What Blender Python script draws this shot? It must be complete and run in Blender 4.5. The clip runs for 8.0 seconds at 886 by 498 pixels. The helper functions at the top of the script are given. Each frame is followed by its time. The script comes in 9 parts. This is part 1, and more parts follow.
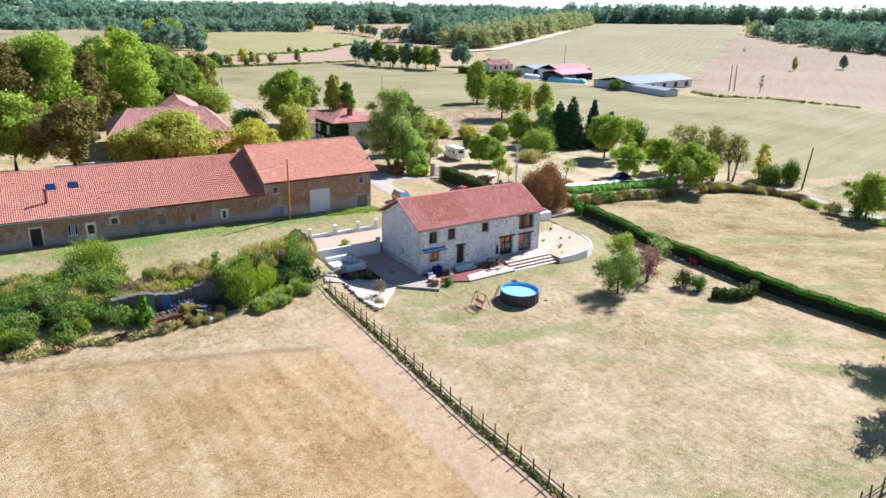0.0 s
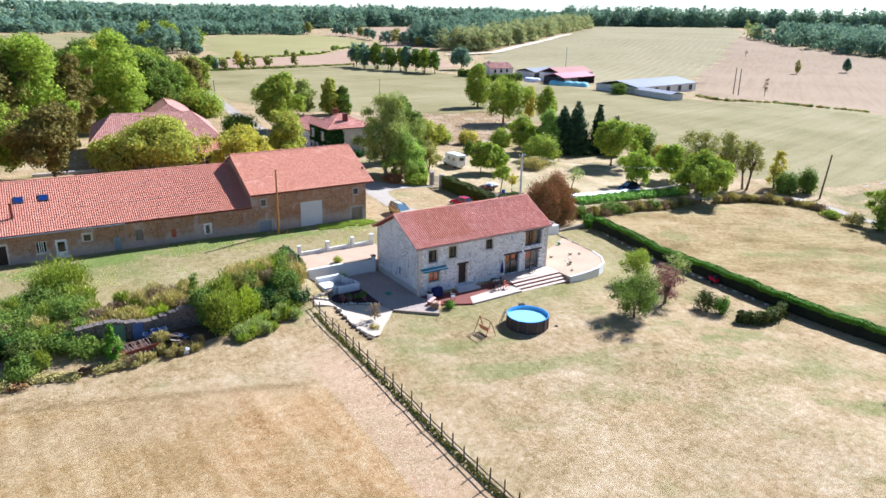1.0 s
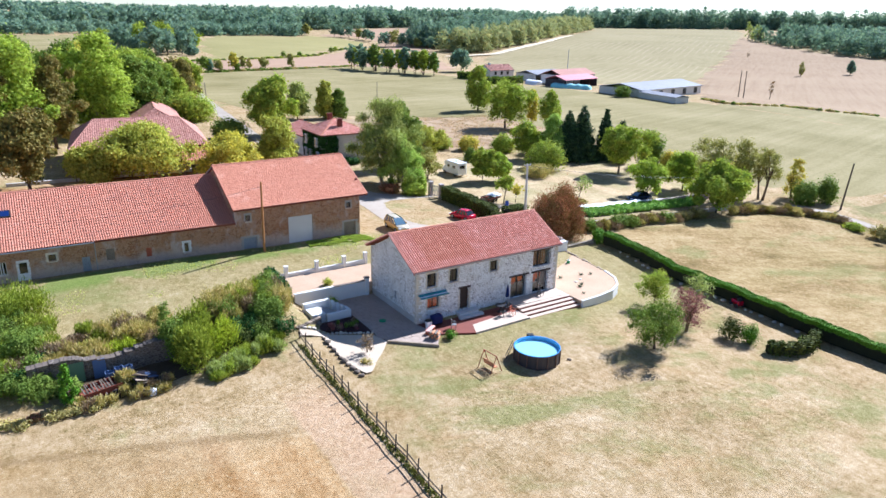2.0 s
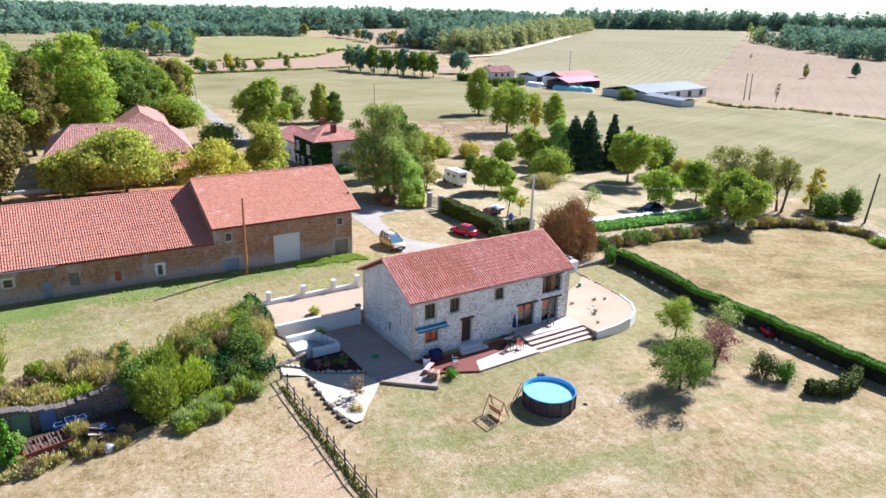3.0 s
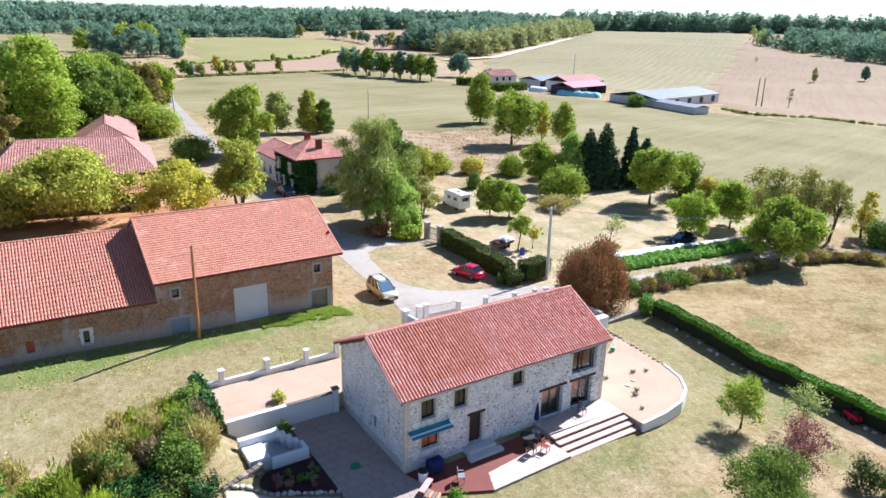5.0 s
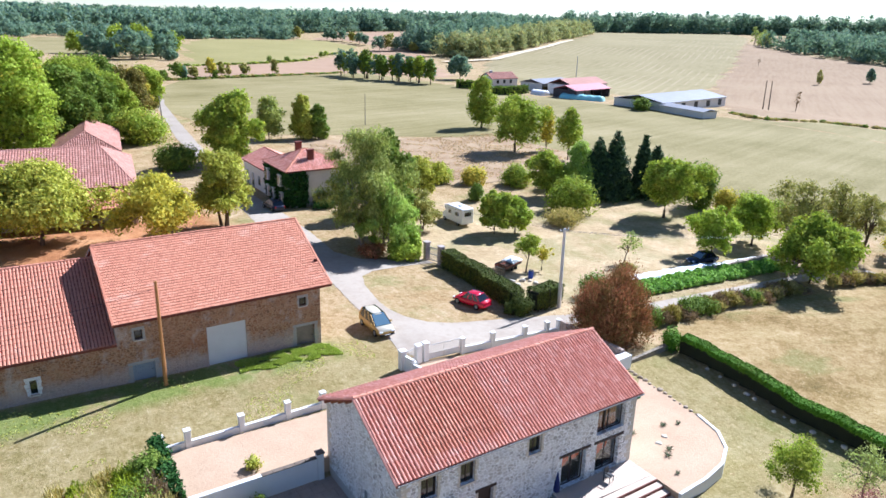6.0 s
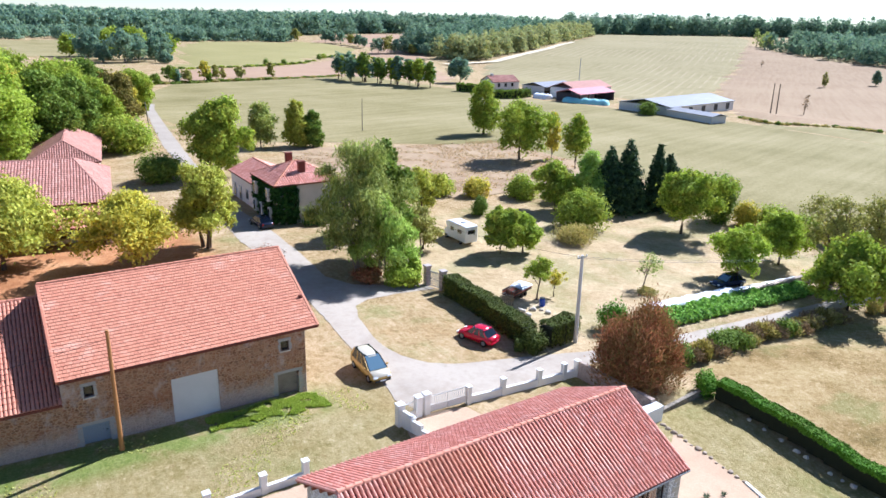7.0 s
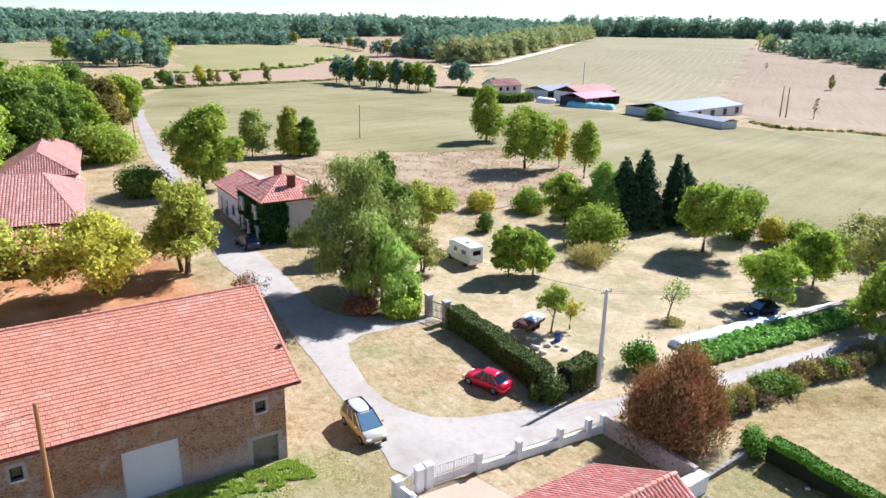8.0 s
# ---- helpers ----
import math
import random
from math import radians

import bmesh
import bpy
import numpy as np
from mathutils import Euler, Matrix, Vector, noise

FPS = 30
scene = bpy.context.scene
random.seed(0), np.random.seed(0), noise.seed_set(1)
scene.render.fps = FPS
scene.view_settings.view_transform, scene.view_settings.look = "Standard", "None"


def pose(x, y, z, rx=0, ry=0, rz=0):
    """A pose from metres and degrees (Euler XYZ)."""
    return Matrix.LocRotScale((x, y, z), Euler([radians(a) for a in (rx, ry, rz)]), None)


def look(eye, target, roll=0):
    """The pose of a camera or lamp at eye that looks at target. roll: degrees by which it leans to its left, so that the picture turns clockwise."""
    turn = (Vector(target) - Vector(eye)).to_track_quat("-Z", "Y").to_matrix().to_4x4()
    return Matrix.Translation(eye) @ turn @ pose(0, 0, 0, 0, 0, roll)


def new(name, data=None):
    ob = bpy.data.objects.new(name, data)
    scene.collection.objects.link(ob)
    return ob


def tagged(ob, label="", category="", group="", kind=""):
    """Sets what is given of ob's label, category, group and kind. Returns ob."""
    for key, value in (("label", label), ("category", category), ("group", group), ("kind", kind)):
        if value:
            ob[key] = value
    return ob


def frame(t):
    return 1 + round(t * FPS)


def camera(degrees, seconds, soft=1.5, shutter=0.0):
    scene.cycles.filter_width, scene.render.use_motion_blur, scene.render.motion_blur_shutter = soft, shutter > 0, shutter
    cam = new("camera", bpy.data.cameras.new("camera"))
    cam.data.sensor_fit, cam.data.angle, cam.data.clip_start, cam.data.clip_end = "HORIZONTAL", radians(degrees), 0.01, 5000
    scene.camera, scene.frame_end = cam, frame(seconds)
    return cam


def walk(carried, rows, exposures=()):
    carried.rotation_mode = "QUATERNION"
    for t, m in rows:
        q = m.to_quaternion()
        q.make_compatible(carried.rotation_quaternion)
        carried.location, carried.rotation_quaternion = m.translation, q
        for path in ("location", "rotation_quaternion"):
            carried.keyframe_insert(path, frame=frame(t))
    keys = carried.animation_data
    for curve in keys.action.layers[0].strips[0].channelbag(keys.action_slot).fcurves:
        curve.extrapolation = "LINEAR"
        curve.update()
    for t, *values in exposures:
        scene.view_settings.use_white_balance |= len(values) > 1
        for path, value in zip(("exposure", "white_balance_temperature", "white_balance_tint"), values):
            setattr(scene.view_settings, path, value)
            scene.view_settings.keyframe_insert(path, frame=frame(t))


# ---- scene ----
cam = camera(65.0, 8.0, soft=1.6)
# seconds, place in metres, Euler angles in degrees
ROWS = [
    (0.0, -37.269, -62.135, 27.457, 70.904, -1.137, -32.527),
    (0.5, -35.635, -59.393, 27.200, 71.044, -1.132, -32.580),
    (1.0, -33.904, -56.557, 27.007, 71.143, -1.148, -32.620),
    (1.5, -32.095, -53.641, 26.866, 71.209, -1.182, -32.653),
    (2.0, -30.230, -50.657, 26.766, 71.253, -1.226, -32.681),
    (2.5, -28.324, -47.616, 26.698, 71.281, -1.277, -32.709),
    (3.0, -26.391, -44.528, 26.654, 71.301, -1.330, -32.737),
    (3.5, -24.443, -41.400, 26.625, 71.319, -1.380, -32.769),
    (4.0, -22.487, -38.239, 26.606, 71.339, -1.426, -32.804),
    (4.5, -20.528, -35.049, 26.588, 71.366, -1.463, -32.843),
    (5.0, -18.570, -31.832, 26.569, 71.403, -1.489, -32.885),
    (5.5, -16.612, -28.591, 26.544, 71.452, -1.502, -32.929),
    (6.0, -14.651, -25.325, 26.508, 71.513, -1.500, -32.972),
    (6.5, -12.681, -22.032, 26.461, 71.588, -1.481, -33.012),
    (7.0, -10.693, -18.708, 26.400, 71.675, -1.446, -33.044),
    (7.5, -8.676, -15.348, 26.325, 71.772, -1.394, -33.064),
    (8.0, -6.616, -11.945, 26.237, 71.877, -1.324, -33.066),
]
walk(cam, [(t, pose(x, y, z, rx, ry, rz)) for t, x, y, z, rx, ry, rz in ROWS], [(0.0, 1.04, 5480, 14)])

# ---- world, sun, exposure ----
SUN_AZ, SUN_EL = radians(13.2), radians(40.0)      # from +x towards +y; above the ground
world = bpy.data.worlds.new("sky")
scene.world = world
world.use_nodes = True
wn = world.node_tree
sky = wn.nodes.new("ShaderNodeTexSky")
sky.sky_type = "NISHITA"
sky.sun_disc = False
sky.sun_elevation = SUN_EL
sky.sun_rotation = radians(90) - SUN_AZ
sky.air_density, sky.dust_density, sky.ozone_density = 0.8, 0.05, 2.0
wn.links.new(sky.outputs[0], wn.nodes["Background"].inputs[0])
wn.nodes["Background"].inputs[1].default_value = 0.065
sun_data = bpy.data.lights.new("sun", "SUN")
sun_data.energy, sun_data.angle, sun_data.color = 5.0, radians(0.53), (1.0, 0.975, 0.95)
sun = new("sun", sun_data)
SUN_DIR = Vector((math.cos(SUN_AZ) * math.cos(SUN_EL), math.sin(SUN_AZ) * math.cos(SUN_EL), math.sin(SUN_EL)))
sun.matrix_world = look(SUN_DIR * 200, (0, 0, 0))


# ---- materials ----
def lin(r, g, b):
    """A colour from 0..255 values as they would be seen on screen, as linear base colour."""
    f = lambda c: c / 12.92 if c <= 0.04045 else ((c + 0.055) / 1.055) ** 2.4
    return (f(r / 255), f(g / 255), f(b / 255), 1)


class Nodes:
    """A small writer of node trees."""

    def __init__(self, name):
        self.mat = bpy.data.materials.new(name)
        self.mat.use_nodes = True
        self.t = self.mat.node_tree
        self.bsdf = self.t.nodes["Principled BSDF"]
        self.out = self.t.nodes["Material Output"]
        self.co = self.t.nodes.new("ShaderNodeTexCoord").outputs["Object"]

    def set(self, socket, v):
        if isinstance(v, bpy.types.NodeSocket):
            self.t.links.new(v, socket)
        else:
            socket.default_value = v

    def node(self, kind, **inputs):
        n = self.t.nodes.new(kind)
        for k, v in inputs.items():
            self.set(n.inputs[k.replace("_", " ")], v)
        return n

    def math(self, op, a, b=0.0, clamp=False):
        n = self.t.nodes.new("ShaderNodeMath")
        n.operation, n.use_clamp = op, clamp
        self.set(n.inputs[0], a)
        self.set(n.inputs[1], b)
        return n.outputs[0]

    def scaled(self, sx, sy, sz, co=None, turn=0.0):
        n = self.t.nodes.new("ShaderNodeMapping")
        n.vector_type = "TEXTURE"
        self.set(n.inputs["Vector"], co or self.co)
        n.inputs["Scale"].default_value = (1 / sx, 1 / sy, 1 / sz)
        n.inputs["Rotation"].default_value = (0, 0, turn)
        return n.outputs[0]

    def noise(self, scale, detail=4.0, rough=0.6, co=None):
        n = self.node("ShaderNodeTexNoise", Vector=co or self.co, Scale=scale, Detail=detail, Roughness=rough)
        return n.outputs["Fac"]

    def voronoi(self, scale, feature="F1", co=None, rnd=1.0):
        n = self.t.nodes.new("ShaderNodeTexVoronoi")
        n.feature = feature
        self.set(n.inputs["Vector"], co or self.co)
        n.inputs["Scale"].default_value = scale
        n.inputs["Randomness"].default_value = rnd
        return n

    def ramp(self, fac, stops):
        n = self.t.nodes.new("ShaderNodeValToRGB")
        self.set(n.inputs[0], fac)
        el = n.color_ramp.elements
        while len(el) < len(stops):
            el.new(0.5)
        for e, (p, c) in zip(el, stops):
            e.position, e.color = p, c
        return n.outputs[0]

    def step(self, v, lo, hi):
        n = self.t.nodes.new("ShaderNodeMapRange")
        n.interpolation_type = "SMOOTHSTEP"
        self.set(n.inputs[0], v)
        n.inputs[1].default_value, n.inputs[2].default_value = lo, hi
        return n.outputs[0]

    def mix(self, fac, a, b, kind="MIX"):
        n = self.t.nodes.new("ShaderNodeMix")
        n.data_type, n.blend_type = "RGBA", kind
        self.set(n.inputs[0], fac)
        self.set(n.inputs[6], a)
        self.set(n.inputs[7], b)
        return n.outputs[2]

    def xyz(self, co=None):
        n = self.node("ShaderNodeSeparateXYZ", Vector=co or self.co)
        return n.outputs[0], n.outputs[1], n.outputs[2]

    def random(self):
        return self.t.nodes.new("ShaderNodeObjectInfo").outputs["Random"]

    def island(self):
        return self.t.nodes.new("ShaderNodeNewGeometry").outputs["Random Per Island"]

    def bump(self, height, strength, distance):
        n = self.t.nodes.new("ShaderNodeBump")
        n.inputs["Strength"].default_value, n.inputs["Distance"].default_value = strength, distance
        self.set(n.inputs["Height"], height)
        self.t.links.new(n.outputs[0], self.bsdf.inputs["Normal"])

    def done(self, colour, rough=0.8, metal=0.0, spec=0.3):
        self.set(self.bsdf.inputs["Base Color"], colour)
        self.set(self.bsdf.inputs["Roughness"], rough)
        self.bsdf.inputs["Metallic"].default_value = metal
        self.bsdf.inputs["Specular IOR Level"].default_value = spec
        return self.mat


def plain(name, rgb, rough=0.6, metal=0.0, wear=0.18, scale=3.0, spec=0.4, bump=0.15):
    """A surface of one colour with two scales of wear and a fine grain."""
    m = Nodes(name)
    c = lin(*rgb)
    dark = (c[0] * (1 - wear), c[1] * (1 - wear), c[2] * (1 - wear), 1)
    lite = tuple(min(1, v * (1 + wear * 0.7)) for v in c[:3]) + (1,)
    big = m.ramp(m.noise(scale * 0.35, 5), [(0.3, dark), (0.7, lite)])
    fine = m.noise(scale * 9, 3)
    col = m.mix(0.25, big, m.ramp(fine, [(0.35, dark), (0.65, lite)]))
    if bump:
        m.bump(fine, bump, 0.01)
    return m.done(col, rough, metal, spec)


def stone_wall(name, mortar, tones, size, weather, lime=None, foot=None):
    """Rubble stone in mortar: irregular stones of several tones, recessed joints, weather stains."""
    m = Nodes(name)
    co = m.node("ShaderNodeVectorMath").inputs[0].node
    co.operation = "ADD"
    wob = m.node("ShaderNodeTexNoise", Vector=m.co, Scale=2.2, Detail=2.0)
    sc = m.node("ShaderNodeVectorMath")
    sc.operation = "SCALE"
    m.set(sc.inputs[0], wob.outputs["Color"])
    sc.inputs["Scale"].default_value = 0.25
    m.set(co.inputs[0], m.scaled(1, 1, 1.55))
    m.set(co.inputs[1], sc.outputs[0])
    v = m.voronoi(1 / size, co=co.outputs[0])
    e = m.voronoi(1 / size, "DISTANCE_TO_EDGE", co=co.outputs[0])
    tone = m.node("ShaderNodeSeparateColor", Color=v.outputs["Color"]).outputs[0]
    n = len(tones)
    stones = m.ramp(tone, [((i + 0.5) / n, lin(*c)) for i, c in enumerate(tones)])
    grain = m.noise(16, 4)
    stones = m.mix(0.45, stones, m.ramp(grain, [(0.3, lin(*[k * 0.6 for k in tones[0]])), (0.7, lin(*tones[-1]))]))
    joint = m.math("SUBTRACT", 1.0, m.step(e.outputs["Distance"], 0.02, 0.16), True)
    smear = m.math("MULTIPLY", m.step(m.noise(0.9, 5), 0.42, 0.66), 0.55)
    cover = m.math("MAXIMUM", joint, smear)
    col = m.mix(cover, stones, m.mix(m.noise(5, 4), lin(*mortar), lin(*[min(255, k * 1.16) for k in mortar])))
    patches = m.step(m.noise(0.35, 6, 0.7), 0.5, 0.75)
    col = m.mix(m.math("MULTIPLY", patches, 0.4), col, lin(*weather))
    if lime:
        rust = m.step(m.noise(0.5, 5, 0.7, m.scaled(1, 1, 1.6)), 0.52, 0.66)
        col = m.mix(m.math("MULTIPLY", rust, 0.45), col, lin(*tones[1]))
        wash = m.step(m.noise(0.42, 6, 0.75, m.scaled(1, 1, 0.7)), 0.5, 0.64)
        if foot:
            low_z = m.math("ADD", m.xyz()[2], m.math("MULTIPLY", m.math("SUBTRACT", m.noise(0.5, 5, 0.7), 0.5), 3.2))
            wash = m.math("MAXIMUM", wash, m.math("MULTIPLY", m.step(low_z, foot + 0.6, foot - 0.4), 0.9))
        col = m.mix(m.math("MULTIPLY", wash, 0.6), col, lin(*lime))
    streak = m.step(m.noise(1.0, 5, 0.65, m.scaled(2.2, 2.2, 0.25)), 0.55, 0.8)
    col = m.mix(m.math("MULTIPLY", streak, 0.35), col, lin(*[k * 0.62 for k in mortar]))
    m.bump(m.math("ADD", m.step(e.outputs["Distance"], 0.0, 0.2), m.math("MULTIPLY", grain, 0.5)), 0.8, 0.05)
    return m.done(col, 0.92, 0, 0.2)


def tile_mat(name, tones, moss, pale, whole=False):
    """Fired clay: every tile its own tone, weathered in large patches, lichen in spots."""
    m = Nodes(name)
    r = m.random() if whole else m.island()
    n = len(tones)
    col = m.ramp(r, [((i + 0.5) / n, lin(*c)) for i, c in enumerate(tones)])
    col = m.mix(m.math("MULTIPLY", m.step(m.noise(0.5, 6, 0.7), 0.5, 0.78), 0.6), col, lin(*moss))
    col = m.mix(m.math("MULTIPLY", m.step(m.noise(0.8, 4, 0.7, m.scaled(0.6, 1, 1)), 0.56, 0.7), 0.5), col, lin(*pale))
    grain = m.noise(14, 4)
    col = m.mix(0.2, col, m.ramp(grain, [(0.3, lin(*[k * 0.7 for k in tones[0]])), (0.7, lin(*tones[-1]))]))
    m.bump(grain, 0.3, 0.02)
    return m.done(col, 0.88, 0, 0.2)


def leaf_mat(name, tones, dry=None, amount=0.0, glow=0.3):
    """Leaves: each sprig its own tone, matt, with light that comes through."""
    m = Nodes(name)
    n = len(tones)
    col = m.ramp(m.island(), [((i + 0.5) / n, lin(*[min(235, k * 1.3 + 5) for k in c])) for i, c in enumerate(tones)])
    if dry:
        col = m.mix(m.math("MULTIPLY", m.step(m.noise(0.55, 3, 0.6), 0.45, 0.65), amount), col, lin(*dry))
    m.done(col, 0.75, 0, 0.1)
    tr = m.node("ShaderNodeBsdfTranslucent", Color=m.mix(0.35, col, (1.0, 0.98, 0.35, 1), "MULTIPLY"))
    mx = m.node("ShaderNodeMixShader", Fac=max(0.02, min(0.5, 0.78 * glow + 0.05)))
    m.t.links.new(m.bsdf.outputs[0], mx.inputs[1])
    m.t.links.new(tr.outputs[0], mx.inputs[2])
    m.t.links.new(mx.outputs[0], m.out.inputs["Surface"])
    return m.mat


def glass_mat(name, tint=(0.6, 0.7, 0.75, 1)):
    m = Nodes(name)
    m.bsdf.inputs["Transmission Weight"].default_value = 1.0
    m.bsdf.inputs["IOR"].default_value = 1.45
    return m.done(tint, 0.04, 0, 0.6)


def field_mat(name, tones, grain=2.0, streak=0.0, turn=0.0, big=0.03, rough=0.95, lines=None):
    """Fields: broad drifts of tone, finer tufts, and drill or mowing lines where there are any."""
    m = Nodes(name)
    n = len(tones)
    drift = m.noise(big, 6, 0.62)
    fine = m.noise(grain, 6, 0.7)
    mixd = m.math("ADD", m.math("MULTIPLY", drift, 0.55), m.math("MULTIPLY", fine, 0.45))
    if streak:
        s = m.noise(1.0, 5, 0.6, m.scaled(0.02, 0.42, 1, turn=turn))
        mixd = m.math("ADD", m.math("MULTIPLY", mixd, 1 - streak), m.math("MULTIPLY", s, streak))
    col = m.ramp(mixd, [(0.3 + 0.4 * i / (n - 1), lin(*c)) for i, c in enumerate(tones)])
    if lines:
        w = m.t.nodes.new("ShaderNodeTexWave")
        m.set(w.inputs["Vector"], m.scaled(1, 1, 1, turn=lines[0]))
        w.inputs["Scale"].default_value, w.inputs["Distortion"].default_value = lines[1], 0.6
        w.inputs["Detail Scale"].default_value = 0.4
        k = m.math("MULTIPLY", m.step(w.outputs["Fac"], 0.8, 1.0), m.step(m.noise(0.011, 3, 0.5), 0.46, 0.56))
        col = m.mix(m.math("MULTIPLY", k, lines[2]), col, lin(*lines[3]))
    m.bump(fine, 0.4, 0.08)
    return m.done(col, rough, 0, 0.1)


STONE_HOUSE = stone_wall("pale rubble stone", (252, 250, 246), [(180, 168, 154), (226, 220, 210), (243, 238, 230), (124, 112, 102), (247, 244, 238)], 0.3, (240, 235, 226))
STONE_BARN = stone_wall("brown rubble stone", (172, 140, 112), [(112, 74, 54), (154, 102, 70), (176, 126, 90), (92, 66, 54), (188, 146, 112)], 0.24, (146, 106, 84), (196, 188, 182), 2.1)
STONE_FAR = stone_wall("rough field stone", (150, 140, 126), [(110, 102, 92), (134, 124, 110), (96, 90, 82), (150, 142, 128)], 0.3, (120, 114, 102))
QUOIN = plain("dressed limestone", (212, 202, 184), 0.85, 0, 0.2, 2.0)
RENDER_WHITE = plain("white painted render", (226, 225, 222), 0.8, 0, 0.07, 1.2)
RENDER_OLD = plain("stained lime render", (200, 194, 186), 0.9, 0, 0.2, 1.0)
RENDER_GREY = plain("grey cement render", (168, 164, 158), 0.9, 0, 0.18, 1.2)
TILE_HOUSE = tile_mat("orange clay canal tile", [(212, 142, 122), (224, 156, 136), (230, 166, 148), (216, 148, 128), (234, 178, 160)], (198, 134, 118), (238, 194, 180))
TILE_HOUSE_ONE = tile_mat("orange clay canal tile single", [(203, 134, 110), (214, 146, 120), (221, 154, 129), (207, 138, 114), (225, 164, 139)], (192, 130, 110), (230, 178, 158), True)
TILE_BARN = tile_mat("red clay flat tile", [(202, 136, 108), (208, 142, 113), (212, 147, 119), (204, 138, 110), (194, 128, 102)], (184, 130, 106), (236, 190, 166))
TILE_BARN_ONE = tile_mat("red clay flat tile single", [(202, 136, 108), (208, 142, 113), (212, 147, 119), (204, 138, 110), (194, 128, 102)], (184, 130, 106), (236, 190, 166), True)
TILE_LOW = tile_mat("weathered clay canal tile", [(204, 138, 113), (209, 143, 118), (213, 148, 122), (206, 140, 115), (200, 134, 110)], (172, 120, 104), (218, 166, 146))
TILE_LOW_ONE = tile_mat("weathered clay canal tile single", [(204, 138, 113), (209, 143, 118), (213, 148, 122), (206, 140, 115), (200, 134, 110)], (172, 120, 104), (218, 166, 146), True)
TILE_OLD = tile_mat("old brown canal tile", [(178, 126, 110), (188, 134, 118), (196, 144, 128), (168, 118, 102), (202, 154, 138)], (146, 100, 84), (204, 154, 136))
GUTTER_PALE = plain("pale grey gutter", (204, 202, 198), 0.5, 0, 0.08, 2.0)
UNDER_TILE = plain("clay tile underside", (120, 66, 54), 0.9, 0, 0.2, 2.0)
TILE_PAN = plain("dark red clay pan tile", (140, 64, 56), 0.9, 0, 0.25, 2.0)
WOOD_DARK = plain("dark stained wood", (58, 44, 38), 0.6, 0, 0.25, 4.0)
WOOD_EAVE = plain("brown eave boards", (150, 92, 66), 0.75, 0, 0.2, 4.0)
WOOD_GREY = plain("silvered wood", (134, 124, 112), 0.85, 0, 0.25, 5.0)
WOOD_POLE = plain("tarred orange-brown wood", (176, 124, 74), 0.8, 0, 0.22, 3.0)
WOOD_FENCE = plain("weathered fence wood", (92, 82, 70), 0.9, 0, 0.25, 6.0)
WOOD_RED = plain("red-brown wood", (168, 92, 66), 0.7, 0, 0.2, 4.0)
DOOR_PALE = plain("pale grey painted boards", (206, 206, 204), 0.8, 0, 0.08, 1.5)
DOOR_BLUE = plain("faded blue-grey boards", (140, 150, 160), 0.8, 0, 0.15, 2.0)
# Near-black base colour stands in for the lack of light indoors.
UNLIT_ROOM = plain("near-black for unlit rooms", (26, 24, 23), 0.9, 0, 0.2, 1.0)
CURTAIN_BROWN = plain("brown curtain", (170, 112, 74), 0.85, 0, 0.3, 2.0)
ORANGE_PANEL = plain("orange panel", (246, 120, 66), 0.85, 0, 0.2, 2.0)
GLASS = glass_mat("window glass", (0.92, 0.95, 0.96, 1))
GLASS_DARK = plain("tinted glass", (22, 28, 34), 0.05, 0, 0.05, 1.0, 0.7, 0)
# Blue-grey base colour paints the sky's reflection on the windscreen.
GLASS_CAR = plain("car glass with sky reflection colour", (92, 118, 134), 0.03, 0.0, 0.05, 1.0, 0.9, 0)
METAL_GREY = plain("galvanised steel", (160, 164, 168), 0.45, 0.7, 0.12, 2.0)
METAL_DARK = plain("dark painted steel", (44, 46, 50), 0.5, 0.3, 0.12, 3.0)
CONCRETE = plain("pale concrete", (206, 202, 196), 0.85, 0, 0.1, 2.0)
ZINC = plain("grey fibre-cement sheet", (134, 136, 142), 0.7, 0.0, 0.12, 0.4)
LANE = field_mat("grey farm lane", [(146, 136, 122), (162, 151, 137), (174, 163, 148)], 2.0, 0.0, 0, 0.12)
ROAD = field_mat("pale gravel and worn asphalt", [(150, 138, 122), (164, 152, 137), (175, 164, 149), (155, 144, 127)], 1.2, 0.0, 0, 0.2)
GRAVEL = field_mat("tan gravel", [(170, 144, 119), (187, 160, 133), (198, 172, 146)], 6.0, 0, 0, 0.3)
PAVING = field_mat("grey-beige paving", [(158, 142, 129), (173, 156, 142), (186, 169, 154)], 4.0, 0, 0, 0.4)
PAVING_PALE = plain("pale sandstone paving", (196, 178, 154), 0.85, 0, 0.08, 2.0)
TILE_TERRACE = plain("cream terrace tile", (198, 178, 158), 0.7, 0, 0.08, 2.0)
TILE_DECK = plain("terracotta deck tile", (122, 62, 48), 0.7, 0, 0.15, 2.0)
RISER = plain("red-brown riser tile", (132, 84, 70), 0.7, 0, 0.15, 3.0)
AW_TEAL = plain("teal canvas", (70, 140, 150), 0.85, 0, 0.1, 3.0)
# Skylight panes: reflected sky is given as a deep blue base colour.
GLASS_SKY = plain("roof glass with sky blue put in", (22, 44, 96), 0.04, 0.0, 0.05, 1.0, 0.9, 0)
LOW_TURN = -2.0
SHEET_WHITE = plain("white plastic sheet", (238, 240, 244), 0.45, 0, 0.06, 1.0)
SHEET_BLUE = plain("turquoise tarpaulin", (150, 210, 214), 0.6, 0, 0.1, 0.5)
ROOF_RED = plain("red sheet roof", (206, 128, 132), 0.7, 0, 0.12, 0.3)
ROOF_BROWN = plain("brown tile roof far", (178, 128, 112), 0.85, 0, 0.15, 0.4)
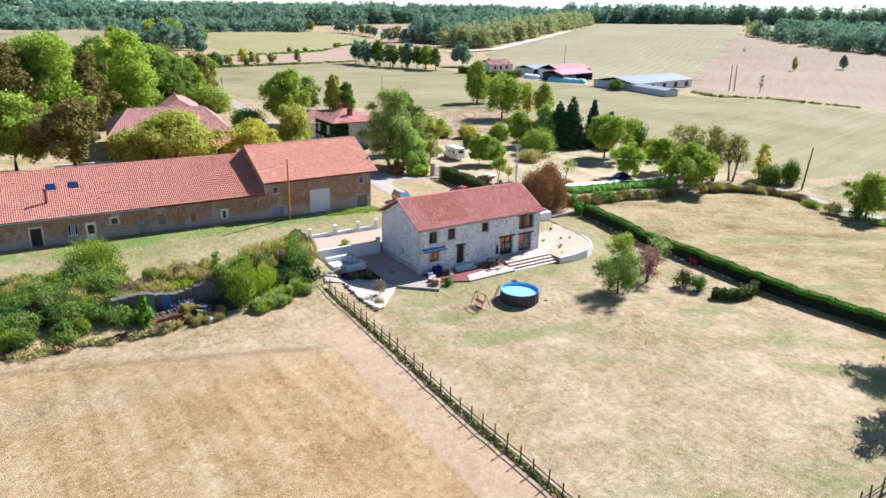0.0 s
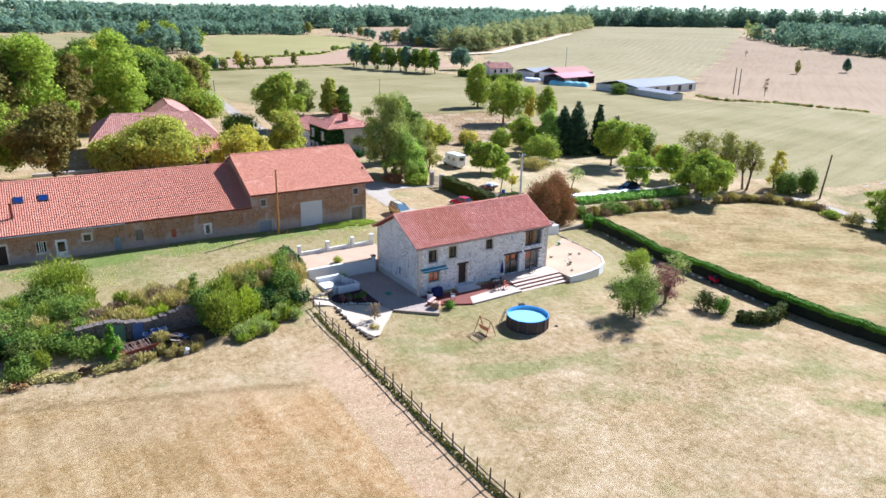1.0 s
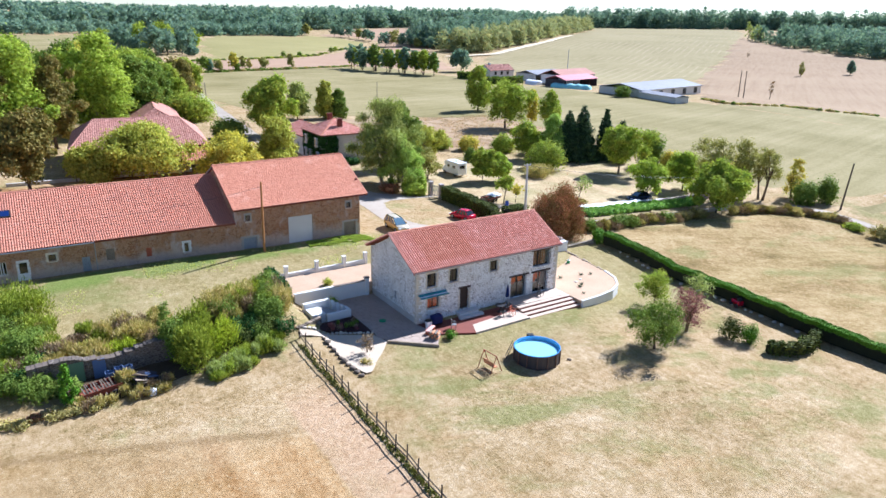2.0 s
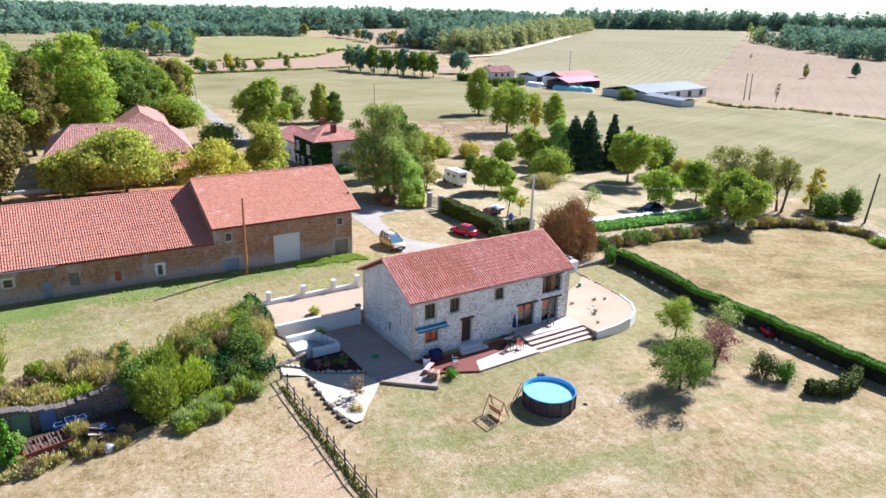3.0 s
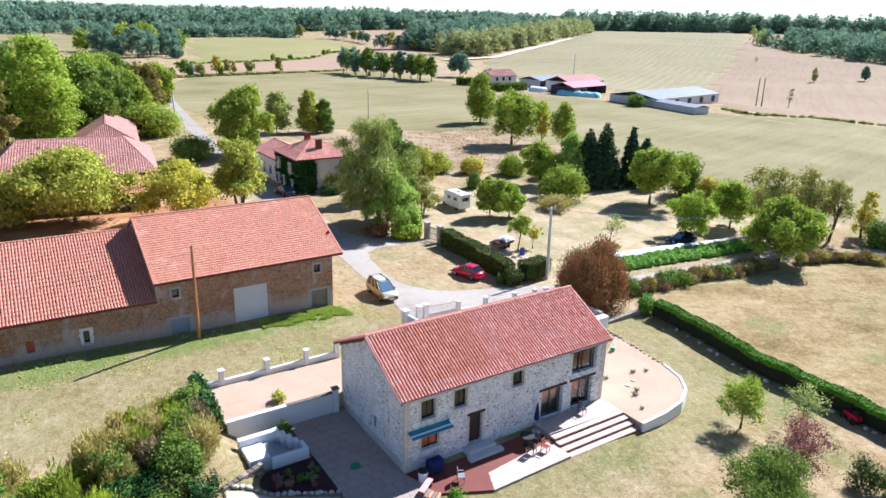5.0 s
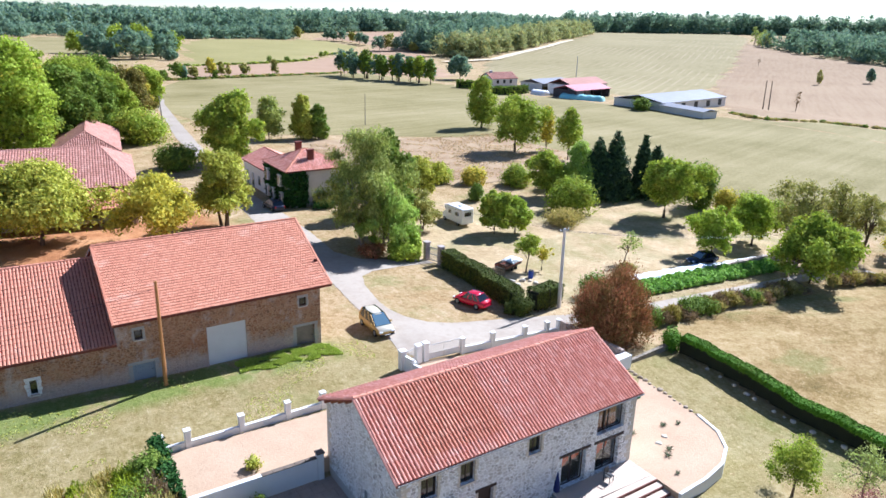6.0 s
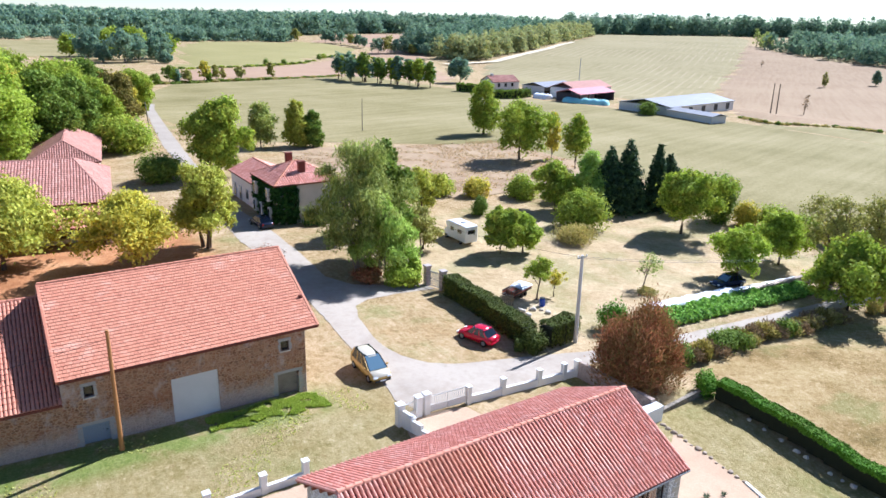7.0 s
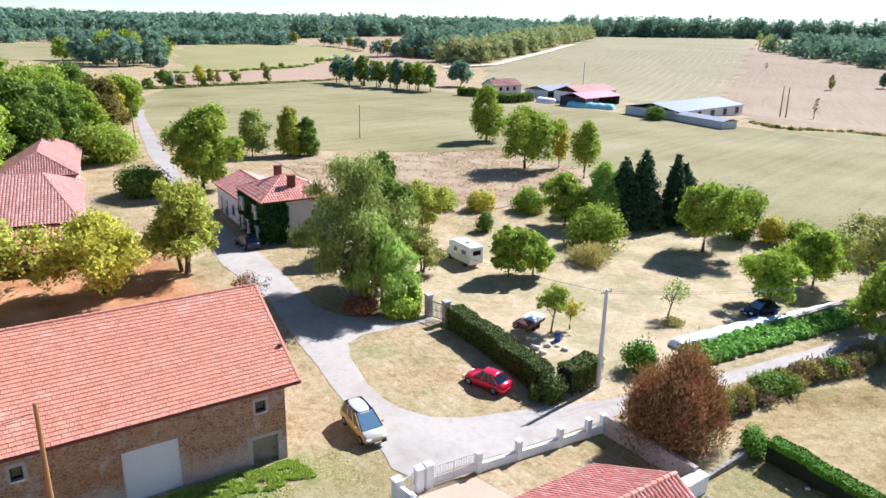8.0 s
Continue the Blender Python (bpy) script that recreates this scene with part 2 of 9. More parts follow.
WALL_FAR = plain("pale block wall", (206, 204, 202), 0.9, 0, 0.12, 0.4)
WALL_DARK = plain("dark shed boards", (70, 66, 72), 0.9, 0, 0.2, 0.5)
BARK = plain("grey-brown bark", (104, 88, 72), 0.95, 0, 0.3, 5.0)
BARK_PALE = plain("pale bark", (150, 140, 124), 0.95, 0, 0.3, 5.0)
LEAF_OAK = leaf_mat("oak leaves", [(98, 114, 38), (122, 136, 48), (144, 156, 60), (106, 122, 44)], (164, 148, 62), 0.45, 0.4)
LEAF_DARK = leaf_mat("dark green leaves", [(72, 90, 34), (90, 108, 42), (108, 126, 52), (80, 98, 40)], (124, 124, 54), 0.42, 0.34)
LEAF_BRIGHT = leaf_mat("bright green leaves", [(112, 128, 42), (132, 148, 52), (150, 164, 64), (102, 118, 40)], (166, 164, 68), 0.35, 0.42)
LEAF_LIME = leaf_mat("yellow-green leaves", [(124, 128, 50), (146, 148, 60), (164, 164, 74), (108, 116, 44)], (172, 156, 70), 0.45, 0.38)
LEAF_YELLOW = leaf_mat("yellowing leaves", [(150, 142, 54), (170, 160, 62), (182, 172, 76), (130, 130, 50)], (136, 136, 56), 0.45, 0.38)
LEAF_BROWN = leaf_mat("brown-olive leaves", [(92, 82, 42), (108, 96, 48), (122, 108, 54), (80, 80, 38)], (88, 96, 42), 0.5, 0.3)
LEAF_WILLOW = leaf_mat("grey-green willow leaves", [(108, 118, 58), (128, 136, 70), (148, 154, 82), (94, 106, 50)], (140, 134, 74), 0.5, 0.36)
LEAF_CONIFER = leaf_mat("spruce needles", [(36, 50, 34), (48, 64, 42), (60, 78, 48)], None, 0, 0.15)
LEAF_RUST = leaf_mat("rusty brown leaves", [(104, 66, 48), (128, 84, 60), (146, 104, 74), (92, 80, 48)], (112, 106, 56), 0.5, 0.2)
LEAF_ORANGE = leaf_mat("autumn olive leaves", [(138, 134, 54), (164, 152, 60), (180, 166, 68), (120, 122, 48)], (186, 146, 70), 0.4, 0.42)
LEAF_PURPLE = leaf_mat("purple leaves", [(106, 68, 68), (124, 82, 80), (138, 98, 92), (96, 64, 62)], (130, 98, 80), 0.35, 0.25)
LEAF_GREY = leaf_mat("dusty sage leaves", [(116, 126, 70), (134, 144, 82), (150, 158, 96), (102, 112, 58)], None, 0, 0.3)
LEAF_HEDGE = leaf_mat("clipped hedge leaves", [(56, 88, 18), (70, 104, 24), (86, 120, 34), (62, 94, 20)], (96, 108, 34), 0.3, -0.1)
LEAF_HEDGE_DARK = leaf_mat("dark yew hedge leaves", [(40, 50, 18), (56, 66, 24), (76, 84, 32)], (96, 92, 40), 0.4, -0.08)
# Distance haze is put into these leaf tones as a blue-grey cast.
LEAF_FAR_HAZE = leaf_mat("far woodland leaves with haze tint", [(74, 98, 86), (88, 112, 98), (104, 126, 106), (80, 104, 94), (118, 134, 108)], (134, 140, 106), 0.35, 0.48)
LEAF_ASH = leaf_mat("thin olive ash leaves", [(116, 116, 60), (132, 130, 70), (146, 142, 82), (104, 106, 52)], (150, 134, 78), 0.4, 0.3)
# Autumn tones greyed in the same way to carry the haze.
LEAF_FAR_AUTUMN_HAZE = leaf_mat("far autumn woodland leaves with haze tint", [(118, 128, 90), (136, 138, 92), (108, 126, 92), (150, 144, 94)], (156, 134, 90), 0.45, 0.46)
LEAF_CROP = leaf_mat("broad crop leaves", [(80, 112, 46), (102, 134, 56), (124, 154, 68)], None, 0, 0.2)
LEAF_FRESH = leaf_mat("fresh green birch leaves", [(118, 138, 62), (136, 156, 72), (150, 168, 86), (106, 128, 56)], (150, 152, 78), 0.3, 0.42)
PAVING_JOINT = plain("paving joints", (122, 111, 104), 0.95, 0, 0.2, 2.0)
STONE_DARK = plain("dark rough stone", (112, 100, 88), 0.92, 0, 0.3, 3.0)
STONE_PALE = plain("pale field stone", (206, 196, 180), 0.92, 0, 0.2, 3.0)
STONE_FIELD = plain("weathered field stone", (168, 150, 130), 0.92, 0, 0.25, 3.0)
STONE_DARKWALL = stone_wall("old grey rubble", (122, 112, 102), [(84, 76, 70), (104, 96, 88), (70, 64, 60), (124, 114, 102)], 0.28, (96, 90, 80))
MULCH = plain("red-brown bark mulch", (62, 38, 36), 0.95, 0, 0.35, 8.0)
AGAVE = plain("grey-green agave", (112, 122, 90), 0.6, 0, 0.2, 5.0)
GREEN_PLASTIC = plain("green plastic", (40, 140, 90), 0.5, 0, 0.08, 2.0)
POOL_WALL = plain("dark grey pool wall", (62, 58, 62), 0.5, 0.1, 0.1, 2.0)
POOL_POST = plain("brown pool post", (96, 76, 70), 0.5, 0.1, 0.1, 2.0)
POOL_LINER = plain("pale blue liner", (140, 204, 240), 0.5, 0, 0.06, 0.8)
POOL_RIM = plain("bright blue rim", (60, 140, 206), 0.4, 0, 0.06, 2.0)
WOOD_ORANGE = plain("orange-brown wood", (204, 140, 100), 0.7, 0, 0.2, 4.0)
BLUE_CLOTH = plain("dark blue cloth", (30, 40, 92), 0.85, 0, 0.15, 3.0)
PINK_CLOTH = plain("faded pink cloth", (222, 168, 156), 0.85, 0, 0.1, 3.0)
CAR_RED = plain("glossy red paint", (196, 22, 52), 0.18, 0.1, 0.04, 1.0, 0.6, 0)
CAR_GOLD = plain("golden beige paint", (198, 164, 92), 0.25, 0.15, 0.04, 1.0, 0.6, 0)
CAR_BLUE = plain("dark blue paint", (36, 44, 64), 0.2, 0.3, 0.04, 1.0, 0.6, 0)
TYRE = plain("black rubber", (24, 24, 25), 0.9, 0, 0.15, 4.0)
RUST_RED = plain("rusty red paint", (132, 66, 48), 0.8, 0, 0.25, 3.0)
SCRAP_BLUE = plain("dusty blue plastic", (84, 104, 140), 0.6, 0, 0.15, 2.0)
FADED_GREEN = plain("faded green boards", (96, 122, 96), 0.8, 0, 0.15, 2.0)
LEAF_DRYBUSH = leaf_mat("dry bramble leaves", [(138, 126, 72), (156, 142, 86), (120, 118, 56), (170, 152, 104)], (116, 118, 54), 0.5, 0.3)
LEAF_LIMEBUSH = leaf_mat("broom sprays", [(122, 134, 36), (142, 152, 44), (160, 168, 56), (104, 116, 34)], (150, 146, 60), 0.3, 0.3)
LEAF_IVY = leaf_mat("dark ivy", [(26, 50, 22), (36, 64, 28), (48, 78, 34)], None, 0, 0.15)
_w = Nodes("pool water")
_w.bsdf.inputs["Transmission Weight"].default_value = 0.35
_w.bsdf.inputs["IOR"].default_value = 1.33
_w.bump(_w.noise(3.0, 2), 0.12, 0.02)
WATER = _w.done(lin(176, 230, 248), 0.05)
STONE_GATE = plain("pinkish grey gate stone", (176, 164, 158), 0.9, 0, 0.2, 3.0)
BARREL_BLUE = plain("blue plastic", (30, 70, 170), 0.4, 0, 0.08, 2.0)
GRASS_GREEN = leaf_mat("green grass", [(158, 160, 96), (176, 174, 108), (190, 182, 122), (146, 152, 84)], None, 0, 0.6)
GRASS_LUSH = leaf_mat("lush grass", [(112, 128, 50), (128, 142, 60), (144, 152, 72)], None, 0, 0.3)
# The gold car's paint with sun glare put into the colour.
CAR_GLARE = plain("gold paint with sun glare", (226, 216, 190), 0.25, 0.3, 0.04, 1.0, 0.6, 0)
SCRUB_STALK = leaf_mat("dead scrub stalks", [(140, 118, 94), (158, 136, 110), (172, 150, 124), (118, 108, 76)], None, 0, 0.4)
LEAF_DRYTWIG = leaf_mat("dry grey-brown sprigs", [(104, 88, 68), (124, 106, 82), (92, 80, 60), (138, 120, 94)], None, 0, 0.1)
LEAF_DRYVERGE = leaf_mat("dry verge grasses", [(138, 128, 78), (156, 144, 92), (122, 118, 62), (168, 152, 104)], (120, 124, 58), 0.5, 0.25)
GRASS_FENCE = leaf_mat("olive fence grass", [(96, 98, 48), (110, 110, 58), (124, 118, 68), (84, 88, 40)], None, 0, 0.0)
LEAF_BROOM = leaf_mat("olive broom sprays", [(100, 112, 36), (120, 130, 44), (140, 148, 56), (84, 96, 30)], (134, 128, 54), 0.35, 0.25)
# Earth tones with deep shade mixed in, for the sheet by the ruined wall.
SHADED_EARTH = field_mat("earth darkened for deep shade", [(70, 58, 44), (88, 74, 56), (106, 92, 68)], 5.0, 0.0, 0, 0.5)


# ---- helpers for meshes ----
def sm(a, b, x):
    u = min(1.0, max(0.0, (x - a) / (b - a)))
    return u * u * (3 - 2 * u)


def G(x, y):
    """Height of the ground: yard, the drop to the lawn, the slope to the east, the far rise, the valley before the hill."""
    low = -0.9 - 0.8 * sm(-3, -28, y)
    z = 0.4 + (low - 0.4) * sm(8.5, -3.0, y)
    z -= 4.6 * (1 - math.exp(-max(0.0, x - 14) / 60.0)) * (1 - 0.45 * sm(20, 90, y))
    r = math.hypot(x, y)
    z += 20 * sm(350, 1700, r)
    z -= 8.0 * sm(195, 300, x) * (1 - sm(520, 780, r))
    z += (0.5 + 0.3 * sm(-2, -16, x)) * sm(17.5, 23.2, y) * (1 - sm(30, 38, y)) * (1 - sm(3.5, 8.0, x)) * (1 - sm(-44, -60, x))
    pit = sm(-9.2, -7.8, x) * (1 - sm(1, 3, x)) * (1 - sm(8.5, 9.9, y))
    return z * (1 - pit) + min(z, -0.82) * pit


def thing(name, label, category, loc=(0, 0, 0), turn=0.0, group="", kind=""):
    """An Empty at a thing's base that parents its parts."""
    ob = new(name)
    ob.empty_display_size = 0.2
    ob.matrix_world = pose(*loc, 0, 0, turn)
    return tagged(ob, label, category, group, kind)


def link(name, me, material, parent=None, label="", m=None):
    ob = new(name, me)
    if material is not None and not me.materials:
        me.materials.append(material)
    ob.parent = parent
    if m is not None:
        ob.matrix_local = m
    if label:
        ob["label"] = label
    return ob


def part(name, bm, material, parent=None, label="", smooth=False):
    """Links a bmesh as ONE mesh object under a thing or under a part."""
    me = bpy.data.meshes.new(name)
    bm.normal_update()
    bm.to_mesh(me)
    bm.free()
    if smooth:
        me.polygons.foreach_set("use_smooth", [True] * len(me.polygons))
    return link(name, me, material, parent, label)


def mesh_from(name, verts, faces):
    me = bpy.data.meshes.new(name)
    me.from_pydata([tuple(v) for v in verts], [], [tuple(f) for f in faces])
    me.update()
    return me


def box(bm, x0, x1, y0, y1, z0, z1, bevel=0.0, m=None):
    r = bmesh.ops.create_cube(bm, size=1.0)
    vs = r["verts"]
    for v in vs:
        v.co = Vector((x0 + (v.co.x + 0.5) * (x1 - x0), y0 + (v.co.y + 0.5) * (y1 - y0), z0 + (v.co.z + 0.5) * (z1 - z0)))
    if m is not None:
        bmesh.ops.transform(bm, matrix=m, verts=vs)
    if bevel:
        es = list({e for v in vs for e in v.link_edges})
        bmesh.ops.bevel(bm, geom=es, offset=bevel, segments=1, affect="EDGES")


def boxed(*a, **k):
    bm = bmesh.new()
    box(bm, *a, **k)
    return bm


def tube(bm, p, q, r0, r1, n=8, cap=True):
    p, q = Vector(p), Vector(q)
    d = q - p
    r = bmesh.ops.create_cone(bm, cap_ends=cap, segments=n, radius1=r0, radius2=r1, depth=d.length)
    m = Matrix.Translation((p + q) / 2) @ d.to_track_quat("Z", "Y").to_matrix().to_4x4()
    bmesh.ops.transform(bm, matrix=m, verts=r["verts"])


def tubed(*a, **k):
    bm = bmesh.new()
    tube(bm, *a, **k)
    return bm


def prism(bm, outline, z0, z1):
    """A solid with a flat outline (counter-clockwise x, y) from z0 to z1."""
    lo = [bm.verts.new((x, y, z0)) for x, y in outline]
    hi = [bm.verts.new((x, y, z1)) for x, y in outline]
    n = len(outline)
    bm.faces.new(hi)
    bm.faces.new(lo[::-1])
    for i in range(n):
        bm.faces.new((lo[i], lo[(i + 1) % n], hi[(i + 1) % n], hi[i]))


def prismed(outline, z0, z1):
    bm = bmesh.new()
    prism(bm, outline, z0, z1)
    return bm


def wall_mesh(x0, x1, z0, z1, thick, holes, gable=None):
    """A wall in the x-z plane, its face at y = 0 and its body behind; holes (x0, x1, z0, z1) go through. gable: (x, z) of a peak on top."""
    xs = sorted({x0, x1, *[h[0] for h in holes], *[h[1] for h in holes]})
    zs = sorted({z0, z1, *[h[2] for h in holes], *[h[3] for h in holes]})
    bm = bmesh.new()
    cache = {}

    def v(x, y, z):
        k = (round(x, 4), round(y, 4), round(z, 4))
        if k not in cache:
            cache[k] = bm.verts.new(k)
        return cache[k]

    def solid(i, j):
        if not (0 <= i < len(xs) - 1 and 0 <= j < len(zs) - 1):
            return False
        cx, cz = (xs[i] + xs[i + 1]) / 2, (zs[j] + zs[j + 1]) / 2
        return not any(h[0] < cx < h[1] and h[2] < cz < h[3] for h in holes)

    for i in range(len(xs) - 1):
        for j in range(len(zs) - 1):
            if not solid(i, j):
                continue
            a, b, c, d = xs[i], xs[i + 1], zs[j], zs[j + 1]
            bm.faces.new((v(a, 0, c), v(b, 0, c), v(b, 0, d), v(a, 0, d)))
            bm.faces.new((v(a, thick, c), v(a, thick, d), v(b, thick, d), v(b, thick, c)))
            if not solid(i - 1, j):
                bm.faces.new((v(a, 0, c), v(a, 0, d), v(a, thick, d), v(a, thick, c)))
            if not solid(i + 1, j):
                bm.faces.new((v(b, 0, c), v(b, thick, c), v(b, thick, d), v(b, 0, d)))
            if not solid(i, j - 1):
                bm.faces.new((v(a, 0, c), v(a, thick, c), v(b, thick, c), v(b, 0, c)))
            if not solid(i, j + 1) and not (gable and j == len(zs) - 2):
                bm.faces.new((v(a, 0, d), v(b, 0, d), v(b, thick, d), v(a, thick, d)))
    if gable:
        gx, gz = gable
        tops = [x for x in xs]
        bm.faces.new([v(x, 0, z1) for x in tops] + [v(gx, 0, gz)])
        bm.faces.new([v(gx, thick, gz)] + [v(x, thick, z1) for x in reversed(tops)])
        bm.faces.new((v(x1, 0, z1), v(x1, thick, z1), v(gx, thick, gz), v(gx, 0, gz)))
        bm.faces.new((v(gx, 0, gz), v(gx, thick, gz), v(x0, thick, z1), v(x0, 0, z1)))
    return bm


def placed(bm, m):
    bmesh.ops.transform(bm, matrix=m, verts=bm.verts)
    return bm


def drape(name, outline, material, lift=0.04, step=2.0, label="", kind="structure", category="", wobble=0.0, floor=None, tuck=True):
    """A sheet that lies on the ground inside an outline."""
    from mathutils import geometry
    rng = random.Random(name)
    pts = []
    n = len(outline)
    for i in range(n):
        a, b = Vector(outline[i]), Vector(outline[(i + 1) % n])
        k = max(1, int((b - a).length / step))
        for j in range(k):
            p = a.lerp(b, j / k)
            if wobble:
                p += Vector((rng.uniform(-wobble, wobble), rng.uniform(-wobble, wobble)))
            pts.append(p)
    m = len(pts)
    xs, ys = [p.x for p in pts], [p.y for p in pts]

    def inside(x, y):
        c = False
        j = m - 1
        for i in range(m):
            if (ys[i] > y) != (ys[j] > y) and x < (xs[j] - xs[i]) * (y - ys[i]) / (ys[j] - ys[i]) + xs[i]:
                c = not c
            j = i
        return c

    extra = []
    x = min(xs) + step * 0.5
    while x < max(xs):
        y = min(ys) + step * 0.5
        while y < max(ys):
            if inside(x, y):
                extra.append(Vector((x, y)))
            y += step
        x += step
    vs, _, fs, _, _, _ = geometry.delaunay_2d_cdt(pts + extra, [(i, (i + 1) % m) for i in range(m)], [list(range(m))], 1, 0.0005)
    rim = {(round(p.x, 2), round(p.y, 2)) for p in pts} if tuck and lift >= 0.065 and step >= 5 and floor is None else set()
    verts = [(v.x, v.y, (G(v.x, v.y) if floor is None else floor) + (-0.05 - lift if (round(v.x, 2), round(v.y, 2)) in rim else lift)) for v in vs]
    me = mesh_from(name, verts, fs)
    me.polygons.foreach_set("use_smooth", [True] * len(me.polygons))
    ob = link(name, me, material)
    return tagged(ob, label, category or name.replace("_", " "), "", kind)


def join_copies(template_v, template_f, mats):
    """Vertices and faces of many moved copies of one small mesh."""
    tv = np.array(template_v, dtype=float)
    k = len(tv)
    vs, fs = [], []
    for i, m in enumerate(mats):
        a = np.array(m)
        vs.append(tv @ a[:3, :3].T + a[:3, 3])
        fs.extend([tuple(i * k + j for j in f) for f in template_f])
    return np.vstack(vs), fs


def canal_tile(length, width, rise):
    """One barrel tile, along +y up the slope, slightly tapered, with thickness at its lower lip."""
    vs, fs = [], []
    seg = 4
    for y, w, lift in ((0.0, 1.0, 0.02), (length * 1.08, 0.84, 0.0)):
        for i in range(seg + 1):
            a = math.pi * i / seg
            vs.append((-math.cos(a) * width * 0.5 * w, y, math.sin(a) * rise * w + lift))
    for i in range(seg):
        fs.append((i, i + 1, seg + 2 + i, seg + 1 + i))
    k = len(vs)
    for i in range(seg + 1):
        a = math.pi * i / seg
        vs.append((-math.cos(a) * width * 0.4, 0.0, math.sin(a) * rise * 0.66))
    for i in range(seg):
        fs.append((i + 1, i, k + i, k + i + 1))
    return vs, fs


def flat_tile(length, width, thick):
    """One interlocking tile: a shallow pan with a raised roll at one side."""
    w, t = width * 0.97, thick
    sec = [(-w / 2, 0.0), (-w / 2, t), (-w * 0.36, t * 1.3), (-w * 0.22, t), (w / 2, t * 0.85), (w / 2, 0.0)]
    vs = [(x, y, z + (0.034 if y == 0 else 0.0)) for y in (0.0, length * 1.06) for x, z in sec]
    n = len(sec)
    fs = [(i, i + 1, n + i + 1, n + i) for i in range(n - 1)] + [tuple(range(n - 1, -1, -1))]
    return vs, fs


def tiled_slope(parent, width, slope_len, m, tile, dx, dy, mat_one, mat_joined, singles, start, seed, jitter=0.006, stagger=0.0):
    """Covers a slope (x along the eave, y up the slope, in the frame m of the parent) with tiles: a stretch of single tiles, the rest joined."""
    rng = random.Random(seed)
    tv, tf = tile
    one = mesh_from("tile", tv, tf)
    one.materials.append(mat_one)
    rest, count = [], 0
    nx, ny = int(width / dx), int(slope_len / dy)
    wx = width / nx
    for j in range(ny):
        for i in range(nx):
            x = (i + 0.5 + stagger * (j % 2 - 0.5)) * wx
            t = m @ Matrix.Translation((x + rng.uniform(-jitter, jitter), j * slope_len / ny + rng.uniform(-jitter, jitter), rng.uniform(0, jitter))) @ Matrix.Rotation(rng.uniform(-0.03, 0.03), 4, "Z")
            if start[0] <= x < start[1] and start[2] <= j < start[3] and count < singles:
                link("tile", one, None, parent, m=t)
                count += 1
            else:
                rest.append(t)
    vs, fs = join_copies(tv, tf, rest)
    me = mesh_from("tile_course", vs, fs)
    ob = link("tile_course", me, mat_joined, parent)
    ob["kind"] = "stuff"
    return ob


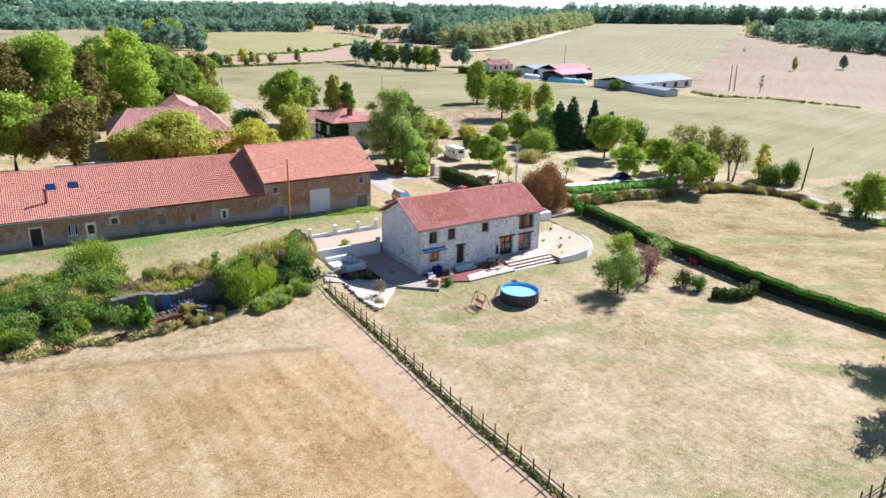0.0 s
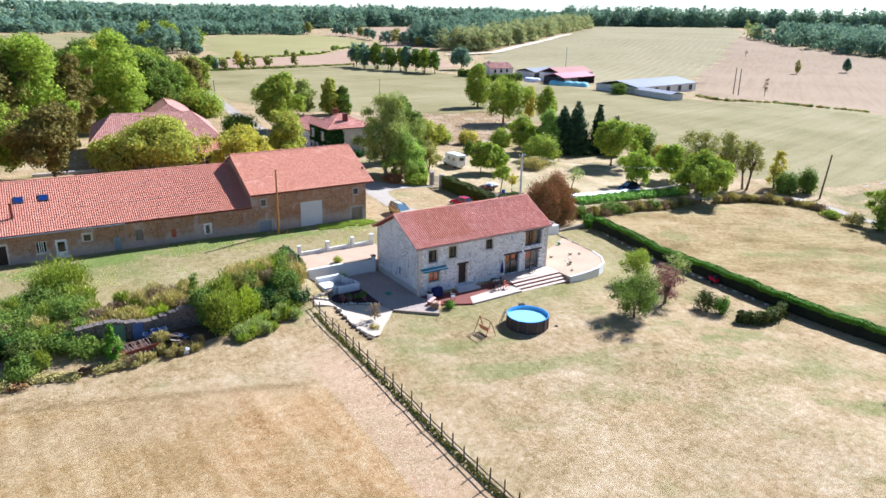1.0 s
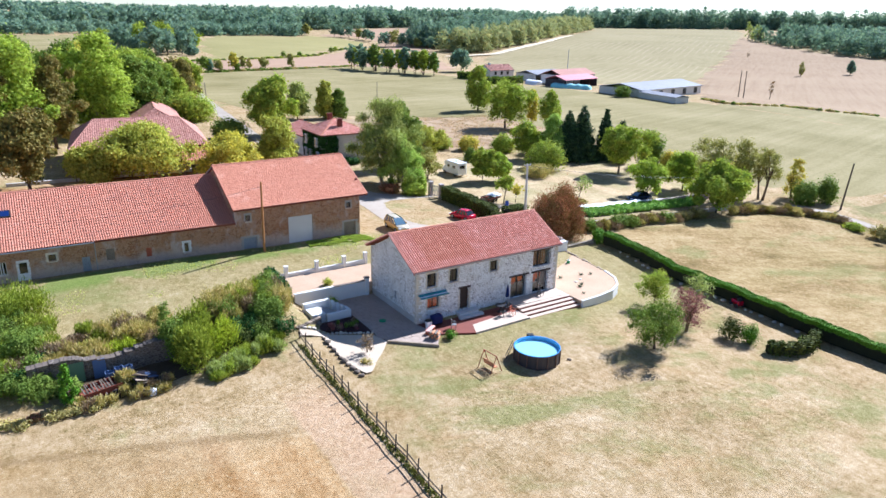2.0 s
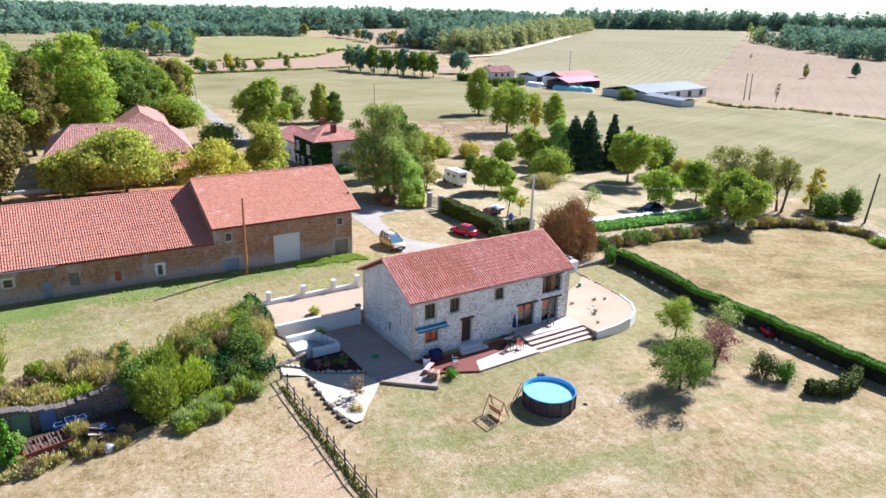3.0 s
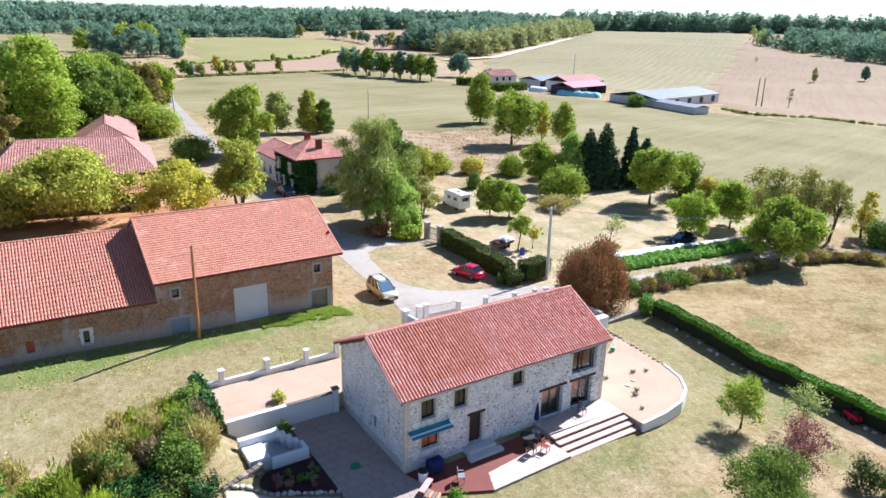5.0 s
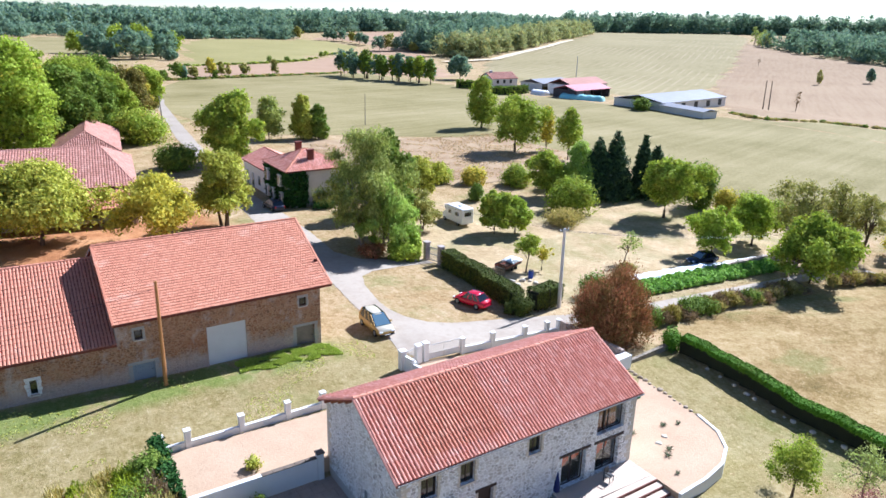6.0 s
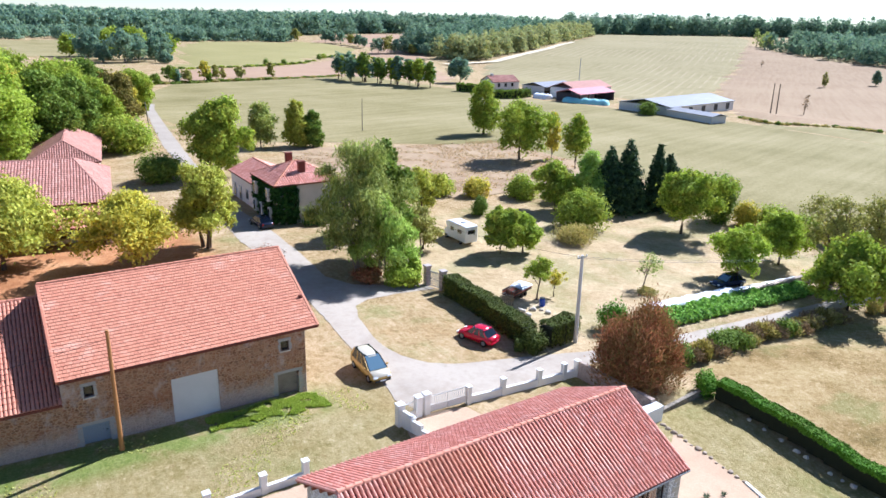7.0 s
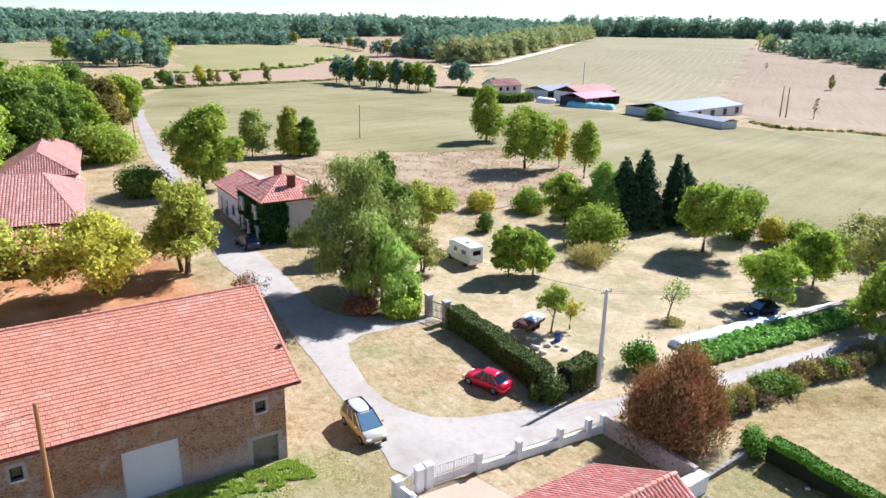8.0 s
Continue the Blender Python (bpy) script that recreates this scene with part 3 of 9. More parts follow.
# ---- ground ----
def ground_material():
    m = Nodes("dry late-summer grass")
    x, y, z = m.xyz()
    warp = m.math("MULTIPLY", m.math("SUBTRACT", m.noise(0.25, 4), 0.5), 5.0)
    warp2 = m.math("MULTIPLY", m.math("SUBTRACT", m.noise(1.3, 4), 0.5), 1.6)
    wx, wy = m.math("ADD", x, m.math("ADD", warp, warp2)), m.math("ADD", y, m.math("ADD", warp, warp2))
    sx, sy = m.math("ADD", x, m.math("MULTIPLY", warp2, 0.5)), m.math("ADD", y, m.math("MULTIPLY", warp2, 0.5))
    drift = m.noise(0.045, 6, 0.62)
    patch = m.noise(0.22, 5, 0.6)
    tuft = m.noise(1.6, 6, 0.72)
    fine = m.noise(7.0, 4, 0.7)
    def blend(*ws):
        parts = [m.math("MULTIPLY", v, w) for v, w in ws]
        s = parts[0]
        for p in parts[1:]:
            s = m.math("ADD", s, p)
        return s
    swath = m.noise(1.0, 5, 0.65, m.scaled(0.05, 0.32, 1, turn=radians(-24)))
    micro = m.noise(26.0, 3, 0.75)
    wisp = m.noise(1.0, 5, 0.7, m.scaled(3.2, 0.7, 1, turn=radians(-6)))
    lawn = m.ramp(blend((patch, 0.22), (tuft, 0.3), (wisp, 0.12), (fine, 0.22), (micro, 0.14)), [(0.39, lin(112, 93, 58)), (0.445, lin(146, 124, 84)), (0.495, lin(171, 147, 109)), (0.545, lin(188, 165, 130)), (0.6, lin(204, 184, 154))])
    green = m.ramp(blend((tuft, 0.35), (wisp, 0.25), (fine, 0.2), (micro, 0.2)), [(0.35, lin(102, 107, 54)), (0.55, lin(133, 135, 81)), (0.7, lin(163, 153, 111))])
    furrow = m.noise(1.0, 4, 0.6, m.scaled(0.9, 0.05, 1, turn=radians(3)))
    stubble = m.ramp(blend((drift, 0.12), (furrow, 0.13), (patch, 0.14), (wisp, 0.05), (tuft, 0.24), (fine, 0.18), (micro, 0.14)), [(0.39, lin(122, 88, 50)), (0.445, lin(153, 116, 73)), (0.495, lin(174, 139, 96)), (0.545, lin(189, 158, 116)), (0.6, lin(204, 179, 141))])
    olive = m.ramp(blend((drift, 0.1), (furrow, 0.16), (patch, 0.16), (tuft, 0.26), (fine, 0.2), (micro, 0.12)), [(0.39, lin(114, 90, 52)), (0.445, lin(142, 115, 72)), (0.495, lin(163, 135, 92)), (0.545, lin(180, 154, 113)), (0.6, lin(196, 173, 137))])
    rusty = m.math("MULTIPLY", m.step(m.math("ADD", x, m.math("MULTIPLY", warp, 2.5)), -29.0, -21.0), m.math("ADD", m.math("MULTIPLY", m.step(m.noise(0.17, 5, 0.65), 0.42, 0.6), 0.65), 0.25))
    stubble = m.mix(rusty, olive, stubble)
    lush = m.ramp(fine, [(0.35, lin(78, 112, 35)), (0.65, lin(117, 144, 60))])
    brown = m.ramp(blend((tuft, 0.4), (wisp, 0.3), (micro, 0.3)), [(0.38, lin(142, 110, 70)), (0.6, lin(186, 156, 112))])
    lawn = m.mix(m.math("MULTIPLY", m.step(m.noise(0.16, 6, 0.7), 0.5, 0.68), 0.55), lawn, brown)
    col = m.mix(m.math("MULTIPLY", m.step(m.noise(0.09, 6, 0.72), 0.49, 0.68), 0.7), lawn, green)
    orchard = m.math("MULTIPLY", m.math("MULTIPLY", m.step(wx, 22, 28), m.step(wy, 17, 22)), m.math("MULTIPLY", m.step(wx, 88, 78), m.step(wy, 66, 58)))
    col = m.mix(m.math("MULTIPLY", orchard, 0.6), col, m.ramp(blend((patch, 0.35), (tuft, 0.35), (fine, 0.3)), [(0.38, lin(176, 152, 116)), (0.5, lin(200, 178, 142)), (0.62, lin(216, 197, 166))]))
    col = m.mix(m.math("MULTIPLY", m.math("MULTIPLY", orchard, m.step(m.noise(0.13, 5, 0.6), 0.46, 0.62)), 0.45), col, green)
    # greener by the terrace and in the yard
    near = m.math("MULTIPLY", m.step(wy, -11, -4), m.step(wy, 2, -2))
    col = m.mix(m.math("MULTIPLY", m.math("MULTIPLY", near, m.step(wx, -9, 2)), 0.5), col, green)
    yard = m.math("MULTIPLY", m.step(wy, 9, 12), m.math("MULTIPLY", m.step(wy, 26, 22), m.step(wx, 16, 8)))
    col = m.mix(m.math("MULTIPLY", yard, 0.4), col, green)
    glade = m.math("MULTIPLY", m.math("MULTIPLY", m.step(wx, 21.0, 24.0), m.step(sx, 34.5, 32.5)), m.math("MULTIPLY", m.step(wy, -3.0, 2.0), m.step(wy, 12.0, 9.5)))
    col = m.mix(m.math("MULTIPLY", glade, 0.45), col, green)
    leys = m.math("MULTIPLY", m.step(m.noise(1.0, 4, 0.6, m.scaled(0.06, 0.16, 1, turn=radians(-24))), 0.5, 0.64), 0.6)
    sward = m.math("MULTIPLY", m.math("MULTIPLY", m.step(wx, -11.0, -6.0), m.step(sx, 34.5, 32.5)), m.step(wy, -3.0, -8.0))
    col = m.mix(m.math("MULTIPLY", sward, m.math("MULTIPLY", leys, 1.25)), col, green)
    # stubble field west of the fence and the meadow east of the hedge
    edge = m.math("ADD", x, m.math("MULTIPLY", warp2, 0.3))
    line = m.math("ADD", m.math("ADD", sy, m.math("MULTIPLY", sx, 0.34)), 15.6)
    west = m.math("MULTIPLY", m.step(edge, -14.9, -15.5), m.step(m.math("ADD", line, m.math("MULTIPLY", warp, 0.5)), 1.8, -1.8))
    strip = m.math("MULTIPLY", m.math("MULTIPLY", m.step(edge, -10.7, -11.6), m.step(edge, -15.5, -14.9)), m.step(wy, -3.0, -9.0))
    col = m.mix(m.math("MULTIPLY", strip, 0.72), col, m.ramp(blend((tuft, 0.4), (fine, 0.35), (micro, 0.25)), [(0.36, lin(166, 132, 100)), (0.5, lin(189, 156, 125)), (0.62, lin(203, 174, 146))]))
    col = m.mix(west, col, stubble)
    band = m.math("MULTIPLY", m.step(wy, -12.5, -10.5), m.math("MULTIPLY", m.step(wy, -5.0, -8.0), m.step(wx, -12.0, -20.0)))
    col = m.mix(m.math("MULTIPLY", band, 0.15), col, m.ramp(fine, [(0.3, lin(178, 158, 126)), (0.7, lin(204, 185, 158))]))
    track = m.math("ABSOLUTE", m.math("ADD", m.math("ADD", sy, m.math("MULTIPLY", sx, 0.34)), 15.6))
    rut = m.math("MULTIPLY", m.step(track, 0.7, 0.15), m.step(wx, -13.0, -18.0))
    col = m.mix(m.math("MULTIPLY", rut, 0.45), col, lin(120, 96, 60))
    east = m.math("MULTIPLY", m.step(sx, 35.0, 37.5), m.math("MULTIPLY", m.step(sy, 14.5, 12.5), m.step(sx, 84, 78)))
    col = m.mix(m.math("MULTIPLY", east, 0.85), col, m.ramp(blend((patch, 0.2), (swath, 0.32), (tuft, 0.26), (fine, 0.22)), [(0.4, lin(106, 88, 46)), (0.46, lin(140, 116, 72)), (0.51, lin(163, 139, 94)), (0.58, lin(188, 166, 124))]))
    col = m.mix(m.math("MULTIPLY", east, leys), col, green)
    clump = m.math("MULTIPLY", m.step(m.noise(2.4, 6, 0.82), 0.54, 0.66), 0.38)
    col = m.mix(clump, col, m.mix(m.step(m.noise(0.2, 3), 0.4, 0.6), lin(126, 90, 52), lin(118, 98, 56)))
    straw = m.math("MULTIPLY", m.step(m.noise(3.6, 5, 0.8), 0.55, 0.66), 0.5)
    col = m.mix(straw, col, lin(214, 194, 156))
    # lush grass at the foot of the barn and leaf litter behind it
    foot = m.math("MULTIPLY", m.math("MULTIPLY", m.step(sy, 19.6, 21.2), m.step(sy, 24.0, 23.0)), m.step(m.noise(0.35, 4), 0.36, 0.5))
    col = m.mix(m.math("MULTIPLY", m.math("MULTIPLY", foot, m.step(sx, 8.0, 5.0)), 0.62), col, lush)
    litter = m.math("MULTIPLY", m.step(wy, 40, 44), m.math("MULTIPLY", m.step(wy, 72, 66), m.step(wx, 12, 6)))
    col = m.mix(m.math("MULTIPLY", litter, 0.8), col, m.ramp(blend((patch, 0.5), (fine, 0.5)), [(0.4, lin(150, 92, 58)), (0.52, lin(196, 134, 90)), (0.62, lin(212, 162, 118))]))
    m.bump(blend((tuft, 0.45), (fine, 0.3), (micro, 0.25)), 0.75, 0.16)
    return m.done(m.mix(1.0, col, (0.9, 0.89, 0.86, 1), "MULTIPLY"), 0.95, 0, 0.1)


def ground():
    def axis(lo, hi, step, far):
        a = list(np.arange(lo, hi + 0.01, step))
        d, left, right = step, [], []
        p = lo
        while p > -far:
            d = min(d * 1.16, 14) if p > -300 else d * 1.16
            p -= d
            left.append(p)
        d, p = step, hi
        while p < far:
            d = min(d * 1.16, 14) if p < 800 else d * 1.16
            p += d
            right.append(p)
        return left[::-1] + a + right
    xs, ys = axis(-60, 110, 1.5, 3200), axis(-80, 130, 1.5, 3200)
    verts = [(x, y, G(x, y)) for y in ys for x in xs]
    n = len(xs)
    faces = [(j * n + i, j * n + i + 1, (j + 1) * n + i + 1, (j + 1) * n + i) for j in range(len(ys) - 1) for i in range(n - 1)]
    me = mesh_from("ground", verts, faces)
    me.polygons.foreach_set("use_smooth", [True] * len(me.polygons))
    tagged(link("ground", me, ground_material()), "sun-dried pale grass land with greener patches", "ground", "", "structure")


ground()
MEADOW = field_mat("pale green-beige pasture", [(100, 92, 54), (129, 119, 77), (151, 139, 99), (170, 156, 121)], 1.6, 0.24, 0.25, 0.03)
MEADOW_GREEN = field_mat("green pasture", [(128, 121, 74), (146, 137, 88), (160, 149, 102)], 0.5, 0.2, 0.4, 0.015)
SCRUB = field_mat("dry bramble scrub", [(122, 100, 74), (150, 126, 98), (170, 148, 118), (132, 112, 80)], 0.9, 0, 0, 0.08)
PLOUGH = field_mat("harvested pinkish soil", [(130, 107, 82), (147, 124, 96), (159, 137, 108), (142, 126, 92)], 0.5, 0.35, 0.57, 0.012)
HILLFIELD = field_mat("stubble with straw lines", [(118, 110, 72), (139, 128, 90), (152, 140, 103), (130, 123, 80)], 0.2, 0.3, 0.57, 0.012, 0.95, (radians(123), 0.05, 0.26, (190, 172, 142)))
STRAW = field_mat("pale straw and dust", [(196, 180, 150), (210, 195, 166), (220, 206, 180)], 0.6, 0, 0, 0.05)
FALLOW = field_mat("bare brown fallow", [(144, 116, 92), (164, 136, 110), (176, 148, 122)], 0.2, 0.3, 0.3, 0.02)

drape("pasture_field", [(24, 215), (60, 285), (150, 300), (158, 232), (162, 200), (182, 130), (186, 110), (186, 58), (94, 62), (88, 110), (50, 128), (32, 134)], MEADOW, 0.04, 9, "wide pale pasture behind the farm garden", wobble=0.6)
drape("east_pasture", [(86, 66), (182, 64), (182, 108), (200, 118), (196, 104), (212, 93), (216, 83), (240, 77), (300, 42), (420, -18), (420, -160), (95, -160), (88, -20), (90, 20)], MEADOW, 0.07, 9, "wide pale pasture with faint tyre lines", wobble=0.6)
drape("scrub_ground", [(38, 84), (40, 122), (92, 112), (92, 76), (70, 72), (52, 70)], SCRUB, 0.1, 3, "pinkish dry scrub with dead stalks", wobble=0.7)
drape("fallow_field", [(54, 279), (66, 350), (121, 371), (159, 393), (255, 521), (300, 492), (205, 300), (180, 263), (138, 304), (101, 296)], FALLOW, 0.14, 12, "narrow brown fallow field between hedges", wobble=0.5)
drape("green_field", [(72, 357), (121, 377), (159, 399), (253, 526), (300, 600), (285, 650), (262, 672), (246, 657), (201, 663), (154, 650), (117, 564)], MEADOW_GREEN, 0.4, 20, "far green pasture", wobble=0.8)
drape("west_field", [(-90, 430), (-120, 600), (-1, 628), (26, 640), (60, 668), (110, 660), (70, 560), (52, 460), (30, 440)], MEADOW, 0.4, 20, "far pale pasture before the woods", wobble=0.8)
drape("hill_field", [(256, 166), (335, 224), (413, 277), (522, 342), (629, 413), (875, 574), (984, 674), (897, 713), (830, 744), (768, 773), (711, 714), (573, 614), (476, 542), (398, 500), (353, 473), (290, 395), (205, 275), (190, 200), (215, 165)], HILLFIELD, 0.6, 15, "harvested hillside field with pale straw lines", wobble=0.8)
drape("soil_field", [(205, 128), (200, 119), (199, 106), (213, 96), (218, 86), (242, 79), (302, 44), (420, -16), (640, -60), (700, 150), (604, 255), (615, 293), (637, 348), (670, 402), (748, 483), (870, 580), (622, 420), (515, 349), (406, 284), (328, 231), (250, 172)], PLOUGH, 0.45, 15, "bare pinkish hillside field", wobble=0.8)
drape("far_stubble", [(304, 600), (292, 652), (268, 676), (311, 707), (358, 790), (454, 816), (534, 829), (560, 760), (420, 600), (310, 502), (258, 524)], FALLOW, 0.6, 24, "far brown field between woods", wobble=0.8)
drape("hill_track", [(300, 462), (353, 466), (398, 494), (476, 536), (573, 606), (577, 602), (480, 530), (402, 487), (356, 459), (303, 455)], STRAW, 0.9, 8, "pale track along the foot of the ridge wood", wobble=0.4, tuck=False)

# driveway, lanes
drape("driveway", [(11.6, 17.6), (10.9, 19.6), (11.3, 22.0), (11.6, 26.0), (11.9, 30.0), (12.3, 34.0), (12.5, 38.0), (12.9, 41.7), (13.8, 50), (12.8, 60.6), (13.6, 72), (15.2, 82), (17.5, 82), (17.4, 76), (17.8, 64), (17.6, 54), (17.0, 45.5), (18.6, 42.2), (22.0, 40.8), (25.6, 39.6), (25.9, 38.0), (22.0, 38.2), (18.0, 37.8), (16.2, 36.6), (15.2, 34.0), (14.5, 30.5), (14.3, 27.6), (14.8, 25.4), (16.1, 23.4), (18.4, 22.2), (21.7, 21.6), (26.2, 20.7), (30.8, 19.6), (36.0, 18.9), (50, 18.3), (66, 17.2), (76, 14.2), (76, 12.6), (65, 15.4), (50, 16.6), (36, 17.3), (29.4, 17.8), (20, 17.5)],
      ROAD, 0.03, 0.8, "pale worn gravel drive and lane", wobble=0.06)

drape("farm_lane", [(15.0, 82.1), (15.6, 92), (17.6, 112), (19.0, 130), (22.7, 158), (27.9, 194), (30.4, 207), (33.0, 207), (30.3, 194), (25.8, 158), (22.3, 129), (20.4, 112), (18.5, 93), (17.6, 82.1)], LANE, 0.05, 1.5, "grey tarred farm lane between the pastures", wobble=0.1)


# ---- buildings ----
def opening(parent, m, x0, x1, z0, z1, kind, frame_mat, deep=0.22, sill=True, back=UNLIT_ROOM, pane_mat=None, name="window"):
    """A window or door in a wall's opening: frame, panes or boards, sill. m: the wall's frame (x along, face at y = 0)."""
    w, f = x1 - x0, 0.06
    bm = bmesh.new()
    for a in ((x0, x0 + f, z0, z1), (x1 - f, x1, z0, z1), (x0 + f, x1 - f, z1 - f, z1), (x0 + f, x1 - f, z0, z0 + f)):
        box(bm, a[0], a[1], deep, deep + 0.06, a[2], a[3])
    leaves = 1
    if kind in ("casement", "slider"):
        leaves = 2
        box(bm, (x0 + x1) / 2 - f * 0.6, (x0 + x1) / 2 + f * 0.6, deep - 0.004, deep + 0.05, z0 + f, z1 - f)
    ob = part(name, placed(bm, m), frame_mat, parent)
    if kind == "boards":
        n = max(3, int(w / 0.16))
        for i in range(n):
            a = x0 + f + (w - 2 * f) * i / n
            part("board", placed(boxed(a + 0.004, a + (w - 2 * f) / n - 0.004, deep + 0.015, deep + 0.05, z0 + f, z1 - f), m), pane_mat or frame_mat, ob)
    else:
        for i in range(leaves):
            a = x0 + f + (w - 2 * f) * i / leaves
            pane = part("pane", placed(boxed(a + 0.02, a + (w - 2 * f) / leaves - 0.02, deep + 0.02, deep + 0.035, z0 + f, z1 - f), m), pane_mat or GLASS_DARK, ob)
            pane.visible_shadow = pane_mat is None
    if kind == "boards" and w > 0.8 and name == "door":
        part("handle", placed(boxed(x1 - f - 0.16, x1 - f - 0.05, deep - 0.05, deep + 0.015, z0 + 0.95, z0 + 0.99, 0.008), m), METAL_DARK, ob)
    if sill:
        part("sill", placed(boxed(x0 - 0.08, x1 + 0.08, -0.05, deep, z0 - 0.1, z0 - 0.002, 0.012), m), QUOIN, ob)
    return ob


def surround(parent, m, x0, x1, z0, z1, mat=QUOIN, w=0.2, lintel=True, seed=0, out=0.018, lintel_mat=None):
    """Dressed stones round an opening: blocks at the jambs and a lintel."""
    rng = random.Random(seed)
    for side in (0, 1):
        z = z0
        while z < z1 - 0.08:
            h = min(rng.uniform(0.24, 0.36), z1 - z)
            ww = w * rng.uniform(0.75, 1.35)
            a, b = (x0 - ww, x0 + 0.002) if side == 0 else (x1 - 0.002, x1 + ww)
            part("jamb_stone", placed(boxed(a, b, -out, 0.12, z + 0.008, z + h - 0.008, 0.015), m), mat, parent)
            z += h
    if lintel:
        part("lintel", placed(boxed(x0 - w, x1 + w, -out - 0.004, 0.14, z1, z1 + 0.22, 0.015), m), lintel_mat or mat, parent)


def quoins(parent, m, x, sign, z0, z1, depth_m, mat=QUOIN, seed=0):
    """Corner stones, alternating long and short."""
    rng = random.Random(seed)
    z, k = z0, 0
    while z < z1 - 0.1:
        h = min(rng.uniform(0.26, 0.38), z1 - z)
        l, d = ((0.55, 0.3) if k % 2 else (0.3, 0.55))
        l *= rng.uniform(0.85, 1.15)
        a, b = sorted((x + 0.016 * -sign, x + sign * l))
        part("quoin", placed(boxed(a, b, -0.016, d, z + 0.008, z + h - 0.008, 0.02), m), mat, parent)
        z += h
        k += 1


def roof_slab(bm, pts, thick):
    """A roof plane as a thin slab; pts run counter-clockwise seen from above."""
    top = [bm.verts.new(p) for p in pts]
    low = [bm.verts.new((p[0], p[1], p[2] - thick)) for p in pts]
    n = len(pts)
    bm.faces.new(top)
    bm.faces.new(low[::-1])
    for i in range(n):
        bm.faces.new((low[i], low[(i + 1) % n], top[(i + 1) % n], top[i]))


def slope_frame(origin, along, up):
    """A frame with x along the eave, y up the slope, z out of the roof."""
    x, y = Vector(along).normalized(), Vector(up).normalized()
    z = x.cross(y)
    m = Matrix((x, y, z)).transposed().to_4x4()
    m.translation = origin
    return m


def ridge_caps(parent, p, q, mat, r=0.14, step=0.42):
    p, q = Vector(p), Vector(q)
    d = q - p
    n = max(2, int(d.length / step))
    tv, tf = canal_tile(d.length / n, r * 2, r * 0.75)
    y = d.normalized()
    x = y.cross(Vector((0, 0, 1))).normalized()
    z = x.cross(y)
    base = Matrix((x, y, z)).transposed().to_4x4()
    me = mesh_from("ridge_tile", tv, tf)
    me.materials.append(mat)
    for i in range(n):
        m = base.copy()
        m.translation = p + d * (i / n)
        link("ridge_tile", me, None, parent, m=m)


# the stone farmhouse
HX, HY, HB = 17.0, 9.1, -1.3
house = thing("farmhouse", "two-storey pale rubble stone farmhouse with orange canal-tile roof", "house")
front = Matrix.Identity(4)
WINDOWS = [(1.14, 2.18, 2.70, 4.05), (3.60, 4.58, 2.76, 4.08), (8.30, 9.25, 2.98, 4.08)]
LOGGIA = (13.72, 16.1, 2.42, 4.12)
SLIDE = [(11.0, 13.0, -0.42, 1.84), (13.85, 15.85, -0.40, 1.82)]
LOWER = (1.2, 2.5, 0.56, 1.72)
DOOR = (4.85, 5.9, -0.30, 1.86)
holes = WINDOWS + [LOGGIA] + SLIDE + [LOWER, DOOR]
part("front_wall", wall_mesh(0, HX, HB, 4.5, 0.5, holes), STONE_HOUSE, house)
part("back_wall", placed(wall_mesh(0, HX, HB, 4.5, 0.5, []), pose(HX, HY, 0, 0, 0, 180)), STONE_HOUSE, house)
left = pose(0, HY, 0, 0, 0, -90)
part("gable_wall", placed(wall_mesh(0.5, HY - 0.5, HB, 4.5, 0.5, [(5.0, 5.3, 0.5, 1.3)], (HY / 2, 6.72)), left), STONE_HOUSE, house)
part("gable_wall", placed(wall_mesh(0.5, HY - 0.5, HB, 4.5, 0.5, [], (HY / 2, 6.72)), pose(HX, 0, 0, 0, 0, 90)), STONE_HOUSE, house)
# Unseen inner panels in near-black: the rooms' darkness is put into their colour.
part("floor_slab", boxed(0.5, HX - 0.5, 0.5, HY - 0.5, 2.1, 2.3), UNLIT_ROOM, house)
part("dark_backing", boxed(0.5, HX - 0.5, 3.0, 3.1, -1.2, 4.4), UNLIT_ROOM, house)
part("ground_slab", boxed(0.5, HX - 0.5, 0.5, HY - 0.5, -0.9, -0.6), UNLIT_ROOM, house)
for k, w in enumerate(WINDOWS):
    opening(house, front, *w, "casement", WOOD_DARK)
    surround(house, front, *w, seed=k, w=0.16)
opening(house, front, *LOWER, "casement", WOOD_DARK, pane_mat=GLASS)
surround(house, front, *LOWER, seed=9, w=0.16)
part("curtain", boxed(1.3, 2.4, 0.3, 0.32, 0.62, 1.6), ORANGE_PANEL, house, "orange inner panel")
opening(house, front, *DOOR, "boards", WOOD_DARK, 0.25, False, name="door")
surround(house, front, *DOOR, seed=5, w=0.2, lintel_mat=WOOD_DARK)
opening(house, front, *LOGGIA, "slider", WOOD_DARK, 0.3, False, pane_mat=GLASS)
bm = bmesh.new()
for i in range(11):
    box(bm, LOGGIA[0] + 0.15 + i * 0.16, LOGGIA[0] + 0.3 + i * 0.16, 0.38 + 0.03 * (i % 2), 0.41 + 0.03 * (i % 2), LOGGIA[2] + 0.1, LOGGIA[3] - 0.03)
part("curtain", bm, CURTAIN_BROWN, house, "brown hanging curtain")
part("window_post", boxed(14.5, 14.62, 0.26, 0.36, 2.45, 4.1), WOOD_DARK, house)
part("lintel", boxed(13.5, 16.3, -0.03, 0.2, 4.12, 4.3, 0.02), WOOD_DARK, house)
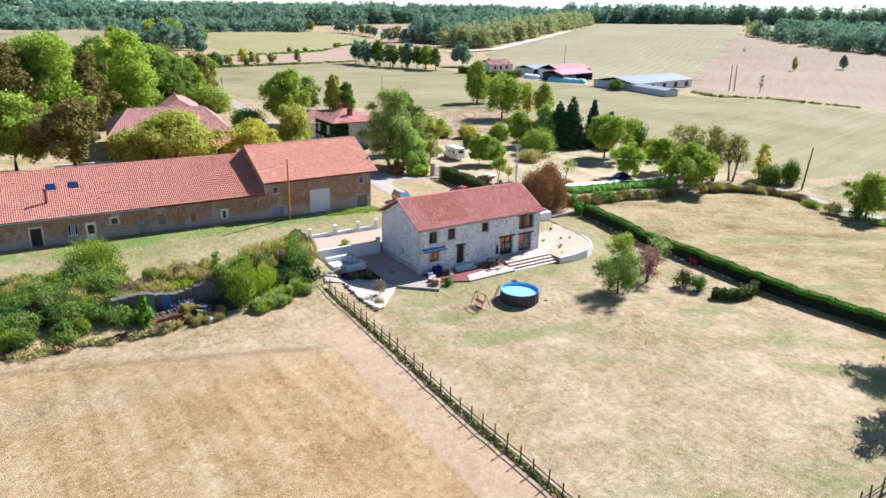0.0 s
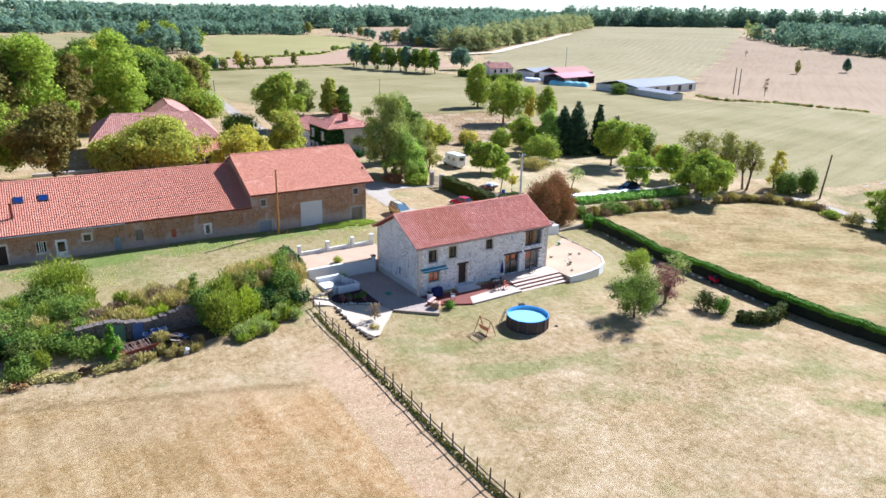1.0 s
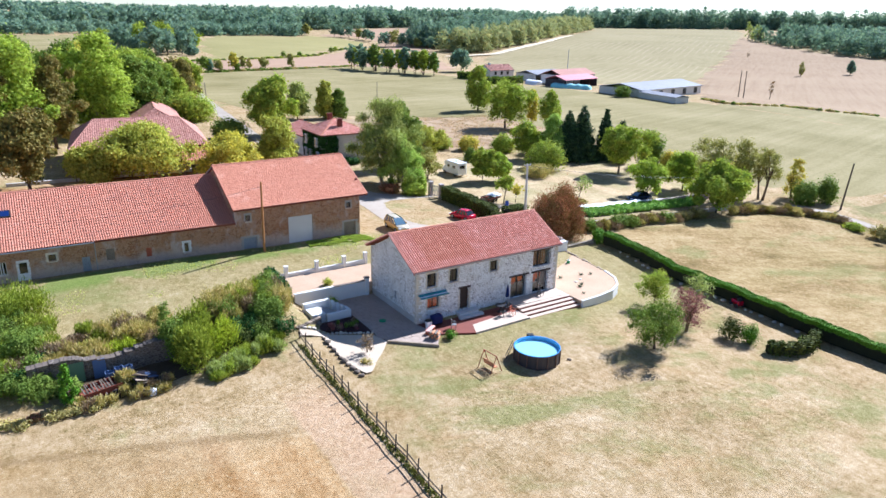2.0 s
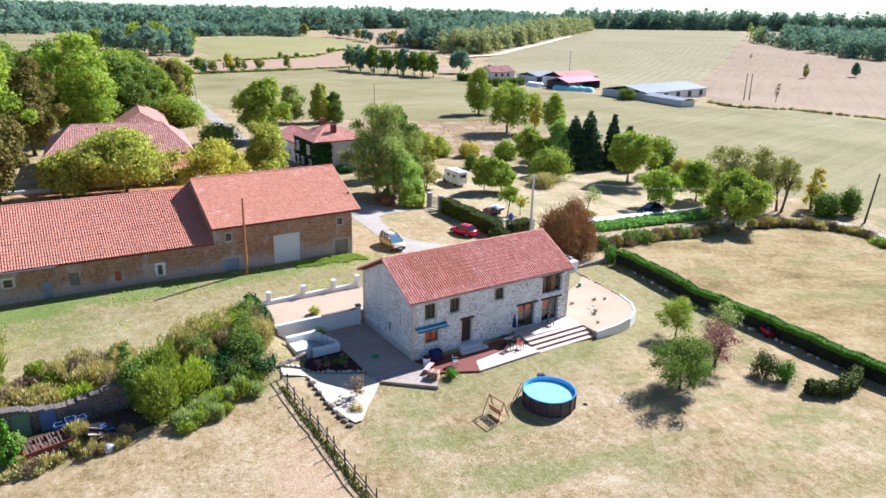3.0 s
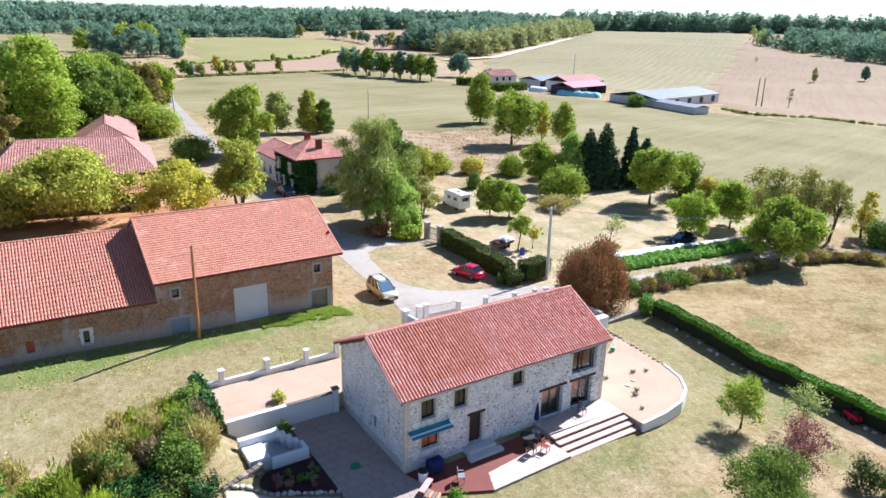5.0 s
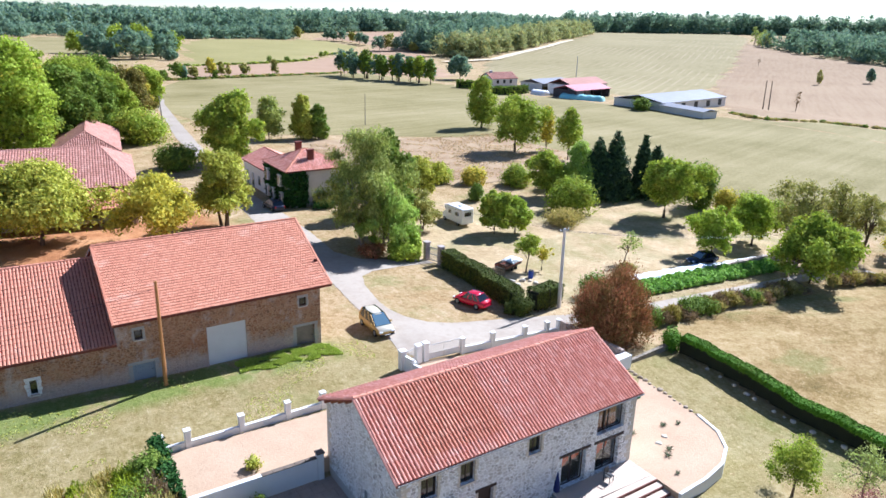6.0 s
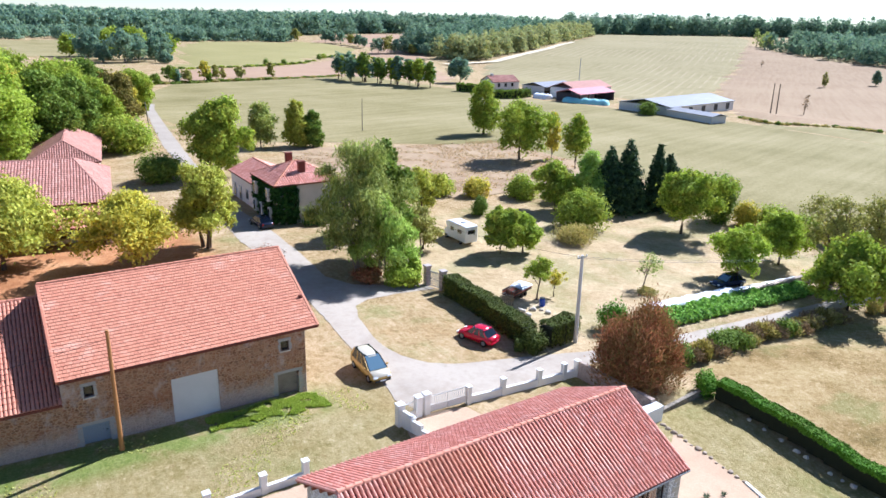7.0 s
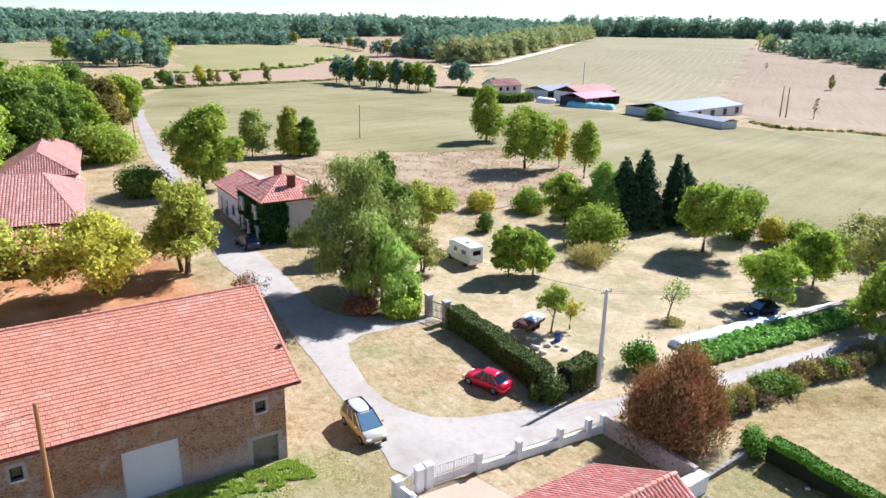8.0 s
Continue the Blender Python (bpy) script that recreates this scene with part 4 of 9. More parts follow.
for k, w in enumerate(SLIDE):
    opening(house, front, *w, "slider", WOOD_DARK, 0.3, False, pane_mat=GLASS)
    part("lintel", boxed(w[0] - 0.25, w[1] + 0.3, -0.05, 0.25, w[3], w[3] + 0.2, 0.02), WOOD_DARK, house, "dark wooden beam lintel")
    # Orange strips behind the glass, hung from the top with a curved lower edge.
    drops = ((w[0] + 0.1, w[0] + 0.85, 0.95), (w[0] + 1.0, w[1] - 0.3, 0.75)) if k == 0 else ((w[0] + 0.06, w[0] + 0.9, 1.15), (w[0] + 1.0, w[0] + 1.25, 0.9))
    for a, b, drop in drops:
        bm = bmesh.new()
        n = 7
        for i in range(n):
            sag = 0.25 * drop * abs(i - 3) / 3
            box(bm, a + (b - a) * i / n, a + (b - a) * (i + 0.9) / n, 0.36 + 0.03 * (i % 2), 0.39 + 0.03 * (i % 2), w[3] - drop + sag, w[3] - 0.03)
        part("curtain", bm, ORANGE_PANEL, house, "orange hanging panel")
quoins(house, front, 0, 1, HB + 0.2, 4.4, 0.5, seed=1)
quoins(house, front, HX, -1, HB + 0.2, 4.4, 0.5, seed=2)
quoins(house, left, 0, 1, -0.8, 4.4, 0.5, seed=3)
part("render_skirt", boxed(-0.022, 0.0, 0.3, HY - 0.3, -1.2, -0.1), RENDER_OLD, house, "pale cement skirt at the wall's foot")
part("vent", boxed(-0.03, 0.1, HY - 5.28, HY - 5.02, 0.52, 1.28), METAL_GREY, house)

HRY, HRZ, HEZ = 4.58, 6.93, 4.5
X0, X1 = -0.42, 17.32
YF, YB = -0.24, 9.4
roof = part("roof", bmesh.new(), TILE_PAN, house)
bm = bmesh.new()
roof_slab(bm, [(X0, YF, HEZ - 0.04), (X1, YF, HEZ - 0.04), (X1, HRY, HRZ - 0.04), (X0, HRY, HRZ - 0.04)], 0.1)
roof_slab(bm, [(X0, HRY, HRZ - 0.042), (X1, HRY, HRZ - 0.042), (X1, YB, HEZ - 0.04), (X0, YB, HEZ - 0.04)], 0.1)
bm.to_mesh(roof.data)
bm.free()
run_f, run_b = math.hypot(HRY - YF, HRZ - HEZ), math.hypot(YB - HRY, HRZ - HEZ)
barrel = canal_tile(0.4, 0.172, 0.1)
tiled_slope(roof, X1 - X0, run_f, slope_frame((X0, YF, HEZ), (1, 0, 0), (0, HRY - YF, HRZ - HEZ)), barrel, 0.232, 0.4, TILE_HOUSE_ONE, TILE_HOUSE, 280, (2.0, 7.4, 2, 14), 11)
part("gutter", tubed((X0 + 0.05, YF - 0.05, HEZ - 0.07), (X1 - 0.05, YF - 0.05, HEZ - 0.07), 0.045, 0.045, 8), RENDER_GREY, house, "pale grey eave gutter")
tiled_slope(roof, X1 - X0, run_b, slope_frame((X1, YB, HEZ), (-1, 0, 0), (0, HRY - YB, HRZ - HEZ)), barrel, 0.232, 0.4, TILE_HOUSE_ONE, TILE_HOUSE, 0, (0, 0, 0, 0), 12)
ridge_caps(house, (X0, HRY, HRZ + 0.02), (X1, HRY, HRZ + 0.02), TILE_HOUSE_ONE)
for x in (X0 - 0.0, X1 - 0.03):
    for ya in (YF, YB):
        bm = bmesh.new()
        tube(bm, (x, ya, HEZ - 0.02), (x, HRY, HRZ + 0.0), 0.07, 0.07, 8)
        part("verge_tile", bm, TILE_HOUSE, house)
part("eave_board", boxed(X0, X1, YF + 0.03, YF + 0.07, HEZ - 0.19, HEZ - 0.05), WOOD_EAVE, house)
part("eave_board", boxed(X0, X1, YB - 0.07, YB - 0.03, HEZ - 0.19, HEZ - 0.05), WOOD_EAVE, house)
for i in range(4):
    y = 5.6 + i * 0.95
    z = HRZ - (y - HRY) * (HRZ - HEZ) / (YB - HRY)
    part("purlin_end", boxed(X0 + 0.02, 0.1, y - 0.07, y + 0.07, z - 0.32, z - 0.15), WOOD_EAVE, house)
# rolled awning over the lower window
awning = thing("awning", "half-open teal and white striped awning on the house wall", "awning")
part("cassette", boxed(0.15, 3.2, -0.15, -0.002, 2.08, 2.2, 0.03), AW_TEAL, awning)
for k, (y0, z0) in enumerate(((-0.16, 2.1), (-0.3, 2.06), (-0.44, 2.02))):
    bm = bmesh.new()
    box(bm, 0.18, 3.17, y0 - 0.15, y0, z0 - 0.03, z0 + 0.01, 0, Matrix.Identity(4))
    part("stripe", bm, (AW_TEAL, SHEET_WHITE, AW_TEAL)[k], awning)
part("front_bar", tubed((0.15, -0.62, 1.98), (3.2, -0.62, 1.98), 0.045, 0.045), AW_TEAL, awning)

# the barn: tall part and long low part
BX0, BX1, BY0, BY1 = -9.4, 5.85, 23.55, 38.0
barn = thing("stone_barn", "tall brown rubble stone barn with red flat-tile roof", "barn")
bf = Matrix.Translation((0, BY0, 0))
BZ0, BE, BRY, BRZ = -0.2, 5.85, 30.65, 9.4
BIGDOOR = (-3.25, -0.28, 0.55, 4.1)
SMALLDOOR = (3.75, 5.3, 0.5, 2.5)
LOWDOOR = (-8.55, -7.05, 0.75, 2.35)
bwin = [(-8.2, -7.65, 4.25, 5.0), (4.06, 4.68, 4.25, 4.98)]
part("front_wall", placed(wall_mesh(BX0, BX1, BZ0, BE - 0.1, 0.6, [BIGDOOR, SMALLDOOR, LOWDOOR] + bwin), bf), STONE_BARN, barn)
part("back_wall", placed(wall_mesh(BX0, BX1, BZ0, BE - 0.1, 0.6, []), pose(BX0 + BX1, BY1, 0, 0, 0, 180)), STONE_BARN, barn)
for mm in (pose(BX0, BY1, 0, 0, 0, -90), pose(BX1, BY0, 0, 0, 0, 90)):
    gx = BY1 - BRY if mm.translation.x < 0 else BRY - BY0
    part("gable_wall", placed(wall_mesh(0.6, BY1 - BY0 - 0.6, BZ0, BE - 0.1, 0.6, [], (gx, BRZ - 0.25)), mm), STONE_BARN, barn)
# Added panel behind the barn openings; indoor darkness is in its colour.
part("unlit_room_panel", boxed(BX0 + 0.6, BX1 - 0.6, BY0 + 1.2, BY0 + 1.3, 0, 5.6), UNLIT_ROOM, barn)
door = part("barn_door", placed(boxed(*BIGDOOR[:2], 0.12, 0.2, *BIGDOOR[2:]), bf), DOOR_PALE, barn, "pale grey painted barn door")
for i in range(11):
    w = (BIGDOOR[1] - BIGDOOR[0]) / 11
    part("board", placed(boxed(BIGDOOR[0] + i * w + 0.003, BIGDOOR[0] + (i + 1) * w - 0.003, 0.108, 0.12, BIGDOOR[2] + 0.01, BIGDOOR[3] - 0.01), bf), DOOR_PALE, door)
part("lintel", placed(boxed(BIGDOOR[0] - 0.35, BIGDOOR[1] + 0.35, -0.03, 0.3, BIGDOOR[3], BIGDOOR[3] + 0.26, 0.02), bf), STONE_BARN, barn)
opening(barn, bf, *SMALLDOOR, "boards", WOOD_GREY, 0.2, False, name="door")
surround(barn, bf, *SMALLDOOR, RENDER_GREY, 0.3, seed=21)
opening(barn, bf, *LOWDOOR, "boards", DOOR_BLUE, 0.2, False, name="door")
surround(barn, bf, *LOWDOOR, RENDER_GREY, 0.3, seed=22)
for k, w in enumerate(bwin):
    opening(barn, bf, *w, "pane", WOOD_DARK, 0.2)
    surround(barn, bf, *w, RENDER_GREY, 0.16, seed=30 + k)
quoins(barn, bf, BX1, -1, 0.3, 5.6, 0.6, STONE_BARN, 33)
BRX0, BRX1, BYF, BYB = -9.5, 6.75, 23.2, 38.3
BEF = 5.8
roof = part("roof", bmesh.new(), UNDER_TILE, barn)
bm = bmesh.new()
roof_slab(bm, [(BRX0, BYF, BEF - 0.04), (BRX1, BYF, BEF - 0.04), (BRX1, BRY, BRZ - 0.04), (BRX0, BRY, BRZ - 0.04)], 0.14)
roof_slab(bm, [(BRX0, BRY, BRZ - 0.042), (BRX1, BRY, BRZ - 0.042), (BRX1, BYB, BEF - 0.04), (BRX0, BYB, BEF - 0.04)], 0.14)
bm.to_mesh(roof.data)
bm.free()
pan = flat_tile(0.27, 0.215, 0.026)
tiled_slope(roof, BRX1 - BRX0, math.hypot(BRY - BYF, BRZ - BEF), slope_frame((BRX0, BYF, BEF), (1, 0, 0), (0, BRY - BYF, BRZ - BEF)), pan, 0.215, 0.27, TILE_BARN_ONE, TILE_BARN, 290, (9.0, 12.5, 1, 19), 13, 0.008, 0.5)
tiled_slope(roof, BRX1 - BRX0, math.hypot(BYB - BRY, BRZ - BEF), slope_frame((BRX1, BYB, BEF), (-1, 0, 0), (0, BRY - BYB, BRZ - BEF)), pan, 0.215, 0.27, TILE_BARN_ONE, TILE_BARN, 0, (0, 0, 0, 0), 14)
ridge_caps(barn, (BRX0, BRY, BRZ + 0.02), (BRX1, BRY, BRZ + 0.02), TILE_BARN_ONE, 0.13)
for x in (BRX0, BRX1 - 0.02):
    part("verge_board", placed(boxed(-0.09, 0.09, 0, math.hypot(BRY - BYF, BRZ - BEF), -0.16, 0.075, 0.02), slope_frame((x, BYF, BEF), (1, 0, 0), (0, BRY - BYF, BRZ - BEF))), TILE_BARN_ONE, barn)
    part("verge_board", placed(boxed(-0.02, 0.02, 0, math.hypot(BRY - BYB, BRZ - BEF), -0.16, 0.05), slope_frame((x, BYB, BEF), (-1, 0, 0), (0, BRY - BYB, BRZ - BEF))), WOOD_GREY, barn)
part("lamp", boxed(6.35, 6.6, 25.6, 25.8, 6.9, 7.25, 0.03), UNDER_TILE, barn, "small brick vent stack")

LX = -9.4
LL = 31.0
low = thing("low_barn", "long low stone barn with weathered canal tiles and two skylights", "barn", (LX, 23.55, 0), LOW_TURN)
LE, LRY, LRZ, LZ0, LBY = 4.35, 8.15, 8.15, -0.3, 16.3
lw = [("door", -26.6, -25.5, 1.1, 3.3), ("casement", -22.85, -21.85, 2.0, 3.3), ("glassdoor", -20.9, -20.1, 1.1, 3.05), ("pane", -18.3, -17.6, 2.75, 3.45), ("blue", -15.4, -14.65, 1.05, 2.75), ("boards", -13.15, -12.35, 2.0, 3.25), ("boards", -9.35, -8.8, 1.8, 2.8), ("white", -5.55, -5.02, 1.7, 2.8)]
part("front_wall", wall_mesh(-LL, 0.0, LZ0, LE - 0.05, 0.6, [w[1:] for w in lw]), STONE_BARN, low)

part("back_wall", boxed(-LL, 0.0, LBY - 0.6, LBY, LZ0, LE - 0.05), STONE_BARN, low)
part("gable_wall", placed(wall_mesh(0.6, LBY - 0.6, LZ0, LE - 0.05, 0.6, [], (LBY / 2, LRZ - 0.2)), pose(-LL, LBY, 0, 0, 0, -90)), STONE_BARN, low)
# Added near-black panel, the low barn's indoor darkness as colour.
part("unlit_room_panel", boxed(-LL + 0.6, -0.1, 1.4, 1.5, 0, 4.0), UNLIT_ROOM, low)
I4 = Matrix.Identity(4)
for k, (kind, a, b, c, d) in enumerate(lw):
    if kind == "door":
        opening(low, I4, a, b, c, d, "boards", WOOD_DARK, 0.35, False, name="door")
        surround(low, I4, a, b, c, d, QUOIN, 0.16, seed=40)
    elif kind == "casement":
        opening(low, I4, a, b, c, d, "casement", RENDER_WHITE, 0.1)
        for e in (0.3, 0.7):
            part("glazing_bar", boxed(a + (b - a) * e - 0.04, a + (b - a) * e + 0.04, 0.09, 0.16, c, d), RENDER_WHITE, low)
    elif kind == "glassdoor":
        opening(low, I4, a, b, c, d, "pane", RENDER_WHITE, 0.06, False, name="door")
        part("door_panel", boxed(a + 0.06, b - 0.06, 0.05, 0.1, c + 0.06, c + 0.8), RENDER_WHITE, low)
        surround(low, I4, a, b, c, d, RENDER_WHITE, 0.14, seed=41)
    elif kind == "blue":
        opening(low, I4, a, b, c, d, "boards", DOOR_BLUE, 0.12, False, name="door")
    elif kind == "white":
        opening(low, I4, a, b, c, d, "pane", RENDER_WHITE, 0.14)
        surround(low, I4, a, b, c, d, RENDER_WHITE, 0.22, seed=42)
    else:
        opening(low, I4, a, b, c, d, "boards" if kind == "boards" else "pane", WOOD_RED if k == 6 else WOOD_GREY, 0.18, kind == "pane")
        if kind == "pane":
            surround(low, I4, a, b, c, d, QUOIN, 0.18, seed=43)
roof = part("roof", bmesh.new(), UNDER_TILE, low)
bm = bmesh.new()
roof_slab(bm, [(-LL - 0.3, -0.35, LE - 0.04), (0.0, -0.35, LE - 0.04), (0.0, LRY, LRZ - 0.04), (-LL - 0.3, LRY, LRZ - 0.04)], 0.12)
roof_slab(bm, [(-LL - 0.3, LRY, LRZ - 0.042), (0.0, LRY, LRZ - 0.042), (0.0, LBY + 0.3, LE - 0.04), (-LL - 0.3, LBY + 0.3, LE - 0.04)], 0.12)
bm.to_mesh(roof.data)
bm.free()
big = canal_tile(0.44, 0.205, 0.09)
sf = slope_frame((-LL - 0.3, -0.35, LE), (1, 0, 0), (0, LRY + 0.35, LRZ - LE))
tiled_slope(roof, LL + 0.3, math.hypot(LRY + 0.35, LRZ - LE), sf, big, 0.225, 0.44, TILE_LOW_ONE, TILE_LOW, 280, (26.0, 30.6, 1, 15), 15)
tiled_slope(roof, LL + 0.3, math.hypot(LBY + 0.3 - LRY, LRZ - LE), slope_frame((0, LBY + 0.3, LE), (-1, 0, 0), (0, LRY - LBY - 0.3, LRZ - LE)), big, 0.225, 0.44, TILE_LOW_ONE, TILE_LOW, 0, (0, 0, 0, 0), 16)
ridge_caps(low, (-LL - 0.3, LRY, LRZ + 0.02), (0, LRY, LRZ + 0.02), TILE_LOW_ONE, 0.15)
part("gutter", tubed((-LL, -0.42, LE - 0.1), (-14.1, -0.42, LE - 0.1), 0.07, 0.07), METAL_GREY, low)
part("downpipe", tubed((-14.1, -0.06, 0.8), (-14.1, -0.06, LE - 0.1), 0.05, 0.05), METAL_GREY, low)
for a in (-24.35, -22.0):
    sk = part("skylight", placed(boxed(a + 0.08, a + 1.08, 5.2, 6.3, 0.02, 0.18, 0.02), slope_frame((0, -0.35, LE), (1, 0, 0), (0, LRY + 0.35, LRZ - LE))), METAL_DARK, low, "roof window with the sky's blue painted into its pane")
    part("pane", placed(boxed(a + 0.2, a + 0.96, 5.32, 6.18, 0.18, 0.186), slope_frame((0, -0.35, LE), (1, 0, 0), (0, LRY + 0.35, LRZ - LE))), GLASS_SKY, sk)
flue = part("flue", tubed((-24.5, 2.2, 5.2), (-24.5, 2.2, 7.1), 0.14, 0.14), UNDER_TILE, low, "brown flue pipe")
part("flue_cap", tubed((-24.5, 2.2, 7.1), (-24.5, 2.2, 7.2), 0.22, 0.2), UNDER_TILE, flue)


def simple_house(name, label, x0, x1, y0, y1, ez, rz, z0, wall_mat, tile_one, tile_mat_, ridge_in=(0.0, 0.0), over=0.35, dx=0.32, dy=0.45, windows=(), seed=0, rise=0.1):
    """A far building with a ridge along x; ridge_in: how far a hip draws the ridge in at each end."""
    ob = thing(name, label, "house")
    h0, h1 = ridge_in
    ry = (y0 + y1) / 2
    for mm, w in ((Matrix.Translation((x0, y0, 0)), x1 - x0), (pose(x1, y1, 0, 0, 0, 180), x1 - x0)):
        part("wall", placed(wall_mesh(0, w, z0, ez, 0.4, [q for q in windows if w == x1 - x0 and mm.translation.y == y0]), mm), wall_mat, ob)
    for mm, hip, gx in ((pose(x0, y1, 0, 0, 0, -90), h0, 0), (pose(x1, y0, 0, 0, 0, 90), h1, 0)):
        part("wall", placed(wall_mesh(0.4, y1 - y0 - 0.4, z0, ez, 0.4, [], None if hip else ((y1 - y0) / 2, rz - 0.15)), mm), wall_mat, ob)
    a, b, c, d = x0 - over, x1 + over, y0 - over, y1 + over
    ra, rb = (a + h0 if h0 else a), (b - h1 if h1 else b)
    roof = part("roof", bmesh.new(), UNDER_TILE, ob)
    bm = bmesh.new()
    roof_slab(bm, [(a, c, ez), (b, c, ez), (rb, ry, rz), (ra, ry, rz)], 0.12)
    roof_slab(bm, [(ra, ry, rz), (rb, ry, rz), (b, d, ez), (a, d, ez)], 0.12)
    if h1:
        roof_slab(bm, [(b, c, ez), (b, d, ez), (rb, ry, rz)], 0.12)
    if h0:
        roof_slab(bm, [(a, d, ez), (a, c, ez), (ra, ry, rz)], 0.12)
    bm.to_mesh(roof.data)
    bm.free()
    tv, tf = canal_tile(dy, dx, rise)
    mats = []
    rng = random.Random(seed)

    def fill(origin, along, up, width, length, cut_a, cut_b):
        fr = slope_frame(origin, along, up)
        nx, ny = max(1, int(width / dx)), max(1, int(length / dy))
        for j in range(ny):
            f = (j + 0.5) / ny
            for i in range(nx):
                x = (i + 0.5) * width / nx
                if x < cut_a * f or x > width - cut_b * f:
                    continue
                mats.append(fr @ Matrix.Translation((x, j * length / ny, 0.02 + rng.uniform(0, 0.015))))

    up = math.hypot(ry - c, rz - ez)
    fill((a, c, ez), (1, 0, 0), (0, ry - c, rz - ez), b - a, up, h0, h1)
    fill((b, d, ez), (-1, 0, 0), (0, ry - d, rz - ez), b - a, up, h1, h0)
    if h1:
        fill((b, c, ez), (0, 1, 0), (rb - b, 0, rz - ez), d - c, math.hypot(h1, rz - ez), (d - c) / 2, (d - c) / 2)
    if h0:
        fill((a, d, ez), (0, -1, 0), (ra - a, 0, rz - ez), d - c, math.hypot(h0, rz - ez), (d - c) / 2, (d - c) / 2)
    vs, fs = join_copies(tv, tf, mats)
    tc = link("tile_course", mesh_from("tile_course", vs, fs), tile_mat_, roof)
    tc["kind"] = "stuff"
    ridge_caps(roof, (ra, ry, rz + 0.05), (rb, ry, rz + 0.05), tile_one, 0.16, 0.6)
    if h1:
        for yy in (c, d):
            ridge_caps(roof, (b, yy, ez + 0.05), (rb, ry, rz + 0.05), tile_one, 0.14, 0.6)
    if h0:
        for yy in (c, d):
            ridge_caps(roof, (a, yy, ez + 0.05), (ra, ry, rz + 0.05), tile_one, 0.14, 0.6)
    return ob


# hipped barn behind, with a lean-to
hb = simple_house("hipped_barn", "old hipped barn with weathered canal tiles and open lean-to", -21, 0, 0, 20.5, 4.5, 8.0, 0.2, STONE_BARN, TILE_OLD, TILE_OLD, (4.0, 4.0), 0.4, 0.34, 0.5, (), 51)
bm = bmesh.new()
roof_slab(bm, [(-21, -4.6, 2.7), (0.2, -4.6, 2.7), (0.2, -0.3, 4.2), (-21, -0.3, 4.2)], 0.12)
lean = part("lean_to_roof", bm, UNDER_TILE, hb)
fr = slope_frame((-21, -4.6, 2.72), (1, 0, 0), (0, 4.3, 1.5))
vs, fs = join_copies(*canal_tile(0.5, 0.34, 0.1), [fr @ Matrix.Translation(((i + 0.5) * 0.34, j * 0.5, 0)) for i in range(62) for j in range(9)])
tc = link("tile_course", mesh_from("tile_course", vs, fs), TILE_LOW, lean)
tc["kind"] = "stuff"
for i in range(6):
    part("post", boxed(-20.5 + i * 4.0, -20.3 + i * 4.0, -4.3, -4.1, 0.2, 2.8), WOOD_GREY, hb)
part("lean_to_wall", boxed(-0.7, 0.0, -4.2, 0.0, 0.2, 3.0), STONE_BARN, hb)
hb.matrix_world = pose(0.3, 71.2, 0, 0, 0, -8)
rb = simple_house("rear_barn", "tile-roofed barn wing with a hipped end", 0, 24, 0, 10, 3.3, 6.3, 0.2, STONE_BARN, TILE_OLD, TILE_OLD, (4.0, 4.0), 0.4, 0.34, 0.5, (), 52)
rb.matrix_world = pose(3.6, 103.3, 0, 0, 0, 82)

# ivy-covered house with a white annex
ih = simple_house("ivy_house", "small hip-roofed house overgrown with dark ivy", 19.5, 28.4, 66.3, 75.0, 5.35, 7.5, -0.8, RENDER_OLD, TILE_BARN_ONE, TILE_HOUSE, (4.5, 4.5), 0.4, 0.32, 0.45, (), 53)
for x, y, top in ((23.2, 72.0, 8.3), (23.4, 68.0, 7.8)):
    ch = part("chimney", boxed(x, x + 0.9, y, y + 0.6, 6.0, top, 0.03), UNDER_TILE, ih, "red brick chimney")
    part("chimney_cap", boxed(x - 0.06, x + 0.96, y - 0.06, y + 0.66, top, top + 0.12), UNDER_TILE, ch)
for y, z in ((67.7, 3.0), (72.6, 3.0), (67.2, 0.5), (70.6, 0.5), (72.9, 0.5)):
    w = part("window", boxed(18.86, 19.5, y, y + 1.0, z, z + 1.7, 0.02), RENDER_WHITE, ih)
    part("pane", boxed(18.85, 18.86, y + 0.3, y + 0.92, z + 0.12, z + 1.55), GLASS_DARK, w)
an = simple_house("white_annex", "low white-rendered annex with red tile roof", 0.4, 10.4, 0.0, 7.0, 3.85, 5.4, -0.8, RENDER_WHITE, TILE_BARN_ONE, TILE_HOUSE, (0, 0), 0.3, 0.32, 0.45, (), 54)
for k, x in enumerate((2.6, 5.6, 8.2)):
    w = part("door" if k else "window", boxed(x, x + 0.9, 7.0, 7.08, 0.25 if k else 1.0, 2.4), DOOR_BLUE, an)
    part("pane", boxed(x + 0.1, x + 0.8, 7.08, 7.09, 0.5 if k else 1.1, 2.3), GLASS_DARK, w)
an.matrix_world = pose(26.4, 75.0, 0, 0, 0, 90)


